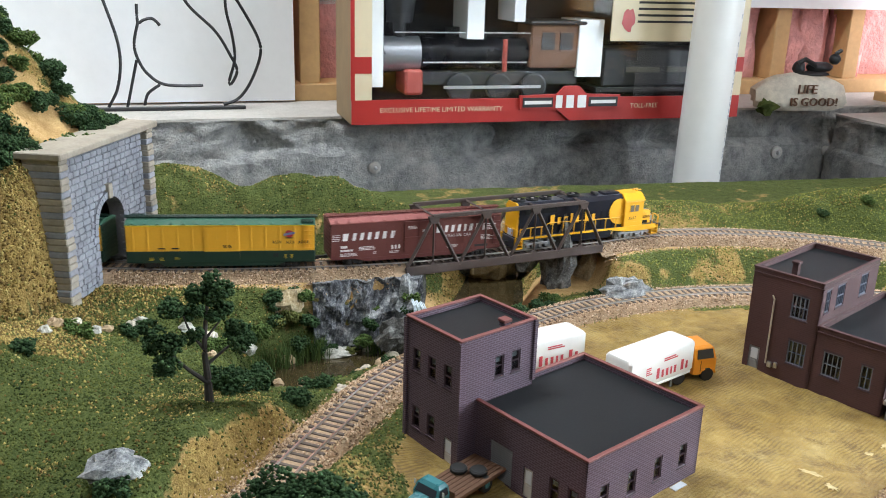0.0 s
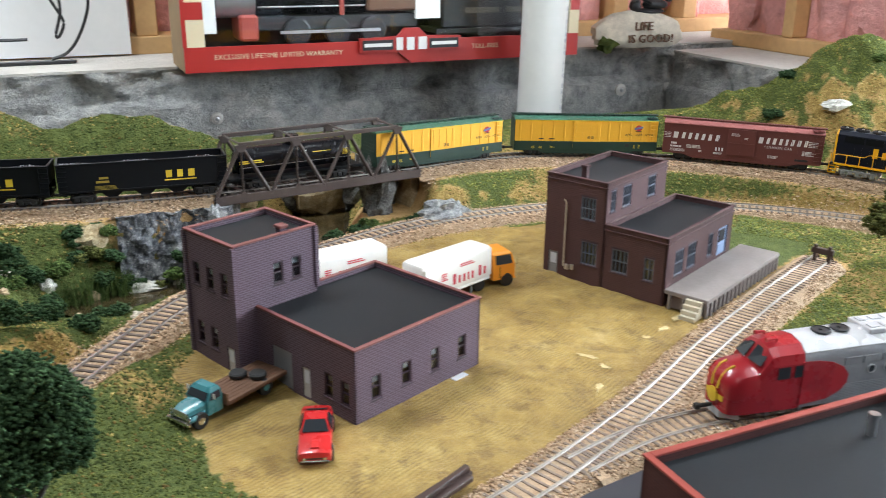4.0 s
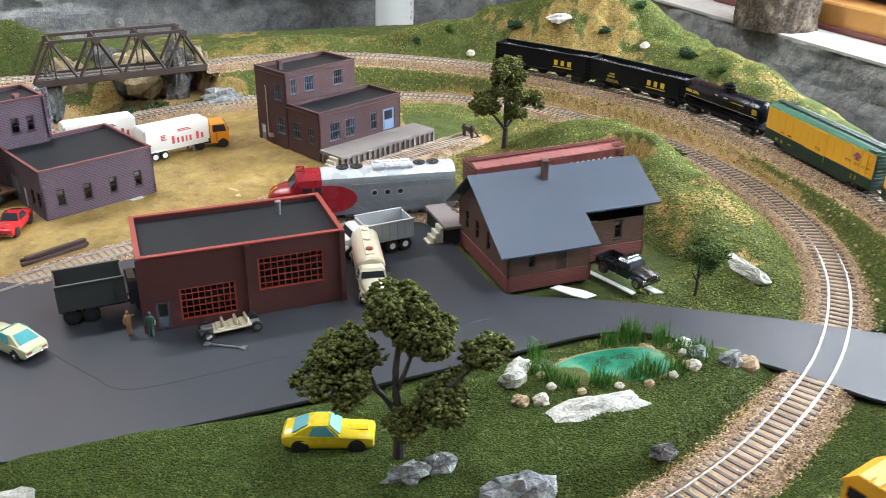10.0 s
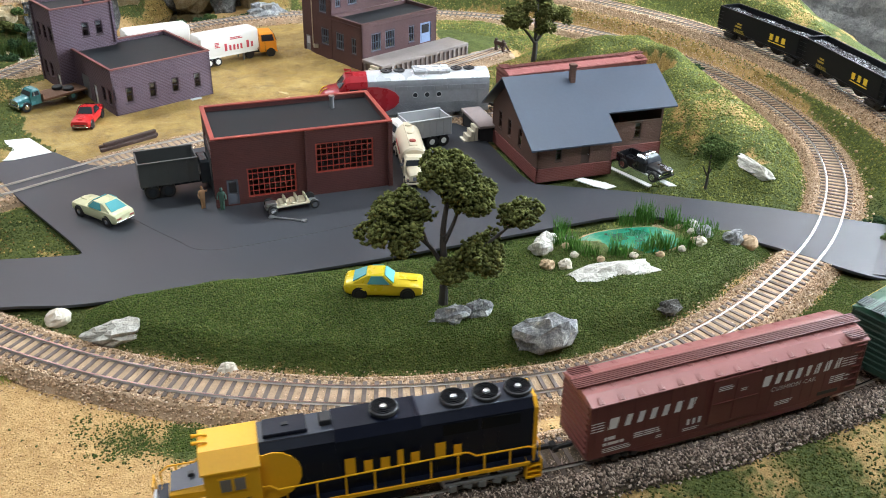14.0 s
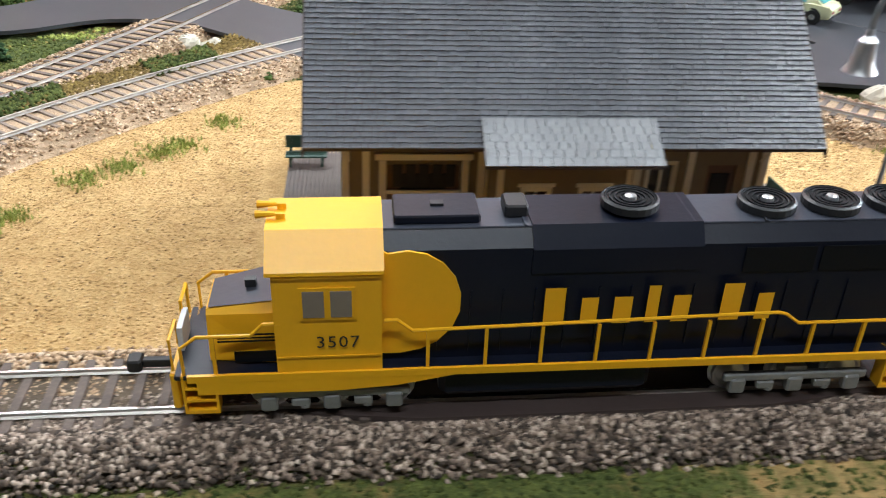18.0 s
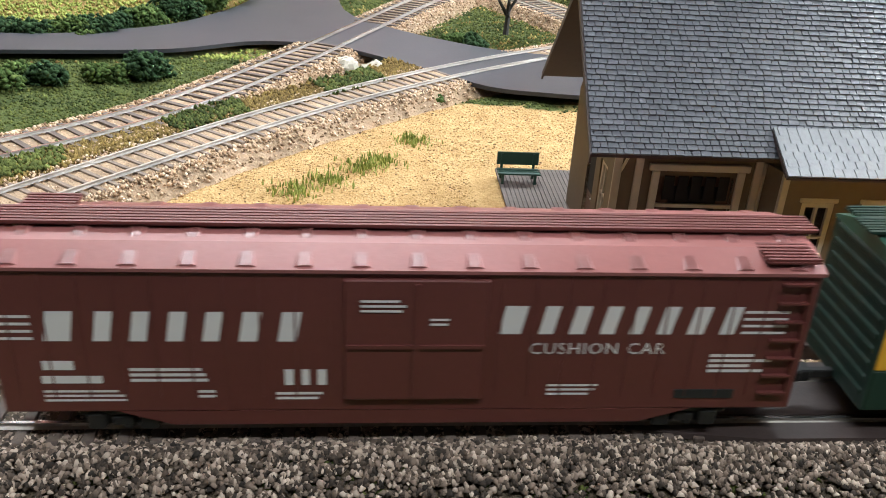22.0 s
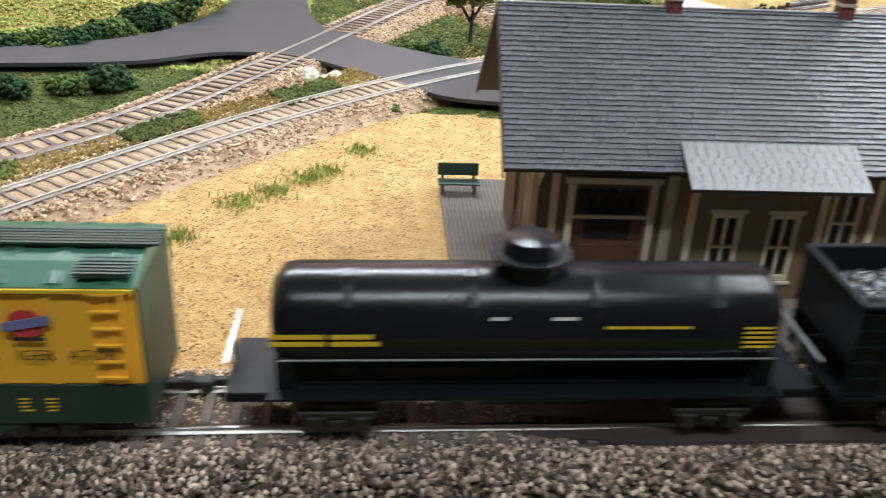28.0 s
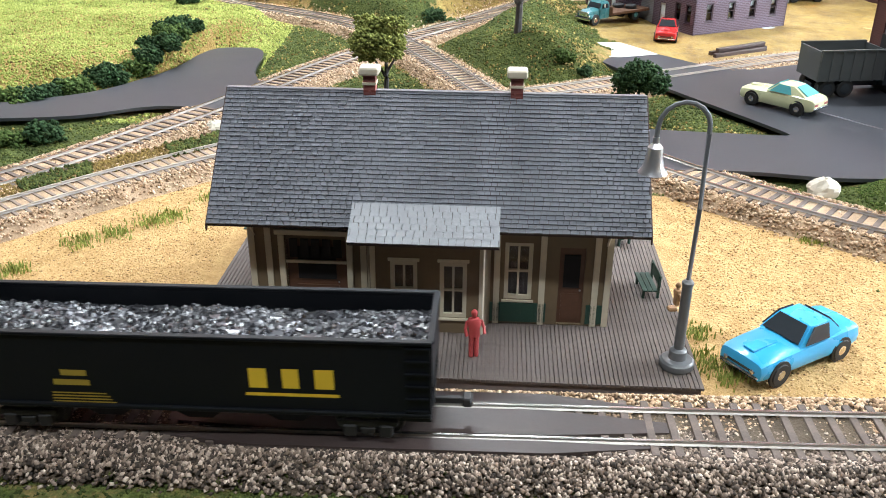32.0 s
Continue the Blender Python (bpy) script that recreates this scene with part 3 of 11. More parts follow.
def masks():
    slope = np.hypot(*np.gradient(GZ, CELL))
    n1, n2 = wobble(GX, GY, 9, 11), wobble(GX, GY, 30, 12)
    green = np.ones(GX.shape)
    yard = inside(GX, GY, YARD).astype(float)
    sandy = inside(GX, GY, SANDY)
    green[yard > 0.5] = 0
    green[sandy] = 0.85 * smooth(0.95, 1.05, n2[sandy] * 0.8 + n1[sandy] * 0.45)
    n3 = wobble(GX, GY, 75, 13)
    straw = smooth(0.95, 1.75, slope + 0.4 * n1 + 0.35 * n2 + 0.3 * n3)
    green = green * (1 - 0.85 * straw)
    mount = bump2(GX, GY, 0.93, 0.84, 0.16, 0.12, -35, 1.0)
    straw = np.maximum(straw, np.clip(mount * 1.2, 0, 1) * smooth(-0.15, 1.0, 0.7 * n1 + 0.5 * n2 + 0.5 * n3 + 0.12))
    green = np.where(mount > 0.3, np.minimum(green, 1 - 0.8 * straw), green)
    straw = np.maximum(straw, 0.62 * smooth(-0.3, 0.9, 0.7 * n1 + 0.6 * n2 + 0.6 * n3) * (1 - yard) * ~sandy)
    green = green * (1 - 0.75 * smooth(0.25, 0.8, straw))
    meadow = smooth(-0.18, -0.27, GX) * smooth(0.15, 0.22, GY) * smooth(0.55, 0.42, GY)
    straw = np.maximum(straw, meadow * (0.65 + 0.25 * n2))
    green = green * (1 - 0.75 * meadow)
    ditch = (GX > 0.55) & (DM > 0.026) & (DI > 0.030) & (DM < 0.11) & (DI < 0.11)
    straw = np.where(ditch, straw * 0.45, straw)
    green = np.where(ditch, np.maximum(green, 0.8 + 0.3 * n2), green)
    front = GY < np.interp(GX, [-0.45, -0.15, 0.1, 0.3, 0.56, 0.7, 0.83, 0.93], [-0.146, -0.158, -0.1665, -0.172, -0.170, -0.145, -0.085, 0.02])
    straw = np.where(front, 0.0, straw)
    green = np.where(front, 0.72 + 0.35 * n2, green)
    lawnm = (GX > 0.2) & (GX < 0.74) & (GY < 0.10) & (GY > np.interp(GX, [0.147, 0.212, 0.276, 0.37, 0.476, 0.557, 0.625, 0.692, 0.764], [0.03, -0.018, -0.052, -0.084, -0.097, -0.089, -0.065, -0.029, 0.02]))
    straw = np.where(lawnm, straw * 0.15, straw)
    green = np.where(lawnm, np.maximum(green, 0.95), green)
    damp = smooth(-0.09, -0.05, GX) * smooth(0.185, 0.165, GX) * smooth(0.69, 0.72, GY) * smooth(0.855, 0.845, GY)
    straw = straw * (1 - 0.8 * damp)
    green = np.maximum(green, damp * (0.85 + 0.2 * n2))
    patch = bump2(GX, GY, 0.285, -0.096, 0.070, 0.024, -15, 1.2) * (0.75 + 0.5 * n2 + 0.4 * n3) + bump2(GX, GY, 0.62, -0.125, 0.14, 0.018, 8, 2.0)
    green = np.maximum(green, np.clip(patch * 1.3, 0, 1))
    green *= smooth(0.020, 0.034, DI) * np.where(front, smooth(0.017, 0.026, DM + 0.004 * n2), smooth(0.026, 0.040, DM))
    straw *= smooth(0.016, 0.03, DI) * smooth(0.022, 0.036, DM)
    return green, straw, yard * smooth(0.018, 0.024, DI)


MG, MS, MY = masks()


def make_ground():
    ny, nx = GX.shape
    idx = np.arange(ny * nx).reshape(ny, nx)
    quads = np.stack([idx[:-1, :-1], idx[:-1, 1:], idx[1:, 1:], idx[1:, :-1]], -1).reshape(-1, 4)
    # open the hill where the tunnel runs in, and keep the bore clear
    cx, cy = (GX[:-1, :-1] + CELL / 2).ravel(), (GY[:-1, :-1] + CELL / 2).ravel()
    dmc = DM[:-1, :-1].ravel()
    dp = behind_portal(cx, cy)[0]
    keep = ~((dmc < 0.027) & (dp < 0.006) & (dp > -0.024) & (cy > 0.7) & (cx < 0.1))
    me = bpy.data.meshes.new("ground")
    me.from_pydata(np.stack([GX, GY, GZ], -1).reshape(-1, 3), [], quads[keep])
    ca = me.color_attributes.new("mask", "FLOAT_COLOR", "POINT")
    ca.data.foreach_set("color", np.stack([MG, MS, MY, np.ones_like(MG)], -1).astype(np.float32).ravel())
    me.shade_smooth()
    me.materials.append(GROUND)
    ob = new("ground", me)
    return tagged(ob, "model railway scenery base with green turf, straw slopes and sandy yard", "ground", kind="structure")


ground = make_ground()


# ---- roads: dark painted sheets lying on the ground ----
def road_slab(name, outline, z, label, thick=0.0022):
    """A flat sheet of uneven outline, rounded by cutting its corners twice."""
    p = np.array(outline, float)
    for _ in range(2):
        q = np.roll(p, -1, 0)
        p = np.stack([0.82 * p + 0.18 * q, 0.18 * p + 0.82 * q], 1).reshape(-1, 2)
    return solo(name, Geo().prism([tuple(v) for v in p], z - thick, z), ASPHALT, label, "road", kind="structure")


ROAD = [(-0.10, 0.182), (0.02, 0.165), (0.10, 0.152), (0.178, 0.143), (0.183, 0.147), (0.115, 0.270), (0.078, 0.352), (0.085, 0.372), (0.128, 0.378), (0.170, 0.325),
        (0.205, 0.312), (0.275, 0.345), (0.40, 0.372), (0.47, 0.362), (0.563, 0.358), (0.572, 0.19), (0.60, 0.178), (0.665, 0.150), (0.715, 0.122), (0.77, 0.092), (0.84, 0.045), (0.90, 0.010),
        (0.87, -0.050), (0.80, -0.048), (0.772, -0.030), (0.742, 0.013), (0.700, 0.060), (0.665, 0.098), (0.625, 0.110), (0.53, 0.097), (0.38, 0.080), (0.19, 0.066), (0.135, 0.078),
        (0.08, 0.078), (0.015, 0.088), (-0.07, 0.096), (-0.12, 0.106), (-0.145, 0.135), (-0.205, 0.190), (-0.25, 0.192), (-0.295, 0.163), (-0.42, 0.150), (-0.42, 0.190), (-0.36, 0.192), (-0.30, 0.225), (-0.265, 0.29),
        (-0.255, 0.37), (-0.205, 0.372), (-0.197, 0.272), (-0.155, 0.222)]
road_slab("road", ROAD, 0.0062, "dark grey painted paper road with level crossings")
ramp_row = lambda u: [(0.815 + 0.082 * u - 0.036 * w, 0.006 - 0.058 * u - 0.036 * w, 0.0066 + 0.0185 * u * u * (3 - 2 * u) - h) for w, h in ((-1, 0), (1, 0), (1, 0.003), (-1, 0.003))]
solo("road_ramp", Geo().loft([ramp_row(k / 8) for k in range(9)]), ASPHALT, "dark grey paper road rising to the outer track", "road", kind="structure")


# ---- tracks ----
def tie_mesh():
    return Geo().box(-0.0014, 0.0014, -0.0148, 0.0148, -0.0030, -0.0014, 0.0003).mesh("tie", TIE)


TIE_MESH = tie_mesh()
TIE_PALE = mat("dusty_tie_plastic", (0.24, 0.18, 0.14), 0.85, vary=0.35, grain=1200, coarse=120, bump=0.3)
RAIL_DULL = mat("dull_rail_head", (0.46, 0.42, 0.36), 0.45, metal=0.6, vary=0.2)
TIE_MESH_PALE = Geo().box(-0.0010, 0.0010, -0.0146, 0.0146, -0.0030, -0.0016, 0.0003).mesh("tie", TIE_PALE)


def rail_geo(line, off, gaps=()):
    g, prof = Geo(), ((-0.0011, -0.0014), (0.0011, -0.0014), (0.0004, -0.0009), (0.0004, -0.0005), (0.0005, 0.0), (-0.0005, 0.0), (-0.0004, -0.0005), (-0.0004, -0.0009))
    rings = []
    for i in range(0, len(line), 3):
        p = line[i]
        d = line[min(i + 1, len(line) - 1)] - line[max(i - 1, 0)]
        nx, ny = -d[1] / math.hypot(d[0], d[1]), d[0] / math.hypot(d[0], d[1])
        rings.append([(p[0] + nx * (off + u), p[1] + ny * (off + u), p[2] + w) for u, w in prof])
    g.loft(rings)
    return g


def rail_mesh(line, off, head=None):
    me = rail_geo(line, off).mesh("rail", RAIL_SIDE, head or RAIL_TOP)
    n = len(me.polygons)
    idx = np.zeros(n, np.int32)
    idx[4:n - 2:8] = 1
    me.polygons.foreach_set("material_index", idx)
    return me


def ballast(line, parent, stone=None, half=0.0165, foot=0.029, depth=0.012):
    g, rng = Geo(), random.Random(5)
    rings = []
    for i in range(0, len(line), 2):
        p = line[i]
        d = line[min(i + 1, len(line) - 1)] - line[max(i - 1, 0)]
        nx, ny = -d[1] / math.hypot(d[0], d[1]), d[0] / math.hypot(d[0], d[1])
        prof = ((-foot, -depth), (-half - 0.002, -0.0030), (-0.008, -0.0022), (0.008, -0.0022), (half + 0.002, -0.0030), (foot, -depth))
        rings.append([(p[0] + nx * (u + rng.uniform(-0.0016, 0.0016)), p[1] + ny * (u + rng.uniform(-0.0016, 0.0016)), p[2] + w + rng.uniform(-0.0004, 0.0004)) for u, w in prof])
    g.loft(rings, cap=False, closed=False)
    part("ballast", g, stone or BALLAST, parent)


def track(name, line, label, singles=lambda p: True, skip=lambda p: False, spacing=0.0076, dusty=False):
    t = thing(name, Matrix.Identity(4), label, "track")
    if name == "main_track":
        near = line[:, 1] < 0.03
        k = int(np.argmax(near & ~np.roll(near, 1)))
        turned = np.roll(line, -k, 0)
        n = int(near.sum())
        ballast(turned[:n + 2], t, BALLAST_MAIN)
        back = turned[n:]
        span = [i for i, p in enumerate(back) if on_bridge(p)]
        ballast(back[:span[0] + 1], t)
        ballast(back[span[-1]:], t)
    else:
        ballast(line, t)
    for off in (-0.00865, 0.00865):
        part("rail", rail_mesh(line, off, RAIL_DULL if dusty else None), None, t)
    rest, count = Geo(), 0
    total = (len(line) - 1) * 0.004
    for k in range(int(total / spacing)):
        p, a = along(line, min(k * spacing, total - 0.004))
        if skip(p):
            continue
        m = pose(p[0], p[1], p[2], 0, 0, a + math.sin(k * 7.1) * 0.8)
        if count < 300 and singles(p):
            part("tie", TIE_MESH_PALE if dusty else TIE_MESH, None, t, m=m)
            count += 1
        else:
            rest.at(m).box(-0.0012, 0.0012, -0.0148, 0.0148, -0.0030, -0.0014)
    if rest.v:
        part("tie_rest", rest, TIE_PALE if dusty else TIE, t)["kind"] = "stuff"
    return t


def in_road(p):
    return bool(inside(np.array([p[0]]), np.array([p[1]]), ROAD)[0])


def on_bridge(p):
    return 0.15 < p[0] < 0.372 and p[1] > 0.8




# ---- more materials ----
BRICK_P = brick_mat("purple_brick", (0.076, 0.041, 0.055), (0.165, 0.125, 0.165))
BRICK_B = brick_mat("plum_brick", (0.074, 0.031, 0.030), (0.088, 0.042, 0.042), bump=0.35)
BRICK_R = brick_mat("dark_red_brick", (0.068, 0.016, 0.014), (0.09, 0.028, 0.024), bump=0.3)
BRICK_T = brick_mat("brown_brick", (0.090, 0.045, 0.030), (0.12, 0.062, 0.045), bump=0.4)
BRICK_F = brick_mat("foundation_red_brick", (0.16, 0.035, 0.028), (0.22, 0.08, 0.07))
TRIM_RED = mat("brick_red_trim", (0.19, 0.060, 0.052), 0.6, vary=0.15)
TRIM_SASH = mat("dull_red_sash", (0.30, 0.045, 0.028), 0.5, vary=0.12)
TRIM_BRIGHT = mat("bright_red_trim", (0.30, 0.050, 0.034), 0.5, vary=0.12)
ROOF_BLACK = mat("black_roof_paper", (0.014, 0.016, 0.018), 0.6, spec=0.22, vary=0.2, grain=700, coarse=14)
# grey sheet; its blue is the window's sheen mixed into the base colour
ROOF_GREY = mat("grey_roof_blue_sheen", (0.040, 0.057, 0.088), 0.43, vary=0.10, grain=300, coarse=9)
SHINGLE = mat("dark_grey_shingle", (0.15, 0.155, 0.172), 0.30, vary=0.35, grain=600, coarse=30, bump=0.3)
# bay roof shingles: wear plus a roof sheen, both held in the pale base
SHINGLE_L = mat("worn_sheen_shingle", (0.26, 0.265, 0.275), 0.38, vary=0.3, grain=600, coarse=30, bump=0.3)
SASH_BROWN = mat("dark_brown_sash", (0.055, 0.030, 0.024), 0.5, vary=0.2)
SASH_PURPLE = mat("dark_plum_sash", (0.040, 0.020, 0.030), 0.5, vary=0.2)
SASH_CREAM = mat("cream_trim", (0.56, 0.50, 0.38), 0.55, vary=0.15)
SASH_GREY = mat("slate_blue_sash", (0.13, 0.15, 0.19), 0.5, vary=0.15)
DOOR_BLUE = mat("pale_blue_door", (0.22, 0.30, 0.46), 0.5, vary=0.1)
DOOR_GREY = mat("grey_roller_door", (0.24, 0.24, 0.25), 0.55, vary=0.12)
DOOR_WHITE = mat("dull_white_door", (0.50, 0.47, 0.46), 0.55, vary=0.1)
DOOR_WOOD = mat("dark_wood_door", (0.10, 0.045, 0.025), 0.5, vary=0.3, grain=500)
SHADE_WHITE = mat("white_window_shade", (0.62, 0.64, 0.68), 0.7, vary=0.06)
# near black: real linings and dark panes, also painted shade in openings
DARK_IN = mat("dark_lining_and_shade", (0.012, 0.011, 0.012), 0.9, vary=0.2)
GLASS = glass_mat("thin_clear_glass", (0.75, 0.80, 0.82), 0.06)
WOOD_GREY = mat("weathered_grey_wood", (0.21, 0.165, 0.155), 0.8, vary=0.25, grain=700, coarse=60, bump=0.4)
WOOD_BROWN = mat("stained_wood", (0.13, 0.06, 0.030), 0.7, vary=0.3, grain=500)
SIDING_OLIVE = mat("olive_brown_siding", (0.15, 0.106, 0.060), 0.65, vary=0.15)
PANEL_GREEN = mat("dark_green_panel", (0.020, 0.060, 0.042), 0.55, vary=0.15)
PLANK = mat("grey_brown_plank", (0.125, 0.098, 0.085), 0.75, vary=0.3, grain=600, coarse=40, bump=0.3)
PLASTER = mat("plaster_rock", (0.36, 0.36, 0.37), 0.9, vary=0.5, grain=160, coarse=30, bump=0.9, dist=0.003)
STONE_W = mat("pale_pebble", (0.62, 0.56, 0.46), 0.8, vary=0.25, grain=300, coarse=60)
STONE_T = mat("tan_pebble", (0.46, 0.33, 0.20), 0.8, vary=0.25, grain=300, coarse=60)
STEEL = mat("silver_metal", (0.62, 0.62, 0.63), 0.3, metal=0.9, vary=0.1)
CONC_L = mat("grey_brown_dock", (0.235, 0.20, 0.185), 0.8, vary=0.2, grain=300, coarse=30)


# ---- building pieces ----
def wall_geo(w, h, th, holes, x0=0.0, y0=0.0):
    """A wall in the x-z plane, outside at y = 0, with real openings (x0, x1, z0, z1); one closed skin."""
    g = Geo()
    cut = lambda vals: [v for k, v in enumerate(sorted(vals)) if k == 0 or v - sorted(vals)[k - 1] > 1e-7]
    xs, zs = cut([x0, x0 + w] + [v for o in holes for v in o[:2]]), cut([0.0, h] + [v for o in holes for v in o[2:4]])
    nx, nz = len(xs), len(zs)
    solid = lambda i, j: 0 <= i < nx - 1 and 0 <= j < nz - 1 and not any(o[0] < (xs[i] + xs[i + 1]) / 2 < o[1] and o[2] < (zs[j] + zs[j + 1]) / 2 < o[3] for o in holes)
    v = lambda i, j, k: (k * nz + j) * nx + i
    fs = []
    for j in range(nz - 1):
        for i in range(nx - 1):
            if not solid(i, j):
                continue
            fs += [(v(i, j, 0), v(i + 1, j, 0), v(i + 1, j + 1, 0), v(i, j + 1, 0)), (v(i, j + 1, 1), v(i + 1, j + 1, 1), v(i + 1, j, 1), v(i, j, 1))]
            if not solid(i - 1, j):
                fs.append((v(i, j, 1), v(i, j, 0), v(i, j + 1, 0), v(i, j + 1, 1)))
            if not solid(i + 1, j):
                fs.append((v(i + 1, j, 0), v(i + 1, j, 1), v(i + 1, j + 1, 1), v(i + 1, j + 1, 0)))
            if not solid(i, j - 1):
                fs.append((v(i, j, 1), v(i + 1, j, 1), v(i + 1, j, 0), v(i, j, 0)))
            if not solid(i, j + 1):
                fs.append((v(i, j + 1, 0), v(i + 1, j + 1, 0), v(i + 1, j + 1, 1), v(i, j + 1, 1)))
    used = sorted({k for f in fs for k in f})
    at = {k: n for n, k in enumerate(used)}
    full = [(x, y0 + y, z) for y in (0, th) for z in zs for x in xs]
    return g.add([full[k] for k in used], [tuple(at[k] for k in f) for f in fs])


def window(parent, m, w, h, sash, panes=(1, 2), sill=None, shade=0.0, name="window", bar=0.0007, fr=0.0011, lintel=None):
    cx, cz = [-w / 2 + w * i / panes[0] for i in range(panes[0] + 1)], [h * j / panes[1] for j in range(panes[1] + 1)]
    ex = [(a + (fr if i == 0 else bar / 2), b - (fr if i == panes[0] - 1 else bar / 2)) for i, (a, b) in enumerate(zip(cx[:-1], cx[1:]))]
    ez = [(a + (fr if i == 0 else bar / 2), b - (fr if i == panes[1] - 1 else bar / 2)) for i, (a, b) in enumerate(zip(cz[:-1], cz[1:]))]
    g = wall_geo(w, h, 0.0013, [(*a, *b) for a in ex for b in ez], -w / 2)
    ob = part(name, g, sash, parent, m=m)
    part("pane", Geo().box(-w / 2 + fr, w / 2 - fr, 0.0014, 0.0017, fr, h - fr), GLASS, ob)
    if shade:
        part("shade", Geo().box(-w / 2 + fr, w / 2 - fr, 0.0020, 0.0024, h * (1 - shade), h - fr * 0.5), SHADE_WHITE, ob, "white roller shade")
    if sill:
        part("sill", Geo().box(-w / 2 - 0.0009, w / 2 + 0.0009, -0.0011, 0.0006, -0.0012, -0.0001, 0.0002), sill, ob)
    if lintel:
        part("lintel", Geo().box(-w / 2 - 0.0009, w / 2 + 0.0009, -0.0006, 0.0006, h + 0.0001, h + 0.0016, 0.0002), lintel, ob)
    return ob


def door(parent, m, w, h, material, glazed=True, frame_mat=None):
    g = Geo().box(-w / 2, w / 2, 0.0006, 0.0014, 0, h)
    if glazed:
        g.box(-w * 0.36, w * 0.36, 0.0002, 0.0006, h * 0.06, h * 0.40)
    ob = part("door", g, material, parent, m=m)
    fm = frame_mat or material
    part("door_frame", wall_geo(w + 0.002, h + 0.001, 0.0019, [(-w / 2, w / 2, -1e-4, h)], -w / 2 - 0.001, -0.0003), fm, ob)
    if glazed:
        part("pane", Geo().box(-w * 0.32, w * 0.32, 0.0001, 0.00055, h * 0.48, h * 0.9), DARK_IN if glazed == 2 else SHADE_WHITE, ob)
    part("handle", Geo().blob((w * 0.36, -0.0002, h * 0.45), (0.0004, 0.0004, 0.0004), 1, 0.0, 6, 4), STEEL, ob)
    return ob


def face_m(p0, p1, z=0.0):
    """Frame of a wall that runs from p0 to p1 with its outside on the right hand of the walk."""
    a = math.degrees(math.atan2(p1[1] - p0[1], p1[0] - p0[0]))
    return pose(p0[0], p0[1], z, 0, 0, a), math.hypot(p1[0] - p0[0], p1[1] - p0[1])


def walls(house, corners, h, material, units, th=0.0022, z0=0.0, name="wall"):
    """Walls round a plan given anticlockwise; units[i] lists what stands in wall i."""
    n = len(corners)
    for i in range(n):
        m, w = face_m(corners[i], corners[(i + 1) % n], z0)
        us = units.get(i, [])
        part(name, wall_geo(w, h, th, [(x - uw / 2, x + uw / 2, z, z + uh) for _, x, z, uw, uh, _ in us]), material, house, m=m)
        for kind, x, z, uw, uh, opt in us:
            mm = m @ pose(x, 0.0005, z)
            if kind == "window":
                window(house, mm, uw, uh, **opt)
            elif kind == "door":
                door(house, mm, uw, uh, **opt)
            elif kind == "roller":
                rd = part("roller_door", Geo().box(-uw / 2, uw / 2, 0.0010, 0.0016, 0, uh), opt["material"], house, m=mm)
                k = max(3, int(uh / 0.0016))
                slat = Geo().box(-uw / 2 + 0.0002, uw / 2 - 0.0002, 0.0004, 0.0010, 0, uh / k * 0.86, 0.0002).mesh("slat", opt["material"])
                for q in range(k):
                    part("slat", slat, None, rd, m=pose(0, 0, uh * q / k))


def parapet(house, corners, z, trim, roof, drop=0.0035, wide=0.0032, roof_label=""):
    """A coping round a flat roof and the roof sheet sunk behind it."""
    n = len(corners)
    c = np.array(corners, float)
    mid = c.mean(0)
    for i in range(n):
        m, w = face_m(corners[i], corners[(i + 1) % n], z)
        part("coping", Geo().box(-0.0008, w - wide + 0.0008, -0.0008, wide - 0.0008, 0.0, 0.0014, 0.0003), trim, house, m=m)
    inner = [tuple(p + (mid - p) / np.linalg.norm(mid - p) * 0.0024) for p in c]
    part("roof", Geo().prism(inner, z - drop - 0.001, z - drop), roof, house, roof_label)


def chimney(house, x, y, z, h, material, w=0.005, cap=None):
    ob = part("chimney", Geo().box(x - w / 2, x + w / 2, y - w / 2, y + w / 2, z, z + h), material, house)
    part("chimney_cap", Geo().box(x - w * 0.68, x + w * 0.68, y - w * 0.68, y + w * 0.68, z + h, z + h + 0.0022, 0.0004), cap or material, ob)
    return ob


def W(x, z, w, h, **k):
    return ("window", x, z, w, h, k)


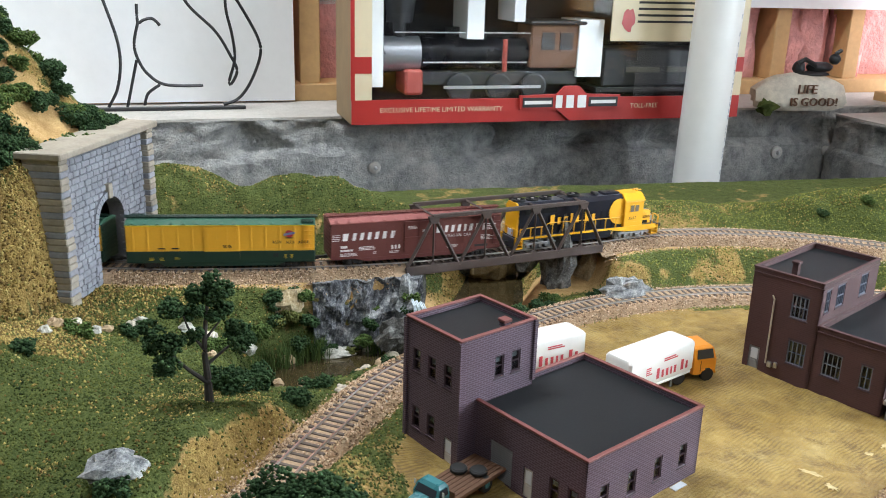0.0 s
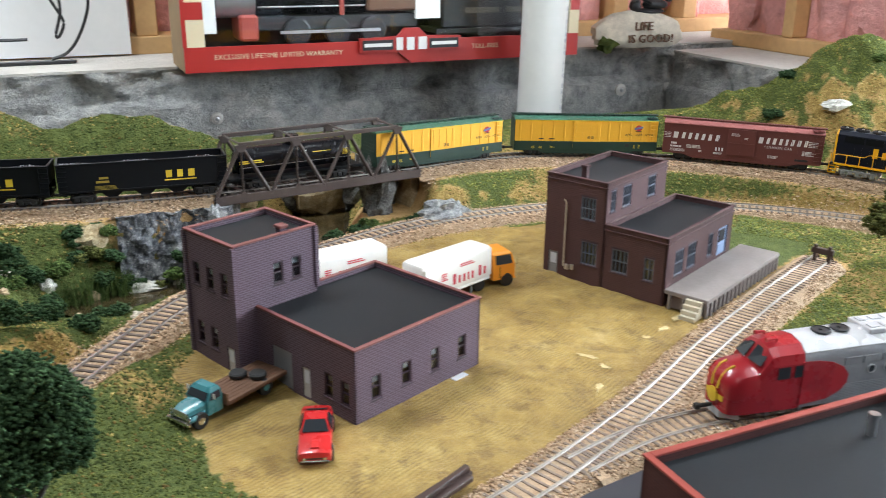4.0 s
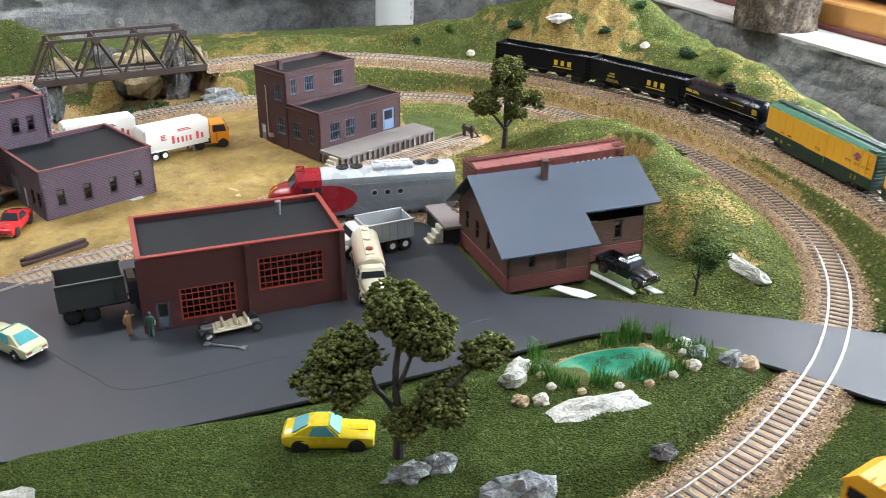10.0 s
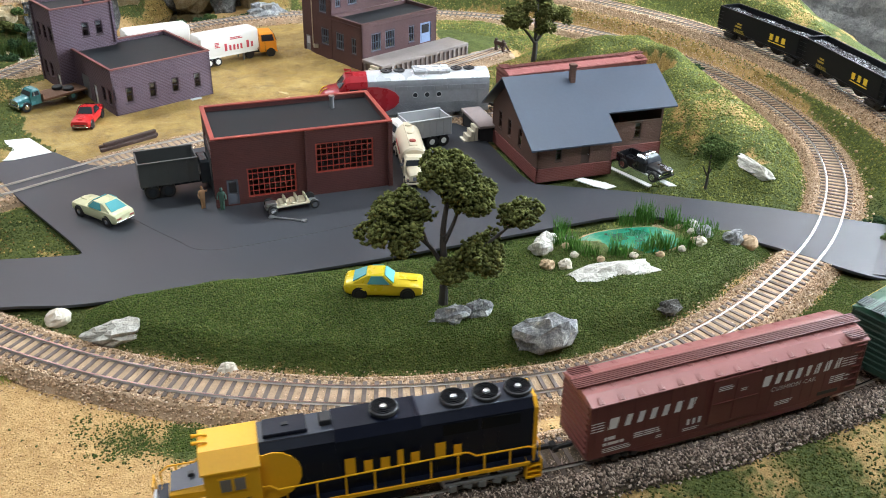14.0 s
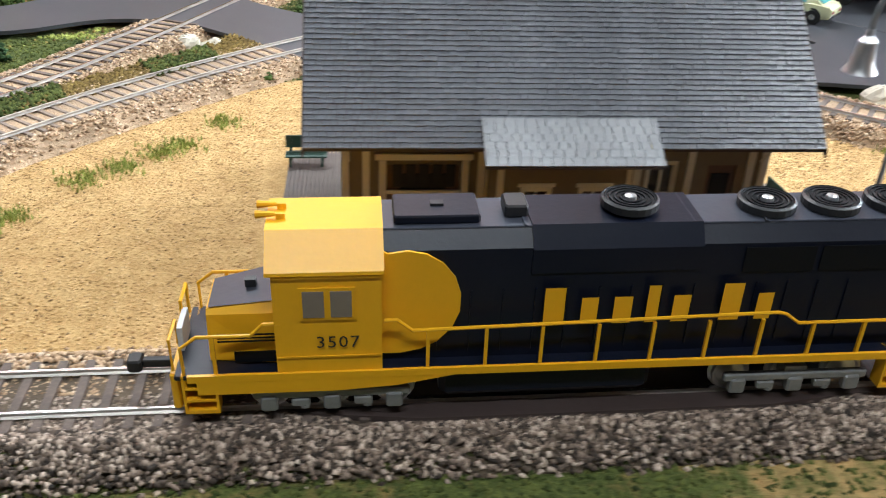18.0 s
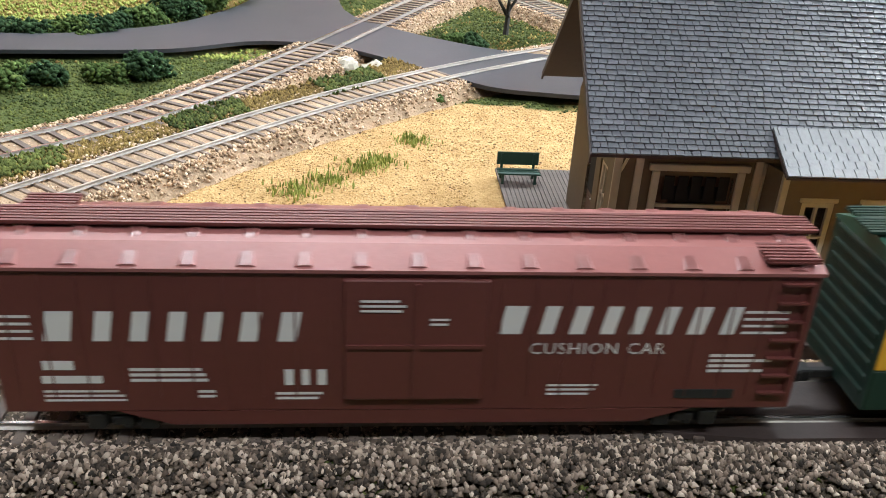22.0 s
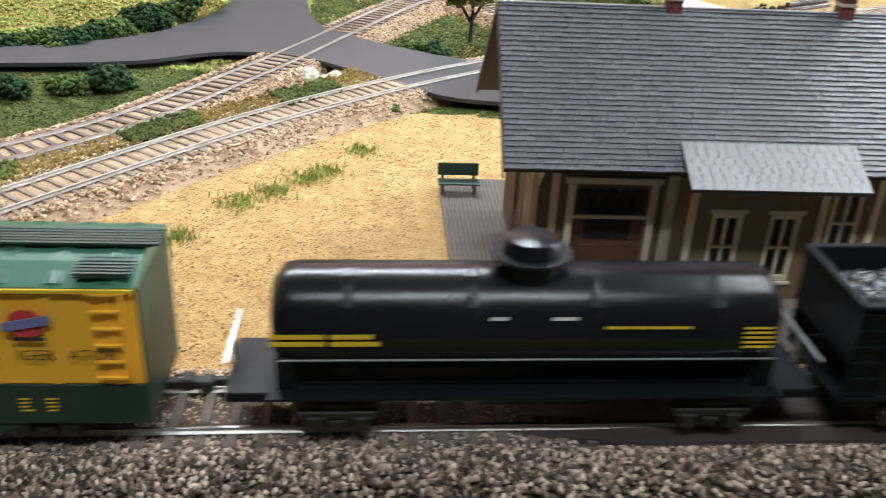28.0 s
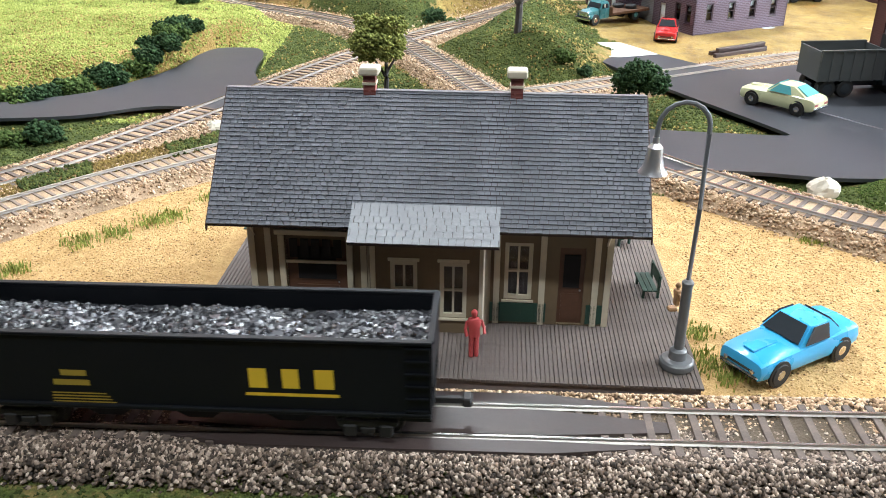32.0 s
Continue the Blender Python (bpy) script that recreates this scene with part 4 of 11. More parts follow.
# ---- the two-part purple brick works ----
def works():
    h = thing("brick_works", pose(0.193, 0.469, 0.0, 0, 0, 27), "two-part purple brick works with flat black roofs", "building")
    wn = dict(sash=SASH_PURPLE, panes=(1, 2), sill=SASH_PURPLE, shade=0.36, fr=0.0013)
    low = [(0, 0), (0.119, 0), (0.119, 0.109), (0, 0.109)]
    walls(h, low, 0.0515, BRICK_P, {
        0: [W(0.018 + 0.0275 * i, 0.012, 0.0088, 0.0175, **wn) for i in range(4)],
        1: [W(0.03, 0.012, 0.0088, 0.0175, **wn), W(0.075, 0.012, 0.0088, 0.0175, **wn)],
        3: [W(0.083, 0.010, 0.0088, 0.0175, **wn), W(0.099, 0.010, 0.0088, 0.0175, **wn), ("door", 0.060, 0.001, 0.0085, 0.0225, dict(material=DOOR_WHITE)), ("roller", 0.034, 0.001, 0.022, 0.028, dict(material=DOOR_GREY))]})
    parapet(h, low, 0.0515, TRIM_RED, ROOF_BLACK)
    tow = [(-0.016, 0.1012), (0.054, 0.1012), (0.054, 0.160), (-0.016, 0.160)]
    walls(h, tow, 0.0985, BRICK_P, {
        0: [W(0.036, 0.0635, 0.0088, 0.0165, **wn), W(0.052, 0.0635, 0.0088, 0.0165, **wn)],
        3: [W(0.012 + 0.017 * i, 0.060, 0.0088, 0.0175, **wn) for i in range(3)] + [W(0.012 + 0.017 * i, 0.015, 0.0088, 0.0175, **wn) for i in range(2)] + [("door", 0.048, 0.001, 0.0085, 0.0215, dict(material=DOOR_WHITE))]})
    parapet(h, tow, 0.0985, TRIM_RED, ROOF_BLACK)
    for x, y, z in ((-0.0175, 0.0997, 0.0), (-0.0175, 0.1585, 0.0), (0.0525, 0.0997, 0.052)):
        part("pilaster", Geo().box(x, x + 0.003, y, y + 0.003, z, 0.0982), BRICK_P, h)
    chimney(h, 0.028, 0.106, 0.0985, 0.0035, BRICK_P, 0.0055, TRIM_RED)
    part("drain_lip", Geo().box(0.088, 0.101, -0.006, -0.001, 0.0, 0.0006), SHADE_WHITE, h, "small white card drain")


works()


# ---- the plum brick warehouse with a loading dock ----
def warehouse():
    h = thing("brick_warehouse", pose(0.4875, 0.571, 0.0, 0, 0, 29.5), "plum brick warehouse with blue double door and dock", "building")
    wn = dict(sash=SASH_GREY, panes=(4, 2), sill=SASH_PURPLE, lintel=SASH_PURPLE)
    w2 = dict(wn, panes=(2, 2))
    low = [(0, 0), (0.132, 0), (0.132, 0.06), (0, 0.06)]
    walls(h, low, 0.059, BRICK_B, {
        0: [W(0.024, 0.022, 0.0165, 0.0225, **wn), W(0.048, 0.022, 0.0165, 0.0225, **wn), W(0.086, 0.022, 0.010, 0.0215, **w2), ("door", 0.112, 0.017, 0.020, 0.027, dict(material=DOOR_BLUE, glazed=2))],
        3: [W(0.016, 0.0185, 0.016, 0.0215, **wn), W(0.044, 0.0185, 0.0095, 0.0205, **w2)]})
    parapet(h, low, 0.059, BRICK_B, ROOF_BLACK)
    tall = [(0, 0.0605), (0.110, 0.0605), (0.110, 0.122), (0, 0.122)]
    walls(h, tall, 0.0955, BRICK_B, {
        0: [W(0.012, 0.0685, 0.0085, 0.0195, **w2), W(0.036, 0.0685, 0.015, 0.0195, **wn), W(0.082, 0.0685, 0.015, 0.0195, **wn)],
        3: [("door", 0.010, 0.001, 0.010, 0.023, dict(material=DOOR_GREY)), W(0.047, 0.0185, 0.016, 0.0215, **wn), W(0.044, 0.060, 0.015, 0.0205, **wn)]})
    parapet(h, tall, 0.0955, BRICK_B, ROOF_BLACK)
    for c, z in ((low, 0.0545), (tall, 0.0910)):
        for i in (0, 3) if c is tall else (0, 1, 3):
            m, w = face_m(c[i], c[(i + 1) % 4], z)
            part("cornice", Geo().box(-0.0008, w + 0.0008, -0.0009, -0.0001, 0.0, 0.0011, 0.0002), BRICK_B, h, m=m)
    chimney(h, 0.018, 0.094, 0.092, 0.010, BRICK_B, 0.005)
    pipe = part("drainpipe", Geo().tube([(-0.0012, 0.100, 0.012), (-0.0012, 0.100, 0.072), (-0.0012, 0.102, 0.075)], 0.0007), SASH_CREAM, h)
    part("meter_box", Geo().box(-0.003, -0.0005, 0.094, 0.098, 0.010, 0.015, 0.0004).box(-0.003, -0.0005, 0.089, 0.092, 0.011, 0.016, 0.0004), STEEL, pipe, "small grey meters on the wall")
    d = thing("loading_dock", pose(0.4875, 0.571, 0.0, 0, 0, 29.5), "pale grey concrete loading dock with steps", "dock")
    part("deck", Geo().box(-0.002, 0.155, -0.040, -0.001, 0.0125, 0.0165, 0.0006), CONC_L, d)
    part("core", Geo().box(0.002, 0.152, -0.0372, -0.003, 0.0, 0.0124), WOOD_GREY, d)
    post = Geo().box(-0.0014, 0.0014, -0.0012, 0.0012, 0, 0.0125).mesh("post", CONC_L)
    for k in range(19):
        part("post", post, None, d, m=pose(0.0 + 0.0085 * k, -0.0385, 0))
    for k in range(3):
        part("post", post, None, d, m=pose(-0.0008, -0.030 + 0.012 * k, 0))
    for k in range(4):
        part("step", Geo().box(-0.006 - 0.0035 * (3 - k), -0.0022 - 0.0035 * (3 - k), -0.036, -0.022, 0.0, 0.0036 * (k + 1), 0.0003), SASH_CREAM, d, "cream painted step")


warehouse()


# ---- dark red garage ----
def garage():
    h = thing("brick_garage", pose(0.2895, 0.2035, 0.006, 0, 0, 4.3), "dark red brick garage with flat roof and many-paned windows", "building")
    c = [(0, 0), (0.158, 0), (0.158, 0.084), (0, 0.084)]
    big = dict(sash=TRIM_SASH, panes=(10, 5), bar=0.0005, fr=0.0014)
    walls(h, c, 0.0625, BRICK_R, {
        0: [W(0.1145, 0.021, 0.053, 0.0285, **big), W(0.0485, 0.006, 0.043, 0.0275, sash=TRIM_SASH, panes=(9, 5), bar=0.0005, fr=0.0014), ("door", 0.014, 0.001, 0.010, 0.024, dict(material=SASH_GREY, glazed=2))],
        3: [("roller", 0.042, 0.040, 0.050, 0.008, dict(material=DOOR_GREY))],
        1: [W(0.042, 0.022, 0.030, 0.022, **big)]}, th=0.003)
    parapet(h, c, 0.0625, TRIM_BRIGHT, ROOF_BLACK, drop=0.004, wide=0.0040)
    for x in (0.0, 0.0795, 0.155):
        part("pilaster", Geo().box(x - 0.0005 if x else -0.0016, x + 0.0036, -0.0016, 0.0, 0, 0.0625), BRICK_R, h)
    # the brick is closed here; a near-black sheet paints the doorway's shade
    part("doorway_shadow_box", Geo().box(-0.0008, 0.0, 0.018, 0.066, 0.0, 0.040), DARK_IN, h, "dark sheet standing in for the open doorway's shade")
    part("vent_pipe", Geo().cyl((0.118, 0.060, 0.0585), (0.118, 0.060, 0.069), 0.0022, n=12).cyl((0.118, 0.060, 0.069), (0.118, 0.060, 0.0705), 0.0028, n=12), STEEL, h, "silver roof vent", True)


garage()


# ---- brown house with a grey cross-gable roof ----
def gable(parent, m, length, half, eave, ridge, over, thick, material, name="roof", label=""):
    """Two roof slopes along x, ridge at y = 0, sheets of real thickness."""
    obs = []
    for s in (-1, 1):
        k = (ridge - eave) / half
        lo = (s * (half + over), eave - over * k)
        g = Geo().prism(([(lo[0], lo[1]), (0, ridge), (0, ridge + thick), (lo[0], lo[1] + thick)] if s < 0 else [(0, ridge), (lo[0], lo[1]), (lo[0], lo[1] + thick), (0, ridge + thick)]), -over, length + over, "x")
        obs.append(part(name, g, material, parent, label, m=m))
    return obs


def brown_house():
    h = thing("brown_house", pose(0.581, 0.193, 0.0045, 0, 0, 3.5), "brown brick house with plain grey gable roof, tinted blue for sheen", "house")
    wn = dict(sash=SASH_BROWN, panes=(1, 2), sill=SASH_BROWN, lintel=SASH_BROWN, shade=0.3)
    L, D = 0.150, 0.112
    body = [(0, 0), (0.078, 0), (0.078, 0.030), (L, 0.030), (L, D), (0, D)]
    foot = [(-0.001, -0.001), (0.079, -0.001), (0.079, 0.029), (L + 0.001, 0.029), (L + 0.001, D + 0.001), (-0.001, D + 0.001)]
    walls(h, foot, 0.0135, BRICK_F, {}, name="foundation_wall")
    walls(h, body, 0.0245, BRICK_T, {
        0: [W(0.022, 0.006, 0.007, 0.016, **wn), ("door", 0.050, 0.0, 0.009, 0.020, dict(material=SASH_BROWN, glazed=False))],
        2: [W(0.045, 0.006, 0.008, 0.017, **wn)],
        5: [W(0.020, 0.007, 0.0075, 0.018, **wn), W(0.044, 0.007, 0.0075, 0.018, **wn), W(0.070, 0.007, 0.0075, 0.018, **wn)]}, z0=0.0136)
    # gable ends and roof; ridge along x
    yr, zr, ze = 0.071, 0.080, 0.042
    part("gable_wall", Geo().prism([(0.0, 0.0381), (D, 0.0381), (D, 0.0425), (yr, zr - 0.002)], 0.0, 0.0022, "x"), BRICK_T, h)
    part("gable_wall", Geo().prism([(0.030, 0.0381), (D, 0.0381), (D, 0.0425), (yr, zr - 0.002), (0.030, 0.0540)], L - 0.0022, L, "x"), BRICK_T, h)
    k = (zr - ze + 0.006) / (yr + 0.006)
    roof = lambda y: zr - abs(yr - y) * k
    t = 0.0016
    x0, x1, xm = -0.010, L + 0.010, 0.083
    part("roof", Geo().add([(x0, -0.008, roof(-0.008)), (xm, -0.008, roof(-0.008)), (xm, 0.022, roof(0.022)), (x1, 0.022, roof(0.022)), (x1, yr, zr), (x0, yr, zr),
                            (x0, -0.008, roof(-0.008) + t), (xm, -0.008, roof(-0.008) + t), (xm, 0.022, roof(0.022) + t), (x1, 0.022, roof(0.022) + t), (x1, yr, zr + t), (x0, yr, zr + t)],
                           [(5, 4, 3, 2), (5, 2, 1, 0), (11, 6, 7, 8), (11, 8, 9, 10), (0, 1, 7, 6), (1, 2, 8, 7), (2, 3, 9, 8), (3, 4, 10, 9), (5, 0, 6, 11)]), ROOF_GREY, h, "smooth grey roof sheet with blue window sheen in its colour")
    kb = (zr - ze + 0.004) / (D + 0.008 - yr)
    part("roof", Geo().add([(x0, yr, zr), (x1, yr, zr), (x1, D + 0.008, ze - 0.004), (x0, D + 0.008, ze - 0.004), (x0, yr, zr + t), (x1, yr, zr + t), (x1, D + 0.008, ze - 0.004 + t), (x0, D + 0.008, ze - 0.004 + t)],
                           [(0, 1, 2, 3), (7, 6, 5, 4), (1, 5, 6, 2), (2, 6, 7, 3), (3, 7, 4, 0)]), ROOF_GREY, h)
    chimney(h, 0.060, 0.060, 0.070, 0.020, BRICK_T, 0.005)
    d = thing("house_dock", pose(0.562, 0.297, 0.004, 0, 0, 3.5), "grey timber loading platform beside the house", "dock")
    part("deck", Geo().box(-0.004, 0.018, 0.0, 0.058, 0.016, 0.019, 0.0005), WOOD_GREY, d)
    part("core", Geo().box(-0.002, 0.016, 0.002, 0.056, 0.0, 0.016), DARK_IN, d)
    for i in range(4):
        part("step", Geo().box(-0.0075 - 0.004 * (3 - i), -0.0042 - 0.004 * (3 - i), 0.004, 0.018, 0.0, 0.0045 * (i + 1) - 0.001, 0.0003), SASH_CREAM, d, "cream painted step")
    sl = thing("driveway", pose(0.665, 0.160, 0.006, 0, 0, 3.5), "two pale concrete wheel strips of a driveway", "driveway")
    part("strip", Geo().prism([(0.000, 0.045), (0.004, 0.047), (0.020, -0.002), (0.015, -0.004)], 0, 0.0009), WHITE, sl)
    part("strip", Geo().prism([(0.020, 0.047), (0.024, 0.049), (0.042, -0.010), (0.034, -0.008)], 0, 0.0009), WHITE, sl)
    part("path", Geo().prism([(-0.045, 0.030), (-0.036, 0.032), (-0.020, 0.016), (-0.014, 0.005), (-0.026, 0.003), (-0.034, 0.012)], 0, 0.0008), WHITE, sl, "curved white paper path")


brown_house()


# ---- station ----
def station():
    M0 = pose(-0.1135, -0.0895, 0.0, 0, 0, -2.2)
    p = thing("station_platform", M0, "grey-brown planked station platform", "platform")
    x0, x1, y0, y1 = -0.024, 0.1745, -0.0415, 0.090
    part("base", Geo().box(x0 + 0.001, x1 - 0.001, y0 + 0.001, y1 - 0.001, -0.003, 0.0022), WOOD_GREY, p)
    n = 118
    wdt = (x1 - x0) / n
    plank = Geo().box(0.00012, wdt - 0.00012, y0, y1, 0.0022, 0.0032).mesh("plank", PLANK)
    for i in range(n):
        part("plank", plank, None, p, m=pose(x0 + i * wdt, 0, 0.00012 * math.sin(i * 12.7)))
    h = thing("station", M0 @ pose(0, 0, 0.0033), "small station with olive walls, cream trim and shingle roof", "station")
    L, D, H = 0.143, 0.058, 0.045
    c = [(0, 0), (L, 0), (L, D), (0, D)]
    wc = dict(sash=SASH_CREAM, panes=(2, 2), bar=0.0008, fr=0.0016, sill=SASH_CREAM, shade=0.0)
    dw = dict(material=DOOR_WOOD, glazed=2, frame_mat=SASH_CREAM)
    walls(h, c, H, SIDING_OLIVE, {
        0: [("door", 0.0265, 0.0005, 0.024, 0.034, dict(material=DOOR_WOOD, glazed=2, frame_mat=SASH_CREAM)), W(0.107, 0.011, 0.011, 0.025, **wc), ("door", 0.128, 0.0005, 0.010, 0.034, dw)],
        1: [W(0.02, 0.012, 0.011, 0.024, **wc), W(0.04, 0.012, 0.011, 0.024, **wc)],
        2: [W(0.03, 0.012, 0.011, 0.024, **wc), W(0.11, 0.012, 0.011, 0.024, **wc)],
        3: [("door", 0.03, 0.0005, 0.011, 0.034, dw), W(0.046, 0.012, 0.009, 0.022, **wc)]})
    # corner boards, battens and the green dado
    cb = Geo().box(-0.0012, 0.0012, -0.0007, 0.0, 0, H).mesh("corner_board", SASH_CREAM)
    for x in (0.0008, L - 0.0008, 0.0985, 0.1165, 0.1375, 0.0455, 0.0075):
        part("corner_board", cb, None, h, m=pose(x, 0, 0))
    for x0b, x1b in ((0.096, 0.1185), (0.1345, 0.1415), (0.0015, 0.0065)):
        part("dado", Geo().box(x0b, x1b, -0.0004, 0.0, 0.001, 0.0095), PANEL_GREEN, h, "dark green lower panel")
        g = Geo()
        k = int((x1b - x0b) / 0.0014)
        for q in range(k):
            g.box(x0b + q * 0.0014, x0b + q * 0.0014 + 0.0009, -0.0007, -0.0004, 0.001, 0.0095)
        part("dado_board", g, PANEL_GREEN, h)
    # freight door: broad cream trim and a five-pane transom
    for x in (0.0265 - 0.0148, 0.0265 + 0.0124):
        part("door_trim", Geo().box(x, x + 0.0024, -0.0016, -0.0004, 0, 0.0368, 0.0002), SASH_CREAM, h)
    part("door_trim", Geo().box(0.0265 - 0.0160, 0.0265 + 0.0160, -0.0018, -0.0004, 0.0370, 0.0392, 0.0002), SASH_CREAM, h)
    part("transom_rail", Geo().box(0.0265 - 0.0122, 0.0265 + 0.0122, -0.0012, -0.0004, 0.0246, 0.0258), SASH_CREAM, h)
    for k in range(5):
        x = 0.0265 - 0.0104 + 0.0044 * k
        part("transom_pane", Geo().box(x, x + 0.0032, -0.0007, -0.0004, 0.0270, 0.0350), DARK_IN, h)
    # bay window
    b = [(0.0475, 0.0), (0.0505, -0.0095), (0.0930, -0.0095), (0.0960, 0.0)]
    for i in range(3):
        m, w = face_m(b[i], b[i + 1])
        us = [] if i != 1 else [(0.012, 0.007, 0.0105, 0.024), (0.0312, 0.007, 0.0105, 0.024)]
        part("bay_wall", wall_geo(w, 0.040, 0.0012, [(x - uw / 2, x + uw / 2, z, z + uh) for x, z, uw, uh in us]), SIDING_OLIVE, h, m=m)
        for x, z, uw, uh in us:
            window(h, m @ pose(x, 0.0003, z), uw, uh, SASH_CREAM, (2, 2), SASH_CREAM, fr=0.0016, bar=0.0008, lintel=SASH_CREAM)
        part("bay_post", Geo().box(-0.0010, 0.0010, -0.0006, 0.0010, 0, 0.040), SASH_CREAM, h, m=m)
    part("bay_panel", Geo().box(0.053, 0.0645, -0.0103, -0.0096, 0.001, 0.0062), PANEL_GREEN, h)
    # main roof: rows of shingles on two slopes
    yr, zr, over, side = D / 2, 0.0865, 0.014, 0.0115
    k = (zr - 0.0475) / (yr + over - 0.002)
    base = Geo().prism([(-over + 0.001, zr - (yr + over - 0.001) * k - 0.0014), (yr, zr - 0.0014), (D + over - 0.001, zr - (yr + over - 0.001) * k - 0.0014), (D + over - 0.001, zr - (yr + over - 0.001) * k - 0.0002), (yr, zr - 0.0002), (-over + 0.001, zr - (yr + over - 0.001) * k - 0.0002)], -side, L + side, "x")
    part("roof_deck", base, SASH_BROWN, h)
    for xx in (0.0, L - 0.0012):
        part("gable_wall", Geo().prism([(0, H), (D, H), (yr, zr - 0.0016)], xx, xx + 0.0012, "x"), SIDING_OLIVE, h)
    rows = 32
    slope = math.hypot(yr + over, (yr + over) * k)
    dy, ang = (yr + over) / rows, math.degrees(math.atan(k))
    rng = random.Random(4)
    widths = (0.0022, 0.0027, 0.0033)
    tiles = [Geo().box(0, w - 0.0002, 0, slope / rows * 1.12, 0.0002, 0.00085).mesh("shingle", SHINGLE) for w in widths]
    singles = 0
    for s in (0, 1):
        for r in range(rows):
            g = Geo()
            x = -side - (0.0018 if r % 2 else 0.0005)
            y = -over + r * dy
            m = pose(0, y, zr - (yr - y) * k + 0.0006, ang - 14) if s == 0 else pose(L, D - y, zr - (yr - y) * k + 0.0006, ang - 14, 0, 180)
            while x < L + side - 0.0004:
                q = rng.randrange(3)
                lift = rng.uniform(0.0, 0.00024)
                if s == 0 and singles < 300 and x > -side and x + widths[q] < L + side:
                    part("shingle", tiles[q], None, h, m=m @ pose(x, 0, lift))
                    singles += 1
                else:
                    a, bb = max(x, -side), min(x + widths[q] - 0.0002, L + side)
                    g.box(a, bb, 0, slope / rows * 1.12, 0.0002 + lift, 0.00085 + lift)
                x += widths[q]
            if g.v:
                part("shingle_course", g, SHINGLE, h, m=m)["kind"] = "stuff"
    part("ridge_board", Geo().box(-side, L + side, yr - 0.0012, yr + 0.0012, zr + 0.0004, zr + 0.0012, 0.0002), SHINGLE, h)
    for xx in (-side - 0.0006, L + side):
        part("barge_board", Geo().prism([(-over, zr - (yr + over) * k - 0.002), (yr, zr - 0.002), (D + over, zr - (yr + over) * k - 0.002), (D + over, zr - (yr + over) * k + 0.0006), (yr, zr + 0.0008), (-over, zr - (yr + over) * k + 0.0006)], xx, xx + 0.0006, "x"), SASH_BROWN, h)
    # lean-to roof over the bay
    g = Geo()
    x0r, x1r = 0.0433, 0.099
    m = pose(0, -0.0236, 0.0446, 29)
    bd = part("bay_roof", Geo().box(x0r, x1r, 0, 0.0185, -0.0010, 0.0), SASH_BROWN, h, m=m)
    for r in range(6):
        g = Geo()
        x = x0r - (0.002 if r % 2 else 0)
        while x < x1r:
            w = rng.uniform(0.0026, 0.004)
            if min(x + w - 0.0002, x1r) > max(x, x0r):
                g.box(max(x, x0r), min(x + w - 0.0002, x1r), 0.003 * r, 0.003 * r + 0.0034, 0.0001 + 0.0003, 0.0009)
            x += w
        part("shingle_course", g, SHINGLE_L, bd, "worn shingles, paler still for sheen put into their colour")["kind"] = "stuff"
    for x in (0.046, 0.110 - 0.006):
        ch = part("chimney", Geo().box(x - 0.0024, x + 0.0024, yr - 0.0024, yr + 0.0024, zr - 0.004, zr + 0.0075), BRICK_F, h)
        part("chimney_cap", Geo().box(x - 0.0040, x + 0.0040, yr - 0.0040, yr + 0.0040, zr + 0.0075, zr + 0.0105, 0.0006), SASH_CREAM, ch, "cream cap stone")
        part("chimney_band", Geo().box(x - 0.0028, x + 0.0028, yr - 0.0028, yr + 0.0028, zr + 0.0035, zr + 0.0045), SASH_CREAM, ch)
    for x in (0.002, L - 0.002):
        for yy, sg in ((0.0, -1), (D, 1)):
            part("bracket", Geo().tube([(x, yy, 0.036), (x, yy + sg * 0.006, 0.043)], 0.0005, 5), SASH_CREAM, h)


station()


# ---- room ----
def rock_mat(name, dark, mid, light, scale=90.0):
    m, n, l, b = nodes_of(name)
    a, c = noise_tex(n, l, scale, 8, 0.7), noise_tex(n, l, scale * 5, 4, 0.7)
    col = mixc(n, l, 0.45, ramp(n, l, a, ((0.32, dark), (0.50, mid), (0.66, light))), ramp(n, l, c, ((0.30, dark), (0.5, mid), (0.72, light))))
    l.new(col, b.inputs["Base Color"])
    b.inputs["Roughness"].default_value = 0.85
    bumped(n, l, b, a, 0.9, 0.004)
    return m


INSUL = mat("pink_insulation", (0.72, 0.36, 0.34), 0.95, vary=0.3, grain=60, coarse=14, bump=1.0, dist=0.01)
BARK = rock_mat("furrowed_bark", (0.020, 0.014, 0.010), (0.085, 0.060, 0.043), (0.42, 0.34, 0.26), 42.0)
PVC = mat("white_pipe_plastic", (0.74, 0.73, 0.70), 0.35, vary=0.05, grain=40, coarse=6)
LEDGE = mat("pale_mortar_ledge", (0.50, 0.47, 0.43), 0.9, vary=0.2, grain=90, coarse=6, bump=0.7, dist=0.004)
PINE_W = mat("varnished_window_pine", (0.56, 0.27, 0.075), 0.45, vary=0.2, grain=60, coarse=9)
GLASSW = glass_mat("window_glass", (0.95, 0.97, 0.98), 0.02)
SKYGLOW = glow_mat("bright_sky_backdrop", (0.86, 0.93, 1.0), 4.0)
NW = pose(0.232, 1.585, 0, 0, 0, 4.3)      # along the back wall
EW = pose(1.272, 0.80, 0, 0, 0, 4.3)       # at the ledge of the window wall


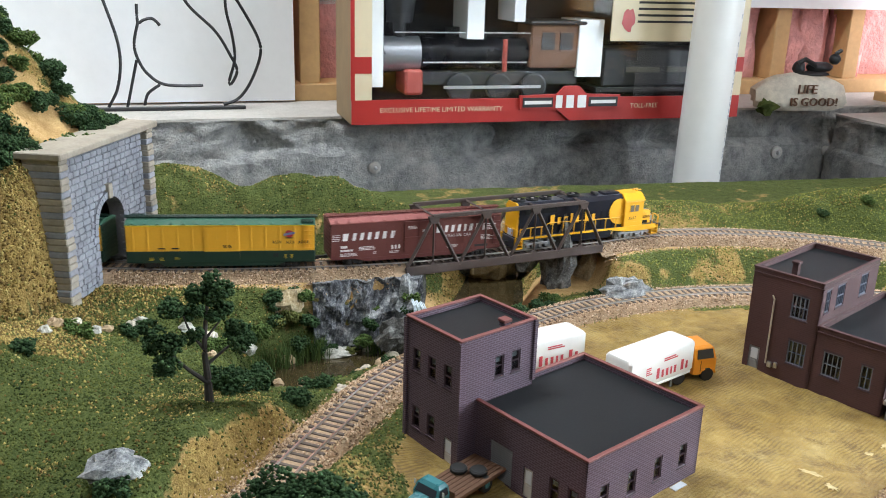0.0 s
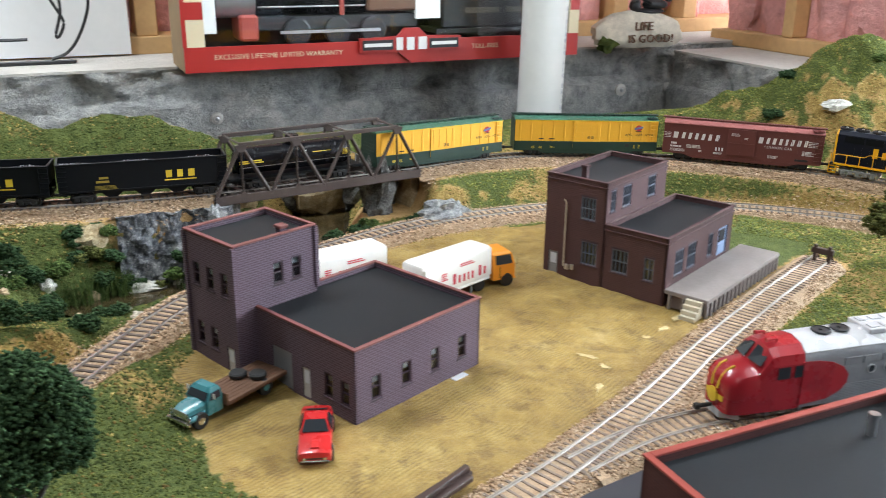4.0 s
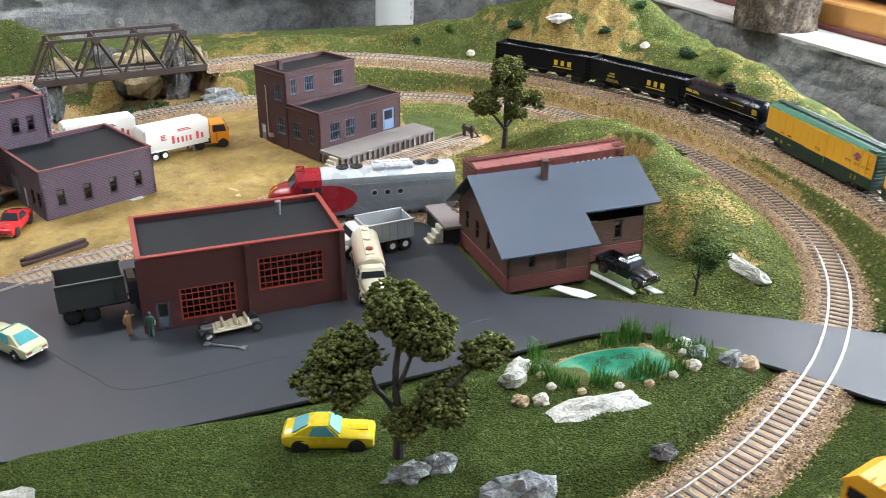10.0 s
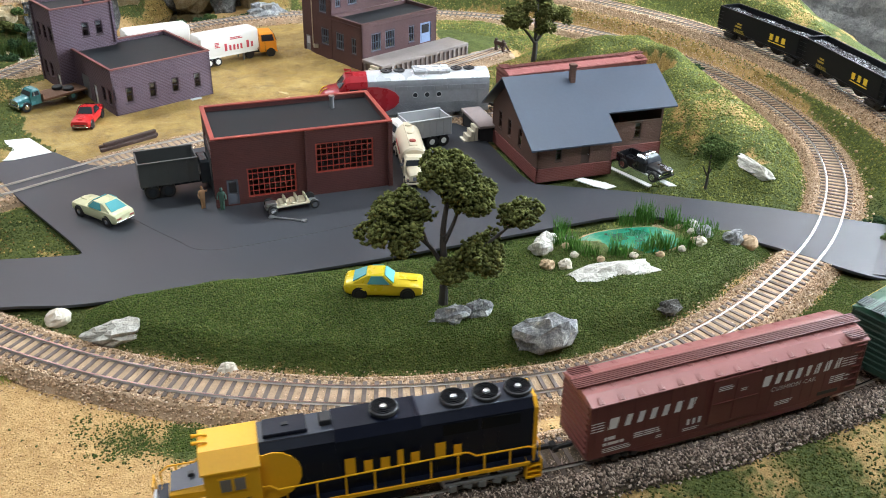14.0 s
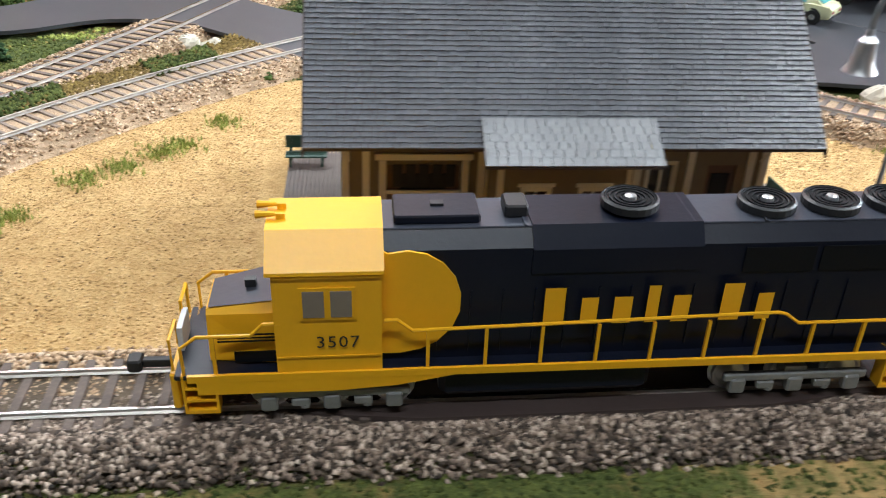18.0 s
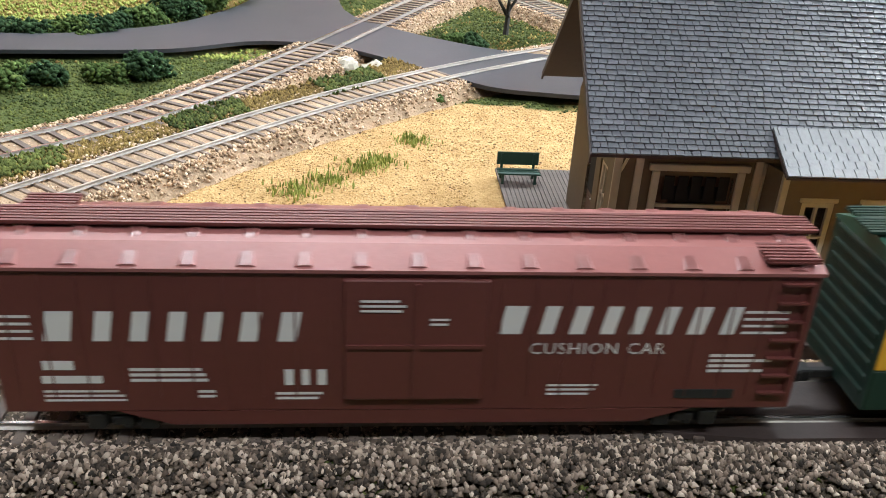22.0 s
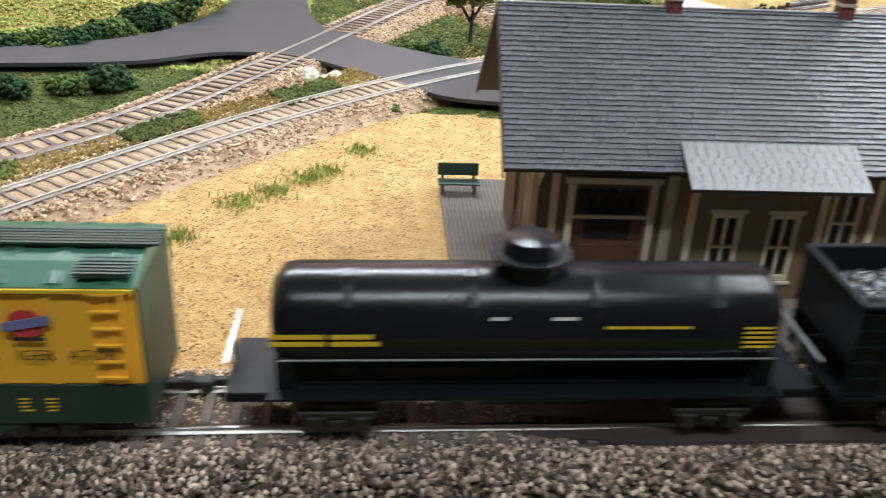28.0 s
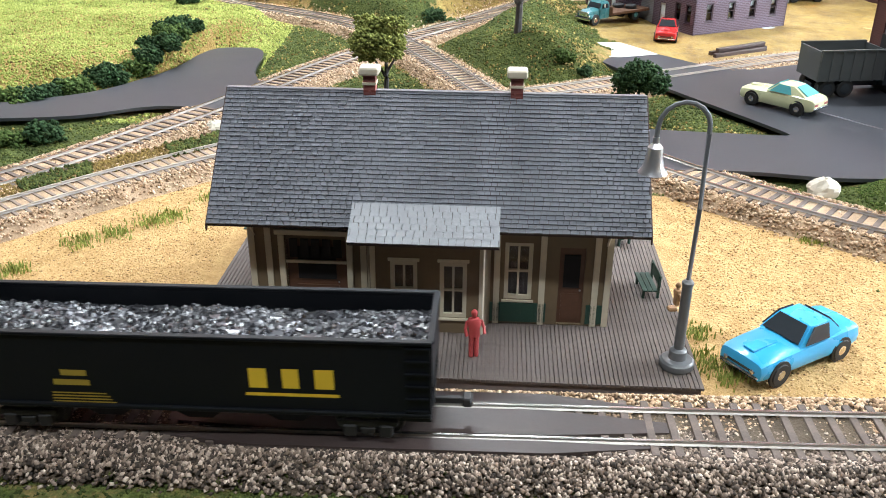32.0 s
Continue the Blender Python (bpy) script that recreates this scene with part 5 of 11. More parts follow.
def rough_wall(name, m, x0, x1, z0, z1, label, seed, amp=0.006):
    """A cast wall face with dents and broken top edge, on a thick block."""
    nx, nz = 460, 64
    g = Geo().at(m)
    v = []
    for j in range(nz + 1):
        for i in range(nx + 1):
            x, z = x0 + (x1 - x0) * i / nx, z1 - (z1 - z0) * (1 - j / nz) ** 2.4
            p = Vector((x * 5, z * 9, seed))
            d = amp * (noise.noise(p) + 0.5 * noise.noise(p * 3.1) + 0.4 * noise.noise(p * 8) + 0.35 * noise.noise(p * 19))
            hole = noise.noise(Vector((x * 11, z * 16, seed + 5)))
            # broken pits in the upper band, with a cast ledge below it
            band = min(1.0, max(0.0, (z - (z1 - 0.075 + 0.03 * noise.noise(Vector((x * 4, 9, seed))))) / 0.012))
            d += band * (0.012 + 0.05 * max(0, hole - 0.12) + 0.007 * noise.noise(p * 6.3)) + 0.014 * max(0, hole - 0.33)
            if j == nz:
                d += 0.010
            v.append((x, d, z + (0.004 * noise.noise(Vector((x * 14, 3, seed))) if j == nz else 0)))
    g.add(v, [(j * (nx + 1) + i, j * (nx + 1) + i + 1, (j + 1) * (nx + 1) + i + 1, (j + 1) * (nx + 1) + i) for j in range(nz) for i in range(nx)])
    g.box(x0, x1, 0.045, 0.30, -1.0, z1 - 0.004)
    return solo(name, g, CONCRETE, label, "wall", kind="structure", smooth=True)


def room():
    solo("floor", Geo().box(-2.7, 2.4, -2.7, 2.1, -1.05, -1.0), FLOORM, "grey concrete basement floor", "floor", kind="structure")
    solo("ceiling", Geo().box(-2.7, 2.4, -2.7, 2.1, 1.75, 1.80), CEIL, "pale basement ceiling", "ceiling", kind="structure")
    solo("wall_west", Geo().box(-2.75, -2.7, -2.7, 2.1, -1.0, 1.75), DIMWALL, "plain grey basement wall", "wall", kind="structure")
    solo("wall_south", Geo().box(-2.7, 2.4, -2.75, -2.7, -1.0, 1.75), DIMWALL, "plain grey basement wall", "wall", kind="structure")
    rough_wall("wall_north", NW, -2.9, 1.30, -1.0, 0.076, "rough grey concrete foundation wall with broken ledge", 1)
    rough_wall("wall_east", EW @ pose(0, 0, 0, 0, 0, -90), -0.85, 3.5, -1.0, 0.064, "grey concrete foundation wall below the window", 7)
    solo("ledge_north", Geo().at(NW).box(-2.9, 1.30, 0.012, 0.32, 0.0755, 0.080), LEDGE, "pale mortar ledge on top of the wall", "ledge", kind="structure")
    solo("ledge_east", Geo().at(EW).box(0.012, 0.30, -3.3, 0.85, 0.0635, 0.068), LEDGE, "pale mortar ledge below the window", "ledge", kind="structure")
    # stud wall with pink batts and white sheets
    solo("wall_north_upper", Geo().at(NW).box(-2.9, 1.45, 0.30, 0.34, 0.08, 1.75), INSUL, "pink insulation batts between studs", "wall", kind="structure")
    for x in (-2.2, -1.8, -1.4, -1.0, -0.62, -0.10, 0.36, 0.985, 1.19):
        solo("stud", Geo().at(NW).box(x, x + 0.04, 0.215, 0.30, 0.112, 1.75, 0.002), PINE, "bare pine wall stud", "stud", kind="structure")
    solo("sole_plate", Geo().at(NW).box(-2.9, 1.45, 0.205, 0.31, 0.0795, 0.1125, 0.002), PINE, "pine sole plate on the ledge", "plate", kind="structure")
    for k, (x, r) in enumerate(((1.055, 0.05), (1.12, 0.06), (1.24, 0.055), (0.93, 0.05), (0.05, 0.045))):
        solo("insulation_roll", Geo().at(NW).blob((x, 0.285, 0.20), (r, 0.045, 0.16), k, 0.35, 14, 14), INSUL, "bulging pink insulation batt", "insulation", kind="structure", smooth=True)
    # window wall
    solo("wall_east_upper", Geo().at(EW).box(0.20, 0.30, -3.3, -1.1, 0.068, 1.75).box(0.20, 0.30, -1.1, 0.30, 0.80, 1.75), PINE, "boarded wall round the window", "wall", kind="structure")
    solo("wall_east_batts", Geo().at(EW).box(0.245, 0.30, 0.302, 0.95, 0.068, 1.75), INSUL, "pink insulation batts beside the window", "wall", kind="structure")
    for k, y in enumerate((0.48, 0.56, 0.64, 0.80, 0.90)):
        solo("insulation_roll", Geo().at(EW).blob((0.25, y, 0.26), (0.035, 0.060, 0.20), 20 + k, 0.35, 14, 14), INSUL, "bulging pink insulation batt", "insulation", kind="structure", smooth=True)
    for y0, y1 in ((0.303, 0.343), (0.356, 0.396), (0.705, 0.735)):
        solo("stud", Geo().at(EW).box(0.20, 0.244, y0, y1, 0.101, 1.75, 0.002), PINE, "pine stud beside the window", "stud", kind="structure")
    solo("sole_plate", Geo().at(EW).box(0.195, 0.30, 0.302, 0.95, 0.0685, 0.100, 0.002), PINE, "pine sole plate beside the window", "plate", kind="structure")
    w = thing("window_1", EW, "wide basement window with varnished pine frame", "window", kind="structure")
    part("window_sill", Geo().box(0.115, 0.30, -1.1, 0.30, 0.068, 0.112, 0.003), PINE_W, w)
    part("sill_strip", Geo().box(0.105, 0.1148, -1.1, 0.30, 0.068, 0.077, 0.002), TRIM_RED, w, "strip of orange foam")
    part("window_frame", Geo().box(0.17, 0.23, -1.1, 0.30, 0.135, 0.185, 0.003), PINE_W, w)
    part("window_frame", Geo().box(0.17, 0.23, -1.1, 0.30, 0.70, 0.80, 0.003), PINE_W, w)
    part("window_frame", Geo().box(0.17, 0.23, 0.24, 0.30, 0.185, 0.70, 0.003).box(0.17, 0.23, -1.1, -1.04, 0.185, 0.70, 0.003), PINE_W, w)
    part("track_gap", Geo().box(0.19, 0.23, -1.1, 0.30, 0.112, 0.135), BLACK, w)
    part("sash_rail", Geo().box(0.18, 0.20, -1.04, 0.24, 0.185, 0.198, 0.001), STEEL, w, "pale metal sash rail")
    pn = part("pane", Geo().box(0.195, 0.199, -1.04, 0.24, 0.198, 0.70), GLASSW, w)
    pn.visible_shadow = False
    solo("sky_backdrop", Geo().at(EW).box(0.75, 0.76, -2.2, 1.4, -0.4, 1.6), SKYGLOW, "bright overcast sky seen through the window", "backdrop", kind="structure")


room()


def shop_light(p, turn=0):
    t = thing("shop_light", pose(*p, 0, 0, turn), "long fluorescent shop light hung from the ceiling", "lamp", "shop lights")
    part("housing", Geo().prism([(-0.06, 0.012), (0.06, 0.012), (0.03, 0.05), (-0.03, 0.05)], -0.62, 0.62, "x"), WHITE, t)
    for y in (-0.025, 0.025):
        part("tube", Geo().cyl((-0.6, y, 0.018), (0.6, y, 0.018), 0.010, n=10), TUBE, t)
    for x in (-0.5, 0.5):
        part("chain", Geo().cyl((x, 0, 0.05), (x, 0, 1.75 - p[2]), 0.002, n=5), STEEL, t)


TUBE = glow_mat("fluorescent_tube", (1.0, 0.96, 0.88), 3.0)
shop_light((SHOP[0], SHOP[1], SHOP[2] + 0.01))
shop_light((SHOP_B[0], SHOP_B[1], SHOP_B[2] + 0.01))
shop_light((SHOP_C[0], SHOP_C[1], SHOP_C[2] + 0.01), 90)


# ---- things along the back wall ----
def loose_back():
    # white corrugated sheet with a bent-wire outline before it
    sh = solo("white_board", Geo().at(NW).box(-0.80, -0.115, 0.185, 0.190, 0.084, 0.62), WHITEWALL, "sheet of white corrugated board on the ledge", "board")
    solo("white_board", Geo().at(NW).box(-0.112, 0.5, 0.300, 0.304, 0.26, 0.75), WHITEWALL, "sheet of white board nailed over the studs", "board")
    solo("white_board", Geo().at(NW).box(0.80, 1.35, 0.205, 0.209, 0.272, 0.75), WHITEWALL, "sheet of white board nailed over the studs", "board")
    w = thing("wire_sculpture", NW @ pose(-0.42, 0.115, 0.0805), "flat black wire sculpture on a thin bar", "ornament")
    part("base_bar", Geo().box(-0.10, 0.205, -0.006, 0.006, 0.0, 0.006, 0.001), BLACK, w)
    K = 0.00105
    P = lambda pts: [((x - 235) * K, 0, 0.006 + (200 - y) * K) for x, y in pts]
    lines = [[(198, -20), (203, 0), (215, 40), (228, 90), (230, 130), (222, 170), (206, 200)], [(262, 32), (262, 62), (270, 58), (285, 55), (298, 68)], [(262, 62), (254, 95), (258, 120), (272, 145), (300, 163), (362, 165)],
             [(256, 122), (236, 200)], [(290, 163), (270, 178), (263, 200)], [(310, -30), (325, 0), (345, 35), (385, 75), (408, 115), (418, 140), (408, 162), (404, 158), (415, 120), (412, 80), (404, 40), (404, 5), (410, 5), (432, 40), (455, 85), (458, 115), (440, 160), (418, 188), (392, 198)]]
    for ln in lines:
        part("wire", Geo().tube([tuple(v) for v in spline(P(ln), 0.004)], 0.0029, 6), BLACK, w)
    # the boxed garden train
    b = thing("train_box", pose(0.179, 1.493, 0.081, 0, 0, 3.9), "red and cream display box with a boxed steam train", "box")
    W_, H_, D_ = 0.747, 0.262, 0.14
    red, cream, card = mat("glossy_red_card", (0.42, 0.030, 0.026), 0.35, vary=0.08), mat("cream_card", (0.70, 0.60, 0.40), 0.45, vary=0.06), mat("brown_card", (0.36, 0.25, 0.14), 0.8, vary=0.15)
    part("front_band", Geo().box(0, W_, 0, 0.004, 0, 0.041), red, b)
    part("front_side", Geo().box(0, 0.0345, 0, 0.004, 0.041, H_), cream, b)
    part("front_side", Geo().box(W_ - 0.022, W_, 0, 0.004, 0.041, H_), cream, b)
    part("front_top", Geo().box(0.0345, W_ - 0.022, 0, 0.004, 0.222, H_), cream, b)
    part("red_edge", Geo().box(-0.001, 0.0055, -0.001, 0.003, 0.041, H_).box(0.0, 0.034, -0.0008, 0.003, 0.085, 0.112).box(W_ - 0.020, W_, -0.0008, 0.003, 0.085, 0.112), red, b)
    part("back", Geo().box(0, W_, D_ - 0.004, D_, 0, H_), card, b)
    part("end", Geo().box(0, 0.003, 0.004, D_ - 0.004, 0, H_), card, b)
    part("end", Geo().box(W_ - 0.003, W_, 0.004, D_ - 0.004, 0, H_), card, b)
    part("lid", Geo().box(0.003, W_ - 0.003, 0.004, D_ - 0.004, H_ - 0.003, H_), cream, b)
    part("bottom", Geo().box(0.003, W_ - 0.003, 0.004, D_ - 0.004, 0, 0.003), red, b)
    lb = part("label_panel", Geo().box(0.465, 0.70, -0.003, -0.0006, 0.140, 0.218), cream, b)
    g = Geo()
    for q in range(4):
        g.add([(x, -0.0032, 0.205 - q * 0.011 + z) for x, z in ((0.515, 0), (0.66 - 0.01 * (q % 2), 0), (0.66 - 0.01 * (q % 2), 0.004), (0.515, 0.004))], [(0, 1, 2, 3)])
    part("small_print", g, INK_BLACK, lb)
    part("sprig_print", Geo().blob((0.497, -0.0032, 0.175), (0.012, 0.0004, 0.018), 2, 0.5), red, lb)
    part("clear_window", Geo().box(0.0345, W_ - 0.022, 0.0005, 0.0015, 0.041, 0.222), GLASSW, b).visible_shadow = False
    part("lettering", text_mesh("EXCLUSIVE LIFETIME LIMITED WARRANTY", 0.0085, cream), None, b, "the words EXCLUSIVE LIFETIME LIMITED WARRANTY", m=pose(0.158, -0.0006, 0.0235))
    part("lettering", text_mesh("TOLL-FREE", 0.0085, cream), None, b, "the words TOLL-FREE", m=pose(0.545, -0.0006, 0.0245))
    badge = part("badge", Geo().prism([(0.298, 0.022), (0.37, 0.020), (0.396, 0.0), (0.422, 0.020), (0.492, 0.022), (0.492, 0.046), (0.425, 0.048), (0.41, 0.062), (0.382, 0.062), (0.368, 0.048), (0.298, 0.046)], -0.006, -0.0006, "y"), red, b, "raised badge, its name in plain shapes")
    part("badge_panel", Geo().box(0.303, 0.360, -0.0075, -0.006, 0.0255, 0.0425).box(0.430, 0.487, -0.0075, -0.006, 0.0255, 0.0425), BLACK, badge)
    part("badge_marks", Geo().box(0.306, 0.357, -0.008, -0.0075, 0.031, 0.037).box(0.434, 0.483, -0.008, -0.0075, 0.031, 0.037).box(0.366, 0.378, -0.008, -0.006, 0.024, 0.046).box(0.386, 0.400, -0.008, -0.006, 0.024, 0.046).box(0.408, 0.424, -0.008, -0.006, 0.024, 0.046), WHITE, badge)
    foam = part("foam_tray", Geo().box(0.006, 0.058, 0.02, 0.104, 0.06, 0.22).box(0.205, 0.235, 0.02, 0.104, 0.14, 0.255).box(0.29, 0.31, 0.02, 0.104, 0.17, 0.255).box(0.415, 0.462, 0.02, 0.104, 0.075, 0.175), WHITE, b, "white foam tray")
    part("dark_lining", Geo().box(0.006, W_ - 0.006, 0.105, 0.134, 0.004, 0.255), DARK_IN, b)
    # steam engine in the tray
    t = thing("boxed_steam_engine", pose(0.179, 1.493, 0.081, 0, 0, 3.9), "black toy steam engine and tender in the box", "toy train")
    sv = mat("silver_smokebox", (0.42, 0.43, 0.45), 0.3, metal=0.8, vary=0.1)
    part("smokebox", Geo().cyl((0.062, 0.06, 0.112), (0.128, 0.06, 0.112), 0.030, n=24), sv, t, smooth=True)
    part("boiler", Geo().cyl((0.128, 0.06, 0.112), (0.325, 0.06, 0.112), 0.028, n=24).cyl((0.19, 0.06, 0.135), (0.19, 0.06, 0.158), 0.013, n=14).cyl((0.245, 0.06, 0.135), (0.245, 0.06, 0.150), 0.010, n=14), TANK_BLACK, t, smooth=True)
    part("stack", Geo().cyl((0.095, 0.06, 0.138), (0.095, 0.06, 0.165), 0.010, 0.012, 14).cyl((0.095, 0.06, 0.165), (0.095, 0.06, 0.205), 0.022, 0.028, 16), BLACK, t, smooth=True)
    part("sand_dome", Geo().cyl((0.276, 0.022, 0.085), (0.276, 0.022, 0.140), 0.0045, n=10), TRIM_BRIGHT, t)
    cab = part("cab", Geo().box(0.325, 0.42, 0.025, 0.095, 0.090, 0.165, 0.003), WOOD_BROWN, t)
    part("cab_window", Geo().box(0.345, 0.370, 0.0235, 0.025, 0.122, 0.152).box(0.38, 0.405, 0.0235, 0.025, 0.122, 0.152), BLACK, cab)
    part("cab_roof", Geo().box(0.318, 0.43, 0.018, 0.10, 0.165, 0.172, 0.003), BLACK, cab)
    part("pilot_beam", Geo().box(0.098, 0.130, 0.025, 0.095, 0.045, 0.088, 0.004), TRIM_BRIGHT, t)
    part("running_gear", Geo().box(0.11, 0.42, 0.03, 0.09, 0.062, 0.084), BLACK, t)
    for x in (0.196, 0.268, 0.334):
        wl = part("drive_wheel", Geo().at(pose(x, 0.026, 0.058)).spin([(0.006, -0.004), (0.020, -0.004), (0.022, 0.0), (0.022, 0.004), (0.006, 0.004)], 20, "y"), TRIM_BRIGHT, t)
        part("tyre", Geo().at(pose(x, 0.026, 0.058)).spin([(0.0205, -0.005), (0.024, -0.004), (0.024, 0.004), (0.0205, 0.004)], 20, "y"), BLACK, wl)
    part("side_rod", Geo().box(0.165, 0.345, 0.017, 0.020, 0.056, 0.061), STEEL, t)
    part("handrail", Geo().cyl((0.13, 0.028, 0.100), (0.32, 0.028, 0.100), 0.0015, n=6).cyl((0.08, 0.03, 0.150), (0.33, 0.03, 0.150), 0.0012, n=6), STEEL, t)
    part("tender", Geo().box(0.468, 0.690, 0.025, 0.095, 0.055, 0.125, 0.004).box(0.455, 0.70, 0.02, 0.10, 0.047, 0.055), CAR_BLACK_B, t)
    part("tender_marks", Geo().box(0.515, 0.585, 0.0235, 0.0248, 0.082, 0.092).box(0.60, 0.66, 0.0235, 0.0248, 0.082, 0.092), TRUCK_TAN, t)
    # picture box lid lying over it
    lid = thing("picture_box", pose(0.165, 1.520, 0.3435, 0, 0, 3.9), "cream box lid printed with a red toy train", "box")
    part("front", Geo().box(0.0, 0.70, -0.012, -0.008, 0.0, 0.10), cream, lid)
    part("printed_train", Geo().box(0.11, 0.22, -0.0135, -0.0122, 0.012, 0.06).box(0.24, 0.34, -0.0135, -0.0122, 0.008, 0.05), red, lid)
    part("printed_car", Geo().box(0.38, 0.50, -0.0135, -0.0122, 0.010, 0.05), BLACK, lid)
    part("printed_car", Geo().box(0.53, 0.65, -0.0135, -0.0122, 0.010, 0.05), PINE, lid)
    part("top", Geo().box(0.0, 0.70, -0.008, 0.12, 0.0, 0.10), card, lid)
    # drain pipe
    p = thing("drain_pipe", pose(0.795, 1.447, -0.2, 0, 1.2, 0), "white plastic drain pipe with small blue print", "pipe")
    part("pipe", Geo().cyl((0, 0, -0.8), (0, 0, 1.95), 0.0410, n=36), PVC, p, smooth=True)
    g = Geo()
    rng = random.Random(3)
    z = 0.20
    while z < 0.62:
        for q in range(2):
            if rng.random() < 0.85:
                a = -0.88 + q * 0.10
                g.add([(0.0412 * math.cos(a + da), 0.0412 * math.sin(a + da), z + dz) for da, dz in ((0, 0), (0.055, 0), (0.055, 0.008), (0, 0.008))], [(0, 1, 2, 3)])
        z += rng.choice((0.011, 0.011, 0.018))
    part("print_marks", g, TRUCK_GREY_B, p)
    # stone with bears
    s = thing("motto_stone", pose(1.105, 1.618, 0.0795, 0, 0, -4), "pale stone ornament reading LIFE IS GOOD!", "ornament")
    part("stone", Geo().blob((0, 0, 0.032), (0.105, 0.035, 0.042), 5, 0.18, 22, 12, 0.7), STONE_W, s, smooth=True)
    part("lettering", text_mesh("LIFE", 0.018, WOOD_BROWN, 0.002), None, s, "carved word LIFE", m=pose(-0.005, -0.036, 0.047))
    part("lettering", text_mesh("IS GOOD!", 0.017, WOOD_BROWN, 0.002), None, s, "carved words IS GOOD!", m=pose(0.012, -0.037, 0.022))
    part("leaves", Geo().blob((-0.085, -0.03, 0.012), (0.022, 0.01, 0.014), 8, 0.7, 12, 8), TURF, s)
    g = Geo().blob((0.035, 0, 0.088), (0.030, 0.014, 0.011), 1, 0.15).blob((0.066, 0, 0.104), (0.012, 0.011, 0.011), 2, 0.1).blob((-0.010, 0, 0.086), (0.013, 0.012, 0.014), 3, 0.1).blob((0.02, 0, 0.075), (0.04, 0.016, 0.006), 4, 0.2)
    g.tube([(0.02, -0.01, 0.092), (-0.005, -0.012, 0.104), (-0.018, -0.01, 0.096)], 0.005).tube([(0.066, 0, 0.114), (0.078, 0, 0.122)], 0.004)
    solo("bear_figurine", g, BLACK, "small black bear figurine lying on the stone", "figurine", s.matrix_basis, smooth=True)
    # washers cast into the wall
    for x, z, r in ((0.0, -0.012, 0.011), (0.862, -0.012, 0.013), (0.985, -0.012, 0.010), (0.45, 0.0, 0.0), (1.10, 0.03, 0.008)):
        if r:
            a = thing("wall_anchor", NW @ pose(x, -0.004, z, 90, 0, 0), "pale metal washer and bolt in the concrete", "bolt", "wall bolts")
            part("washer", Geo().spin([(r * 0.3, -0.003), (r, -0.003), (r, 0.001), (r * 0.55, 0.003), (r * 0.3, 0.003)], 18), LEDGE, a)
            part("bolt", Geo().spin([(r * 0.34, 0.0), (r * 0.34, 0.006), (r * 0.1, 0.007)], 6), STEEL, a)
    # log on the window ledge
    lg = thing("log", pose(1.318, 0.862, 0.068), "short upright log with rough furrowed bark", "log")
    rings = []
    for k in range(26):
        z = 0.42 * k / 25
        rings.append([((0.068 + 0.007 * noise.noise(Vector((3.2 * math.cos(a), 3.2 * math.sin(a), z * 22))) + 0.004 * noise.noise(Vector((9 * math.cos(a), 9 * math.sin(a), z * 40)))) * math.cos(a),
                       (0.068 + 0.007 * noise.noise(Vector((3.2 * math.cos(a), 3.2 * math.sin(a), z * 22))) + 0.004 * noise.noise(Vector((9 * math.cos(a), 9 * math.sin(a), z * 40)))) * math.sin(a), z) for a in np.linspace(0, 2 * math.pi, 64, endpoint=False)])
    part("bark", Geo().loft(rings), BARK, lg)
    part("cut_face", Geo().cyl((0, 0, 0.42), (0, 0, 0.4215), 0.064, n=40), PINE, lg)


CAR_BLACK_B = mat("satin_black_tender", (0.016, 0.016, 0.018), 0.4, vary=0.2)
TRUCK_TAN = mat("dull_gold_lettering", (0.10, 0.09, 0.07), 0.5, vary=0.1)
TRUCK_GREY_B = mat("blue_grey_print", (0.30, 0.31, 0.38), 0.6, vary=0.1)
INK_BLACK = mat("black_print", (0.02, 0.02, 0.02), 0.6, vary=0.05, bump=0)
CAR_BLACK = CAR_BLACK_B
TANK_BLACK = mat("black_boiler", (0.012, 0.012, 0.014), 0.3, vary=0.15)


# ---- tunnel and bridge ----
STONE_P = mat("grey_cut_stone", (0.25, 0.26, 0.29), 0.9, vary=0.35, grain=260, coarse=40, bump=0.6)
STONE_D = mat("tan_stained_stone", (0.33, 0.29, 0.23), 0.9, vary=0.3, grain=260, coarse=40, bump=0.6)
RUST_BROWN = mat("dark_brown_bridge_plastic", (0.060, 0.042, 0.036), 0.5, vary=0.2)


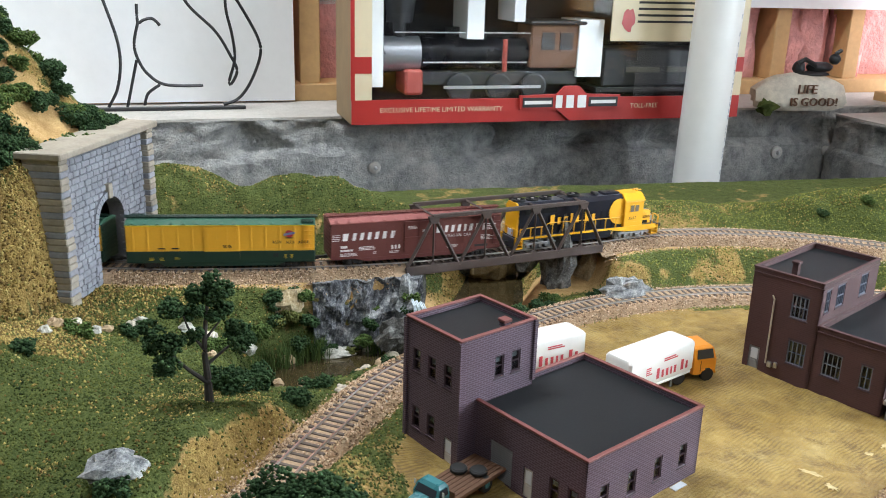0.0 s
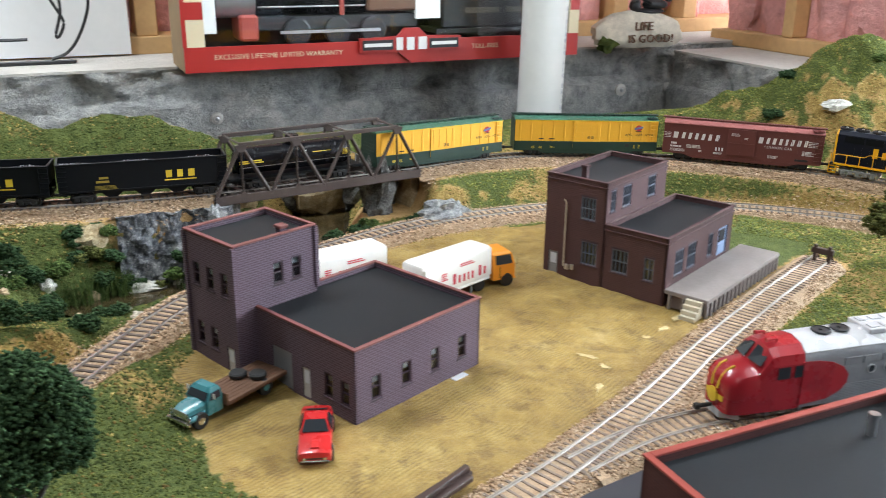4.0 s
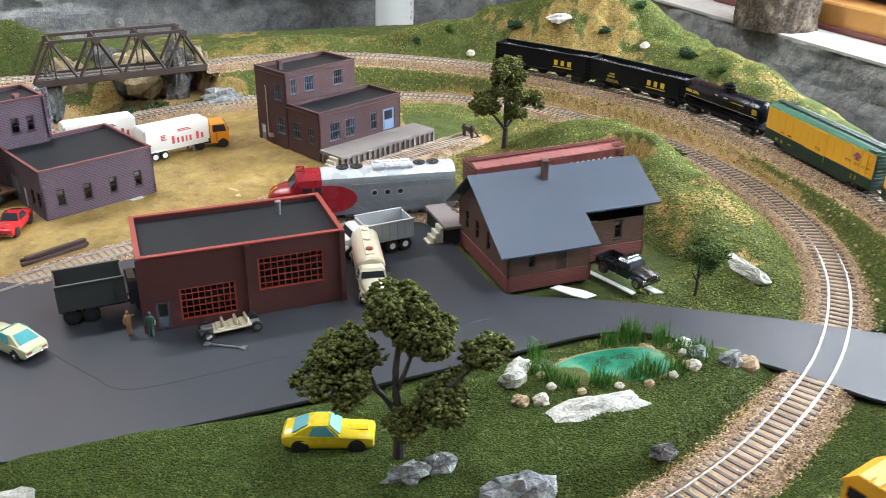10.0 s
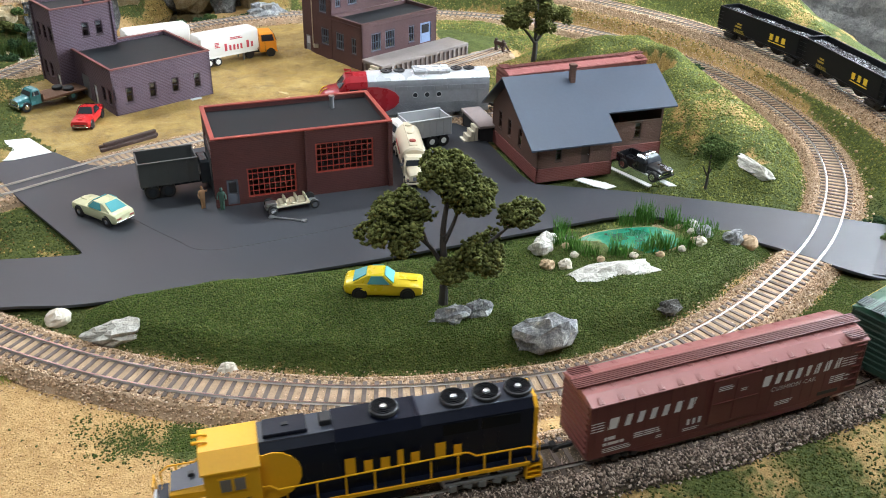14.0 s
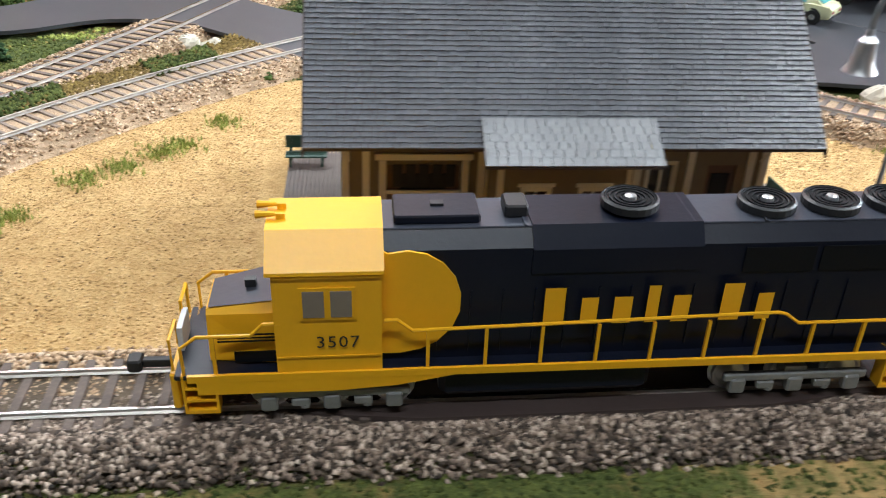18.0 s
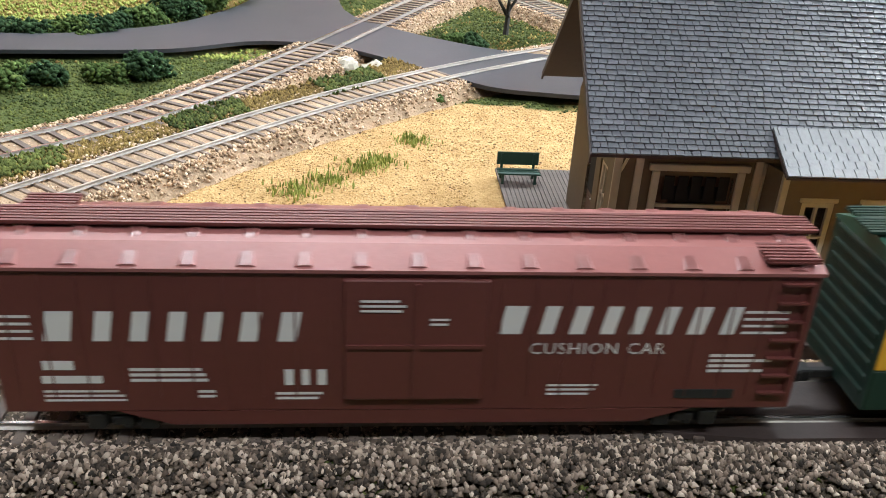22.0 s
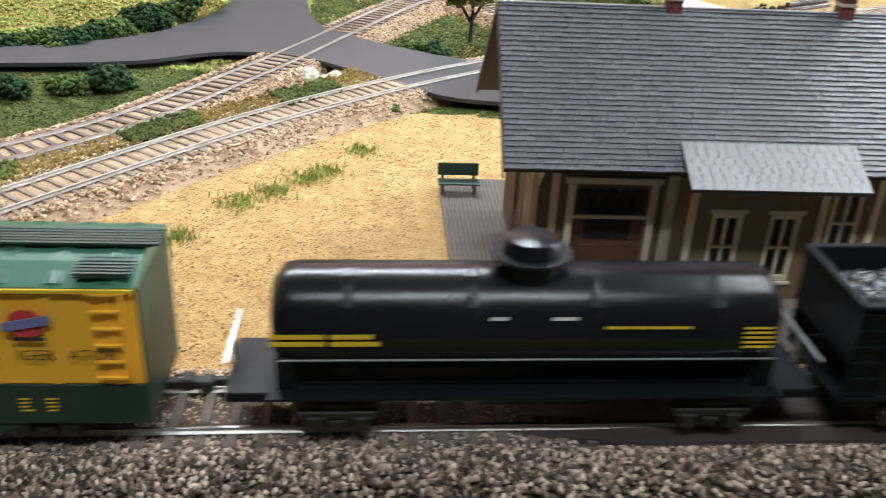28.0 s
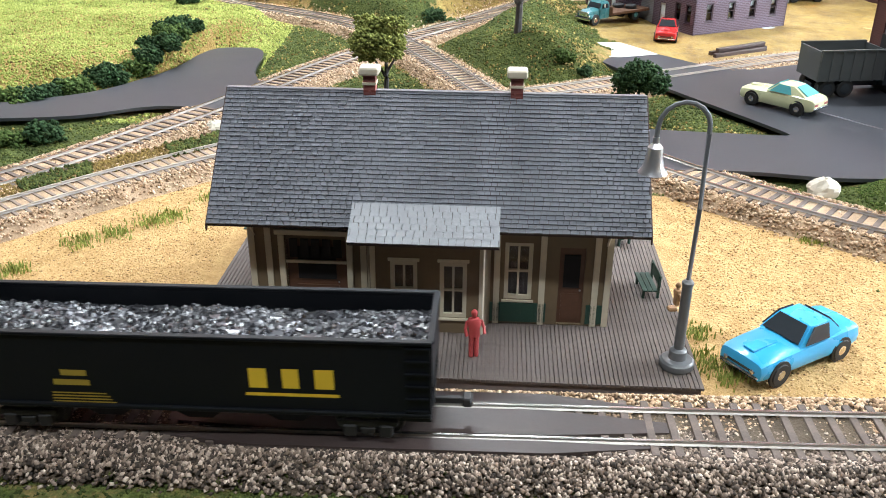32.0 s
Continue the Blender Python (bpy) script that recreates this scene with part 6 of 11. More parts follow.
def portal():
    """Cut-stone mouth: laid blocks round an arch, wing piers and a coping slab. Its face looks along +x."""
    t = thing("tunnel_portal", pose(-0.128, 0.882, 0.036, 0, 0, -21), "grey cut-stone tunnel portal with arched mouth", "tunnel portal")
    hw, top, ow, spring = 0.072, 0.138, 0.024, 0.062
    rng = random.Random(9)
    course = 0.0058
    core = Geo()
    n = 18
    arch = [(ow * math.cos(math.pi * i / n), spring + ow * math.sin(math.pi * i / n)) for i in range(n + 1)]
    pts_r = [(hw, 0), (hw, top)] + [(0, top)] + [arch[k] for k in range(n // 2, -1, -1)] + [(ow, 0)]
    core.prism([(y, z) for y, z in pts_r], -0.012, -0.001, "x")
    core.prism([(-y, z) for y, z in pts_r][::-1], -0.012, -0.001, "x")
    part("core", core, STONE_P, t)
    # blocks on the face
    z, r = 0.0, 0
    shared = {}
    while z < top - 0.001:
        y = -hw + (0.0 if r % 2 else -0.006)
        while y < hw:
            w = rng.choice((0.0085, 0.0105, 0.013))
            a, b = max(y, -hw), min(y + w, hw)
            y += w
            zc = z + course / 2
            lim = ow + 0.005 if zc < spring else (math.sqrt(max(0, (ow + 0.005) ** 2 - (zc - spring) ** 2)) if zc - spring < ow + 0.005 else 0)
            for lo, hi in (((a, min(b, -lim)), (max(a, lim), b)) if lim else ((a, b),)):
                if hi - lo > 0.002:
                    part("stone", Geo().box(-0.001, 0.0016 + rng.uniform(0, 0.0008), lo + 0.0003, hi - 0.0003, z + 0.0003, z + course - 0.0003, 0.0007), STONE_P, t)
        z += course
        r += 1
    for i in range(n):
        a0, a1 = math.pi * i / n + 0.01, math.pi * (i + 1) / n - 0.01
        q = [(ow * math.cos(a0), spring + ow * math.sin(a0)), ((ow + 0.006) * math.cos(a0), spring + (ow + 0.006) * math.sin(a0)), ((ow + 0.006) * math.cos(a1), spring + (ow + 0.006) * math.sin(a1)), (ow * math.cos(a1), spring + ow * math.sin(a1))]
        part("arch_stone", Geo().prism(q, -0.006, 0.0034, "x"), STONE_P, t)
    for s in (-1, 1):
        for k in range(9):
            part("jamb_stone", Geo().box(-0.006, 0.003, min(s * ow, s * (ow + 0.006 + 0.003 * (k % 2))), max(s * ow, s * (ow + 0.006 + 0.003 * (k % 2))), k * 0.0069 + 0.0003, k * 0.0069 + 0.0066, 0.0006), STONE_P, t)
    part("keystone", Geo().box(0.0, 0.0052, -0.0035, 0.0035, spring + ow - 0.001, spring + ow + 0.013, 0.0006), STONE_D, t)
    # piers
    for s in (-1, 1):
        g = Geo()
        k = 0
        z = 0.0
        while z < top - 0.001:
            part("pier_stone", Geo().box(-0.026, 0.0075 + rng.uniform(0, 0.0012), min(s * hw, s * (hw + 0.013)) - (0.0015 if z < 0.02 else 0), max(s * hw, s * (hw + 0.013)) + (0.0015 if z < 0.02 else 0), z + 0.0002, z + course - 0.0002, 0.0008), STONE_D if k % 3 else STONE_P, t)
            z += course
            k += 1
    part("coping", Geo().box(-0.030, 0.012, -hw - 0.017, hw + 0.017, top, top + 0.006, 0.001), STONE_D, t)
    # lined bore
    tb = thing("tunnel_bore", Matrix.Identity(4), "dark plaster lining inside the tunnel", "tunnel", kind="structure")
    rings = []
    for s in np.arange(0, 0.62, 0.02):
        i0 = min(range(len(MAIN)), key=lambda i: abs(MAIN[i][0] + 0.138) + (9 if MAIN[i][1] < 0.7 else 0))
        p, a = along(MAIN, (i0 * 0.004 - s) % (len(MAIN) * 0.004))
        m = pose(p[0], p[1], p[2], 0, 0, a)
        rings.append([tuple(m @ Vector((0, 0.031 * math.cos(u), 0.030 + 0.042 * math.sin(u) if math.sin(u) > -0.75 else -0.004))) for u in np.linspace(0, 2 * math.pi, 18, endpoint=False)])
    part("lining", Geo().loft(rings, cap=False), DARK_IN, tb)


portal()


def truss_bridge():
    a, b = np.array([0.146, 0.8685]), np.array([0.374, 0.9155])
    ang = math.degrees(math.atan2(b[1] - a[1], b[0] - a[0]))
    L = float(np.linalg.norm(b - a))
    t = thing("truss_bridge", pose(a[0], a[1], 0.0495, 0, 0, ang), "dark brown plastic through-truss railway bridge", "bridge")
    H, hw, n = 0.0515, 0.0245, 4
    part("deck", Geo().box(0, L, -hw + 0.003, hw - 0.003, -0.0072, -0.0034, 0.0004), RUST_BROWN, t)
    part("floor_beam", Geo().box(0, L, -0.004, 0.004, -0.012, -0.0072), RUST_BROWN, t)
    bar = lambda p, q, r=0.0017: Geo().tube([p, q], r, 4)
    for s in (-1, 1):
        y = s * hw
        part("bottom_chord", Geo().box(0, L, y - 0.0018, y + 0.0018, -0.0075, 0.0015, 0.0005), RUST_BROWN, t)
        xs = [L * (k + 0.5) / n for k in range(n)]
        part("top_chord", Geo().box(xs[0] - 0.002, xs[-1] + 0.002, y - 0.0020, y + 0.0020, H - 0.0020, H + 0.0020, 0.0004), RUST_BROWN, t)
        for k in range(n):
            part("diagonal", bar((L * k / n, y, -0.002), (xs[k], y, H), 0.0021), RUST_BROWN, t)
            part("diagonal", bar((L * (k + 1) / n, y, -0.002), (xs[k], y, H), 0.0021), RUST_BROWN, t)
            part("gusset", Geo().prism([(xs[k] - 0.006, H), (xs[k] - 0.0035, H - 0.007), (xs[k] + 0.0035, H - 0.007), (xs[k] + 0.006, H)], y - 0.0024, y + 0.0024, "y"), RUST_BROWN, t)
            part("hanger", bar((xs[k], y, 0.0), (xs[k], y, H), 0.0011), RUST_BROWN, t)
            part("foot_gusset", Geo().prism([(L * (k + 0.5) / n - 0.004, 0.001), (L * (k + 0.5) / n + 0.004, 0.001), (L * (k + 0.5) / n, 0.005)], y - 0.0021, y + 0.0021, "y"), RUST_BROWN, t)
    for k in range(n):
        part("top_strut", bar((L * (k + 0.5) / n, -hw, H), (L * (k + 0.5) / n, hw, H), 0.0012), RUST_BROWN, t)


truss_bridge()


# ---- lettering ----
def text_mesh(words, height, material, depth=0.0, spacing=1.0):
    """Real words in the built-in font, as a mesh in the x-z plane, centred, facing -y."""
    cu = bpy.data.curves.new("words", "FONT")
    cu.body, cu.size, cu.align_x, cu.align_y = words, height * 1.38, "CENTER", "CENTER"
    cu.space_character, cu.resolution_u, cu.extrude = spacing, 2, depth
    ob = bpy.data.objects.new("words", cu)
    me = bpy.data.meshes.new_from_object(ob)
    bpy.data.objects.remove(ob)
    me.transform(pose(0, 0, 0, 90))
    me.materials.clear()
    me.materials.append(material)
    return me


def marks(widths, h, gap, slant=0.0, low=()):
    """Plain upright blocks in a row, centred, standing in for a name; those listed in low are shorter."""
    out = []
    x = -(sum(abs(w) for w in widths) + gap * (len(widths) - 1)) / 2
    for k, w in enumerate(widths):
        if w > 0:
            hh = h * (0.72 if k in low else 1.0)
            a, b = w * 0.17, w * 0.83
            out.append(Geo().add([(x + u + slant * v, -0.0001, v - h / 2) for u, v in ((a, 0), (b, 0), (b, hh), (a, hh))], [(0, 1, 2, 3)]))
        x += abs(w) + gap
    return out


def each(name, geos, material, parent, label="", m=None):
    for g in geos:
        part(name, g, material, parent, label, m=m)


def bars(g, x, z, w, h, rows, gap=0.0006, seed=1):
    """Lines of small print, as plain bars."""
    rng = random.Random(seed)
    for r in range(rows):
        ww = w * rng.uniform(0.6, 1.0)
        g.add([(x, -0.0001, z - r * (h + gap)), (x + ww, -0.0001, z - r * (h + gap)), (x + ww, -0.0001, z - r * (h + gap) + h), (x, -0.0001, z - r * (h + gap) + h)], [(0, 1, 2, 3)])
    return g


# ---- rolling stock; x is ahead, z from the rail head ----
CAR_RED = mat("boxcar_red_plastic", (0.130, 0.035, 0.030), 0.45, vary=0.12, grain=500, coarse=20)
# lighter than the sides: the lamp's sheen on the roof is put into this red
CAR_RED_ROOF = mat("red_roof_with_sheen", (0.29, 0.105, 0.095), 0.36, vary=0.12, grain=500, coarse=20)
YELLOW = mat("warm_yellow_plastic", (0.82, 0.42, 0.035), 0.42, vary=0.08, grain=500, coarse=20)
YELLOW_L = mat("locomotive_yellow", (0.80, 0.40, 0.010), 0.4, vary=0.06, grain=500, coarse=20)
GREEN_D = mat("dark_green_plastic", (0.010, 0.034, 0.023), 0.45, vary=0.15, grain=500, coarse=20)
GREEN_R = mat("green_roof_plastic", (0.042, 0.125, 0.082), 0.30, vary=0.12, grain=500, coarse=20)
NAVY = mat("dark_navy_plastic", (0.005, 0.007, 0.016), 0.36, spec=0.3, vary=0.15, grain=500, coarse=20)
NAVY_ROOF = mat("navy_grey_roof", (0.048, 0.053, 0.070), 0.32, vary=0.12)
CAR_BLACK = mat("matt_black_car_paint", (0.004, 0.005, 0.007), 0.5, spec=0.22, vary=0.2, grain=500, coarse=20)
TANK_BLACK = mat("glossy_black_tank", (0.006, 0.006, 0.008), 0.26, spec=0.3, vary=0.15)
# freight wheel steel, darkened to paint in the shade beneath the cars
WHEEL_SHADED = mat("shaded_wheel_steel", (0.035, 0.033, 0.032), 0.5, metal=0.4, vary=0.2)
UNDER = mat("black_underframe", (0.011, 0.010, 0.010), 0.6, vary=0.3)
TRUCK_GREY = mat("grey_truck_frame", (0.24, 0.245, 0.245), 0.36, metal=0.35, vary=0.35)
CAB_PANE = mat("smoky_cab_glazing", (0.20, 0.165, 0.13), 0.15, vary=0.15, bump=0)
COAL = island_mat("coal_lumps", ((0.0, (0.008, 0.008, 0.010)), (0.5, (0.03, 0.03, 0.034)), (0.8, (0.14, 0.14, 0.15)), (1.0, (0.42, 0.42, 0.44))), 0.2)
INK_WHITE = mat("white_lettering", (0.72, 0.70, 0.68), 0.6, vary=0.05, bump=0)
INK_YELLOW = mat("yellow_lettering", (0.70, 0.47, 0.03), 0.6, vary=0.05, bump=0)
INK_YELLOW_DIM = mat("dull_yellow_print", (0.34, 0.24, 0.03), 0.6, vary=0.1, bump=0)
INK_BLACK = mat("black_lettering", (0.02, 0.02, 0.02), 0.6, vary=0.05, bump=0)
INK_PINK = mat("red_lettering", (0.55, 0.06, 0.08), 0.6, vary=0.05, bump=0)
INK_RED = mat("red_herald", (0.50, 0.04, 0.05), 0.6, vary=0.05, bump=0)
INK_BLUE = mat("slate_blue_herald", (0.14, 0.16, 0.32), 0.6, vary=0.05, bump=0)


def sides(half):
    """Frames of both sides of a car: x to the viewer's right, outside towards -y."""
    return (pose(0, -half, 0), pose(0, half, 0, 0, 0, 180))


def bogie(parent, x, axles, material, wheelbase=0.0115, half=0.0135):
    t = part("truck", Geo(), material, parent, m=pose(x, 0, 0))
    g = Geo()
    n = axles
    span = wheelbase * (n - 1)
    for s in (-1, 1):
        g.box(-span / 2 - 0.004, span / 2 + 0.004, s * half - 0.001, s * half + 0.001, 0.0062, 0.0085, 0.0004)
        for k in range(n):
            xx = -span / 2 + k * wheelbase
            g.box(xx - 0.0022, xx + 0.0022, s * half - 0.0012, s * half + 0.0016, 0.0026, 0.0072, 0.0005)
        for k in range(n - 1):
            xx = -span / 2 + (k + 0.5) * wheelbase
            g.box(xx - 0.0024, xx + 0.0024, s * half - 0.0010, s * half + 0.0012, 0.0036, 0.0060, 0.0004)
            g.cyl((xx - 0.001, s * half, 0.0030), (xx - 0.001, s * half, 0.0040), 0.0014, n=8)
    g.box(-0.003, 0.003, -half, half, 0.006, 0.010)
    t.data = g.mesh("truck", material)
    wheel = Geo().spin([(0.0012, -0.0012), (0.0056, -0.0011), (0.0060, -0.0003), (0.0052, 0.0002), (0.0052, 0.0014), (0.0046, 0.0014), (0.0040, 0.0008), (0.0012, 0.0010)], 14, "y").mesh("wheel", STEEL if material is not UNDER else WHEEL_SHADED)
    for k in range(n):
        for s in (-1, 1):
            part("wheel", wheel, None, t, m=pose(-span / 2 + k * wheelbase, s * 0.0083, 0.0052, 0, 0, 0 if s > 0 else 180))
    return t


def coupler(parent, x, s):
    part("coupler", Geo().box(min(x, x + s * 0.009), max(x, x + s * 0.009), -0.0010, 0.0010, 0.0066, 0.0088, 0.0003).box(min(x + s * 0.009, x + s * 0.0125), max(x + s * 0.009, x + s * 0.0125), -0.0022, 0.0022, 0.0060, 0.0094, 0.0005), UNDER, parent)


def ladder(parent, x, y, z0, z1, w, material, along_x=True):
    """Grab ladder: one shared rung, repeated, on a thin back strip."""
    n = max(3, int((z1 - z0) / 0.0042))
    lad = part("ladder", Geo().box(x, x + 0.0006, y - 0.0004, y + 0.0004, z0, z1), material, parent)
    rung = Geo().box(0, w, -0.0005, 0.0005, 0, 0.0005).mesh("rung", material)
    for k in range(n + 1):
        part("rung", rung, None, lad, m=pose(x, y, z0 + (z1 - z0) * k / n))


def box_body(parent, L, half, z0, z1, peak, body_mat, roof_mat, ribs, split=None):
    """A box car's body with ribbed ends, panelled roof and running board."""
    if split:
        part("lower_side", Geo().box(-L / 2, L / 2, -half, half, z0, split, 0.0004), split_mat[0], parent)
        part("body", Geo().box(-L / 2, L / 2, -half, half, split, z1, 0.0004), body_mat, parent)
    else:
        part("body", Geo().box(-L / 2, L / 2, -half, half, z0, z1, 0.0004), body_mat, parent)
    prof = [(-half - 0.0006, z1), (-half - 0.0006, z1 + 0.0008), (-half * 0.55, peak - 0.0006), (0, peak), (half * 0.55, peak - 0.0006), (half + 0.0006, z1 + 0.0008), (half + 0.0006, z1)]
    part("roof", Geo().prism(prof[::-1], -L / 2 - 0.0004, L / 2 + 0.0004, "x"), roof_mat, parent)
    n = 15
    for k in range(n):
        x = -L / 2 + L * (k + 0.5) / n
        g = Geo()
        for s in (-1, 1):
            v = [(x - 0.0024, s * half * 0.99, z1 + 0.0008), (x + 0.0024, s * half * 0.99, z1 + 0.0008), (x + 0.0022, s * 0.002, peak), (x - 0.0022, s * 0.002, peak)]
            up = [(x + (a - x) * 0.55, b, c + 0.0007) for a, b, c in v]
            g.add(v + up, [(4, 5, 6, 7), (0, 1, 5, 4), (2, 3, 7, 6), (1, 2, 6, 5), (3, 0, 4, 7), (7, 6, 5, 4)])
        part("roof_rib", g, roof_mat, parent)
    board_mat = split_mat[0] if split else body_mat
    board = part("running_board", Geo().box(-L / 2 - 0.002, L / 2 + 0.002, -0.0038, 0.0038, peak + 0.0005, peak + 0.0009), board_mat, parent)
    slat = Geo().box(-L / 2 - 0.003, L / 2 + 0.003, -0.00045, 0.00045, peak + 0.0009, peak + 0.0015).mesh("slat", board_mat)
    for q in range(6):
        part("slat", slat, None, board, m=pose(0, -0.0036 + 0.00144 * q, 0))
    for s in (-1, 1):
        g = Geo()
        for q in range(9):
            z = z0 + 0.003 + (z1 - z0 - 0.005) * q / 8
            g.box(s * L / 2 - 0.0006, s * L / 2 + 0.0009, -half + 0.002, half - 0.002, z, z + 0.0019, 0.0004)
        part("end_rib", g, split_mat[0] if split else body_mat, parent)
        # slatted roof walk at one corner of each end
        xa, xb = sorted((s * (L / 2 - 0.013), s * (L / 2 - 0.001)))
        ya, yb = sorted((-s * 0.0048, -s * (half - 0.0005)))
        walkway = part("end_platform", Geo().box(xa, xb, ya, yb, peak - 0.0014, peak - 0.0010), board_mat, parent)
        rail = Geo().box(xa, xb, -0.0004, 0.0004, peak - 0.0010, peak - 0.0004).mesh("slat", board_mat)
        for q in range(7):
            part("slat", rail, None, walkway, m=pose(0, ya + (yb - ya) * (q + 0.5) / 7, 0))
        if split:
            xe = sorted((s * (L / 2 + 0.0001), s * (L / 2 + 0.0005)))
            part("end_plate", Geo().box(xe[0], xe[1], -half + 0.0003, half - 0.0003, z0, z1), split_mat[0], parent, "dark green car end")
            part("eave_strip", Geo().box(-L / 2, L / 2, min(s * (half + 0.0003), s * (half + 0.0011)), max(s * (half + 0.0003), s * (half + 0.0011)), z1 - 0.0004, z1 + 0.0005), INK_YELLOW, parent, "bright yellow strip under the roof")
    part("underframe", Geo().box(-L / 2 + 0.004, L / 2 - 0.004, -0.004, 0.004, min(0.0065, z0 - 0.001), z0).box(-L * 0.2, L * 0.2, -0.010, 0.010, z0 - 0.0025, z0), UNDER, parent)


split_mat = [GREEN_D]


def prints(specs, ink, parent, m):
    """Blocks of small unreadable print, one part a block."""
    for x, z, w, h, n, seed in specs:
        part("small_print", bars(Geo(), x, z, w, h, n, seed=seed), ink, parent, m=m)


def red_boxcar(m, label, group=""):
    c = thing("boxcar", m, label, "boxcar", group)
    L, half = 0.179, 0.0158
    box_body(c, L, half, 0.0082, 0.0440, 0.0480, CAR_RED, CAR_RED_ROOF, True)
    for f in sides(half):
        for k in range(24):
            x = -L / 2 + 0.004 + (L - 0.008) * k / 23
            if abs(x) > 0.0165:
                part("rivet_strip", Geo().box(x - 0.0002, x + 0.0002, -0.0002, 0, 0.012, 0.0435), CAR_RED, c, m=f)
        d = part("door", Geo().box(-0.0155, 0.0155, -0.0012, 0, 0.012, 0.0428, 0.0003), CAR_RED, c, m=f)
        part("door_bar", Geo().box(-0.0005, 0.0005, -0.0018, -0.0012, 0.013, 0.042).box(-0.015, 0.015, -0.0017, -0.0012, 0.026, 0.0268), CAR_RED, d)
        part("door_marks", bars(Geo(), -0.012, 0.0375, 0.012, 0.0006, 3, seed=3), INK_WHITE, d, m=pose(0, -0.0013, 0))
        part("door_marks", bars(Geo(), 0.003, 0.033, 0.006, 0.0006, 2, seed=4), INK_WHITE, d, m=pose(0, -0.0013, 0))
        each("name_mark", marks([0.0084, 0.0053, 0.0053, 0.0053, 0.0053, 0.0059, 0.0061], 0.0074, 0.0023, 0.18), INK_WHITE, c, "white slanted name in plain shapes", m=f @ pose(-0.0525, 0, 0.0306))
        each("name_mark", marks([0.0076, 0.0050, 0.0052, 0.0050, 0.0044, 0.0050, 0.0058, 0.0052], 0.0072, 0.0018, 0.18), INK_WHITE, c, m=f @ pose(0.0448, 0, 0.0325))
        for xa, xb in ((-0.0885, -0.0808), (0.0735, 0.0838)):
            for q in range(4):
                z = (0.0272 if xa < 0 else 0.0290) + q * 0.0018
                part("speed_stripe", Geo().add([(xa, -0.0001, z), (xb, -0.0001, z), (xb, -0.0001, z + 0.0007), (xa, -0.0001, z + 0.0007)], [(0, 1, 2, 3)]), INK_WHITE, c, m=f)
        part("lettering", text_mesh("CUSHION CAR", 0.0031, INK_WHITE, spacing=1.12), None, c, "the words CUSHION CAR", m=f @ pose(0.0410, -0.0002, 0.0250))
        prints(((-0.0799, 0.0195, 0.010, 0.0024, 1, 1), (-0.0805, 0.0160, 0.013, 0.0020, 1, 2), (-0.0805, 0.0136, 0.020, 0.0006, 3, 12), (-0.0618, 0.0192, 0.018, 0.0008, 3, 5), (-0.0475, 0.0134, 0.004, 0.0007, 2, 6), (-0.0305, 0.0128, 0.014, 0.0007, 2, 7), (0.0675, 0.0228, 0.015, 0.0008, 4, 8), (0.0306, 0.0148, 0.015, 0.0006, 3, 9)), INK_WHITE, c, f)
        each("name_mark", marks([0.0030, 0.0026, 0.0030], 0.0042, 0.0008), INK_WHITE, c, m=f @ pose(-0.0240, 0, 0.0175))
        part("data_panel", Geo().box(0.0608, 0.0751, -0.0002, 0, 0.0114, 0.0138), BLACK, c, m=f)
        ladder(c, L / 2 - 0.009 if f.translation.y < 0 else -L / 2 + 0.002, f.translation.y * 1.05, 0.013, 0.042, 0.007, CAR_RED)
        part("sill", Geo().prism([(-L / 2 + 0.024, 0.0083), (-L / 2 + 0.036, 0.0046), (L / 2 - 0.036, 0.0046), (L / 2 - 0.024, 0.0083)], 0.0, 0.0010, "y"), CAR_RED, c, m=f)
    for x in (-0.065, 0.065):
        bogie(c, x, 2, UNDER)
    coupler(c, L / 2, 1)
    coupler(c, -L / 2, -1)
    return c


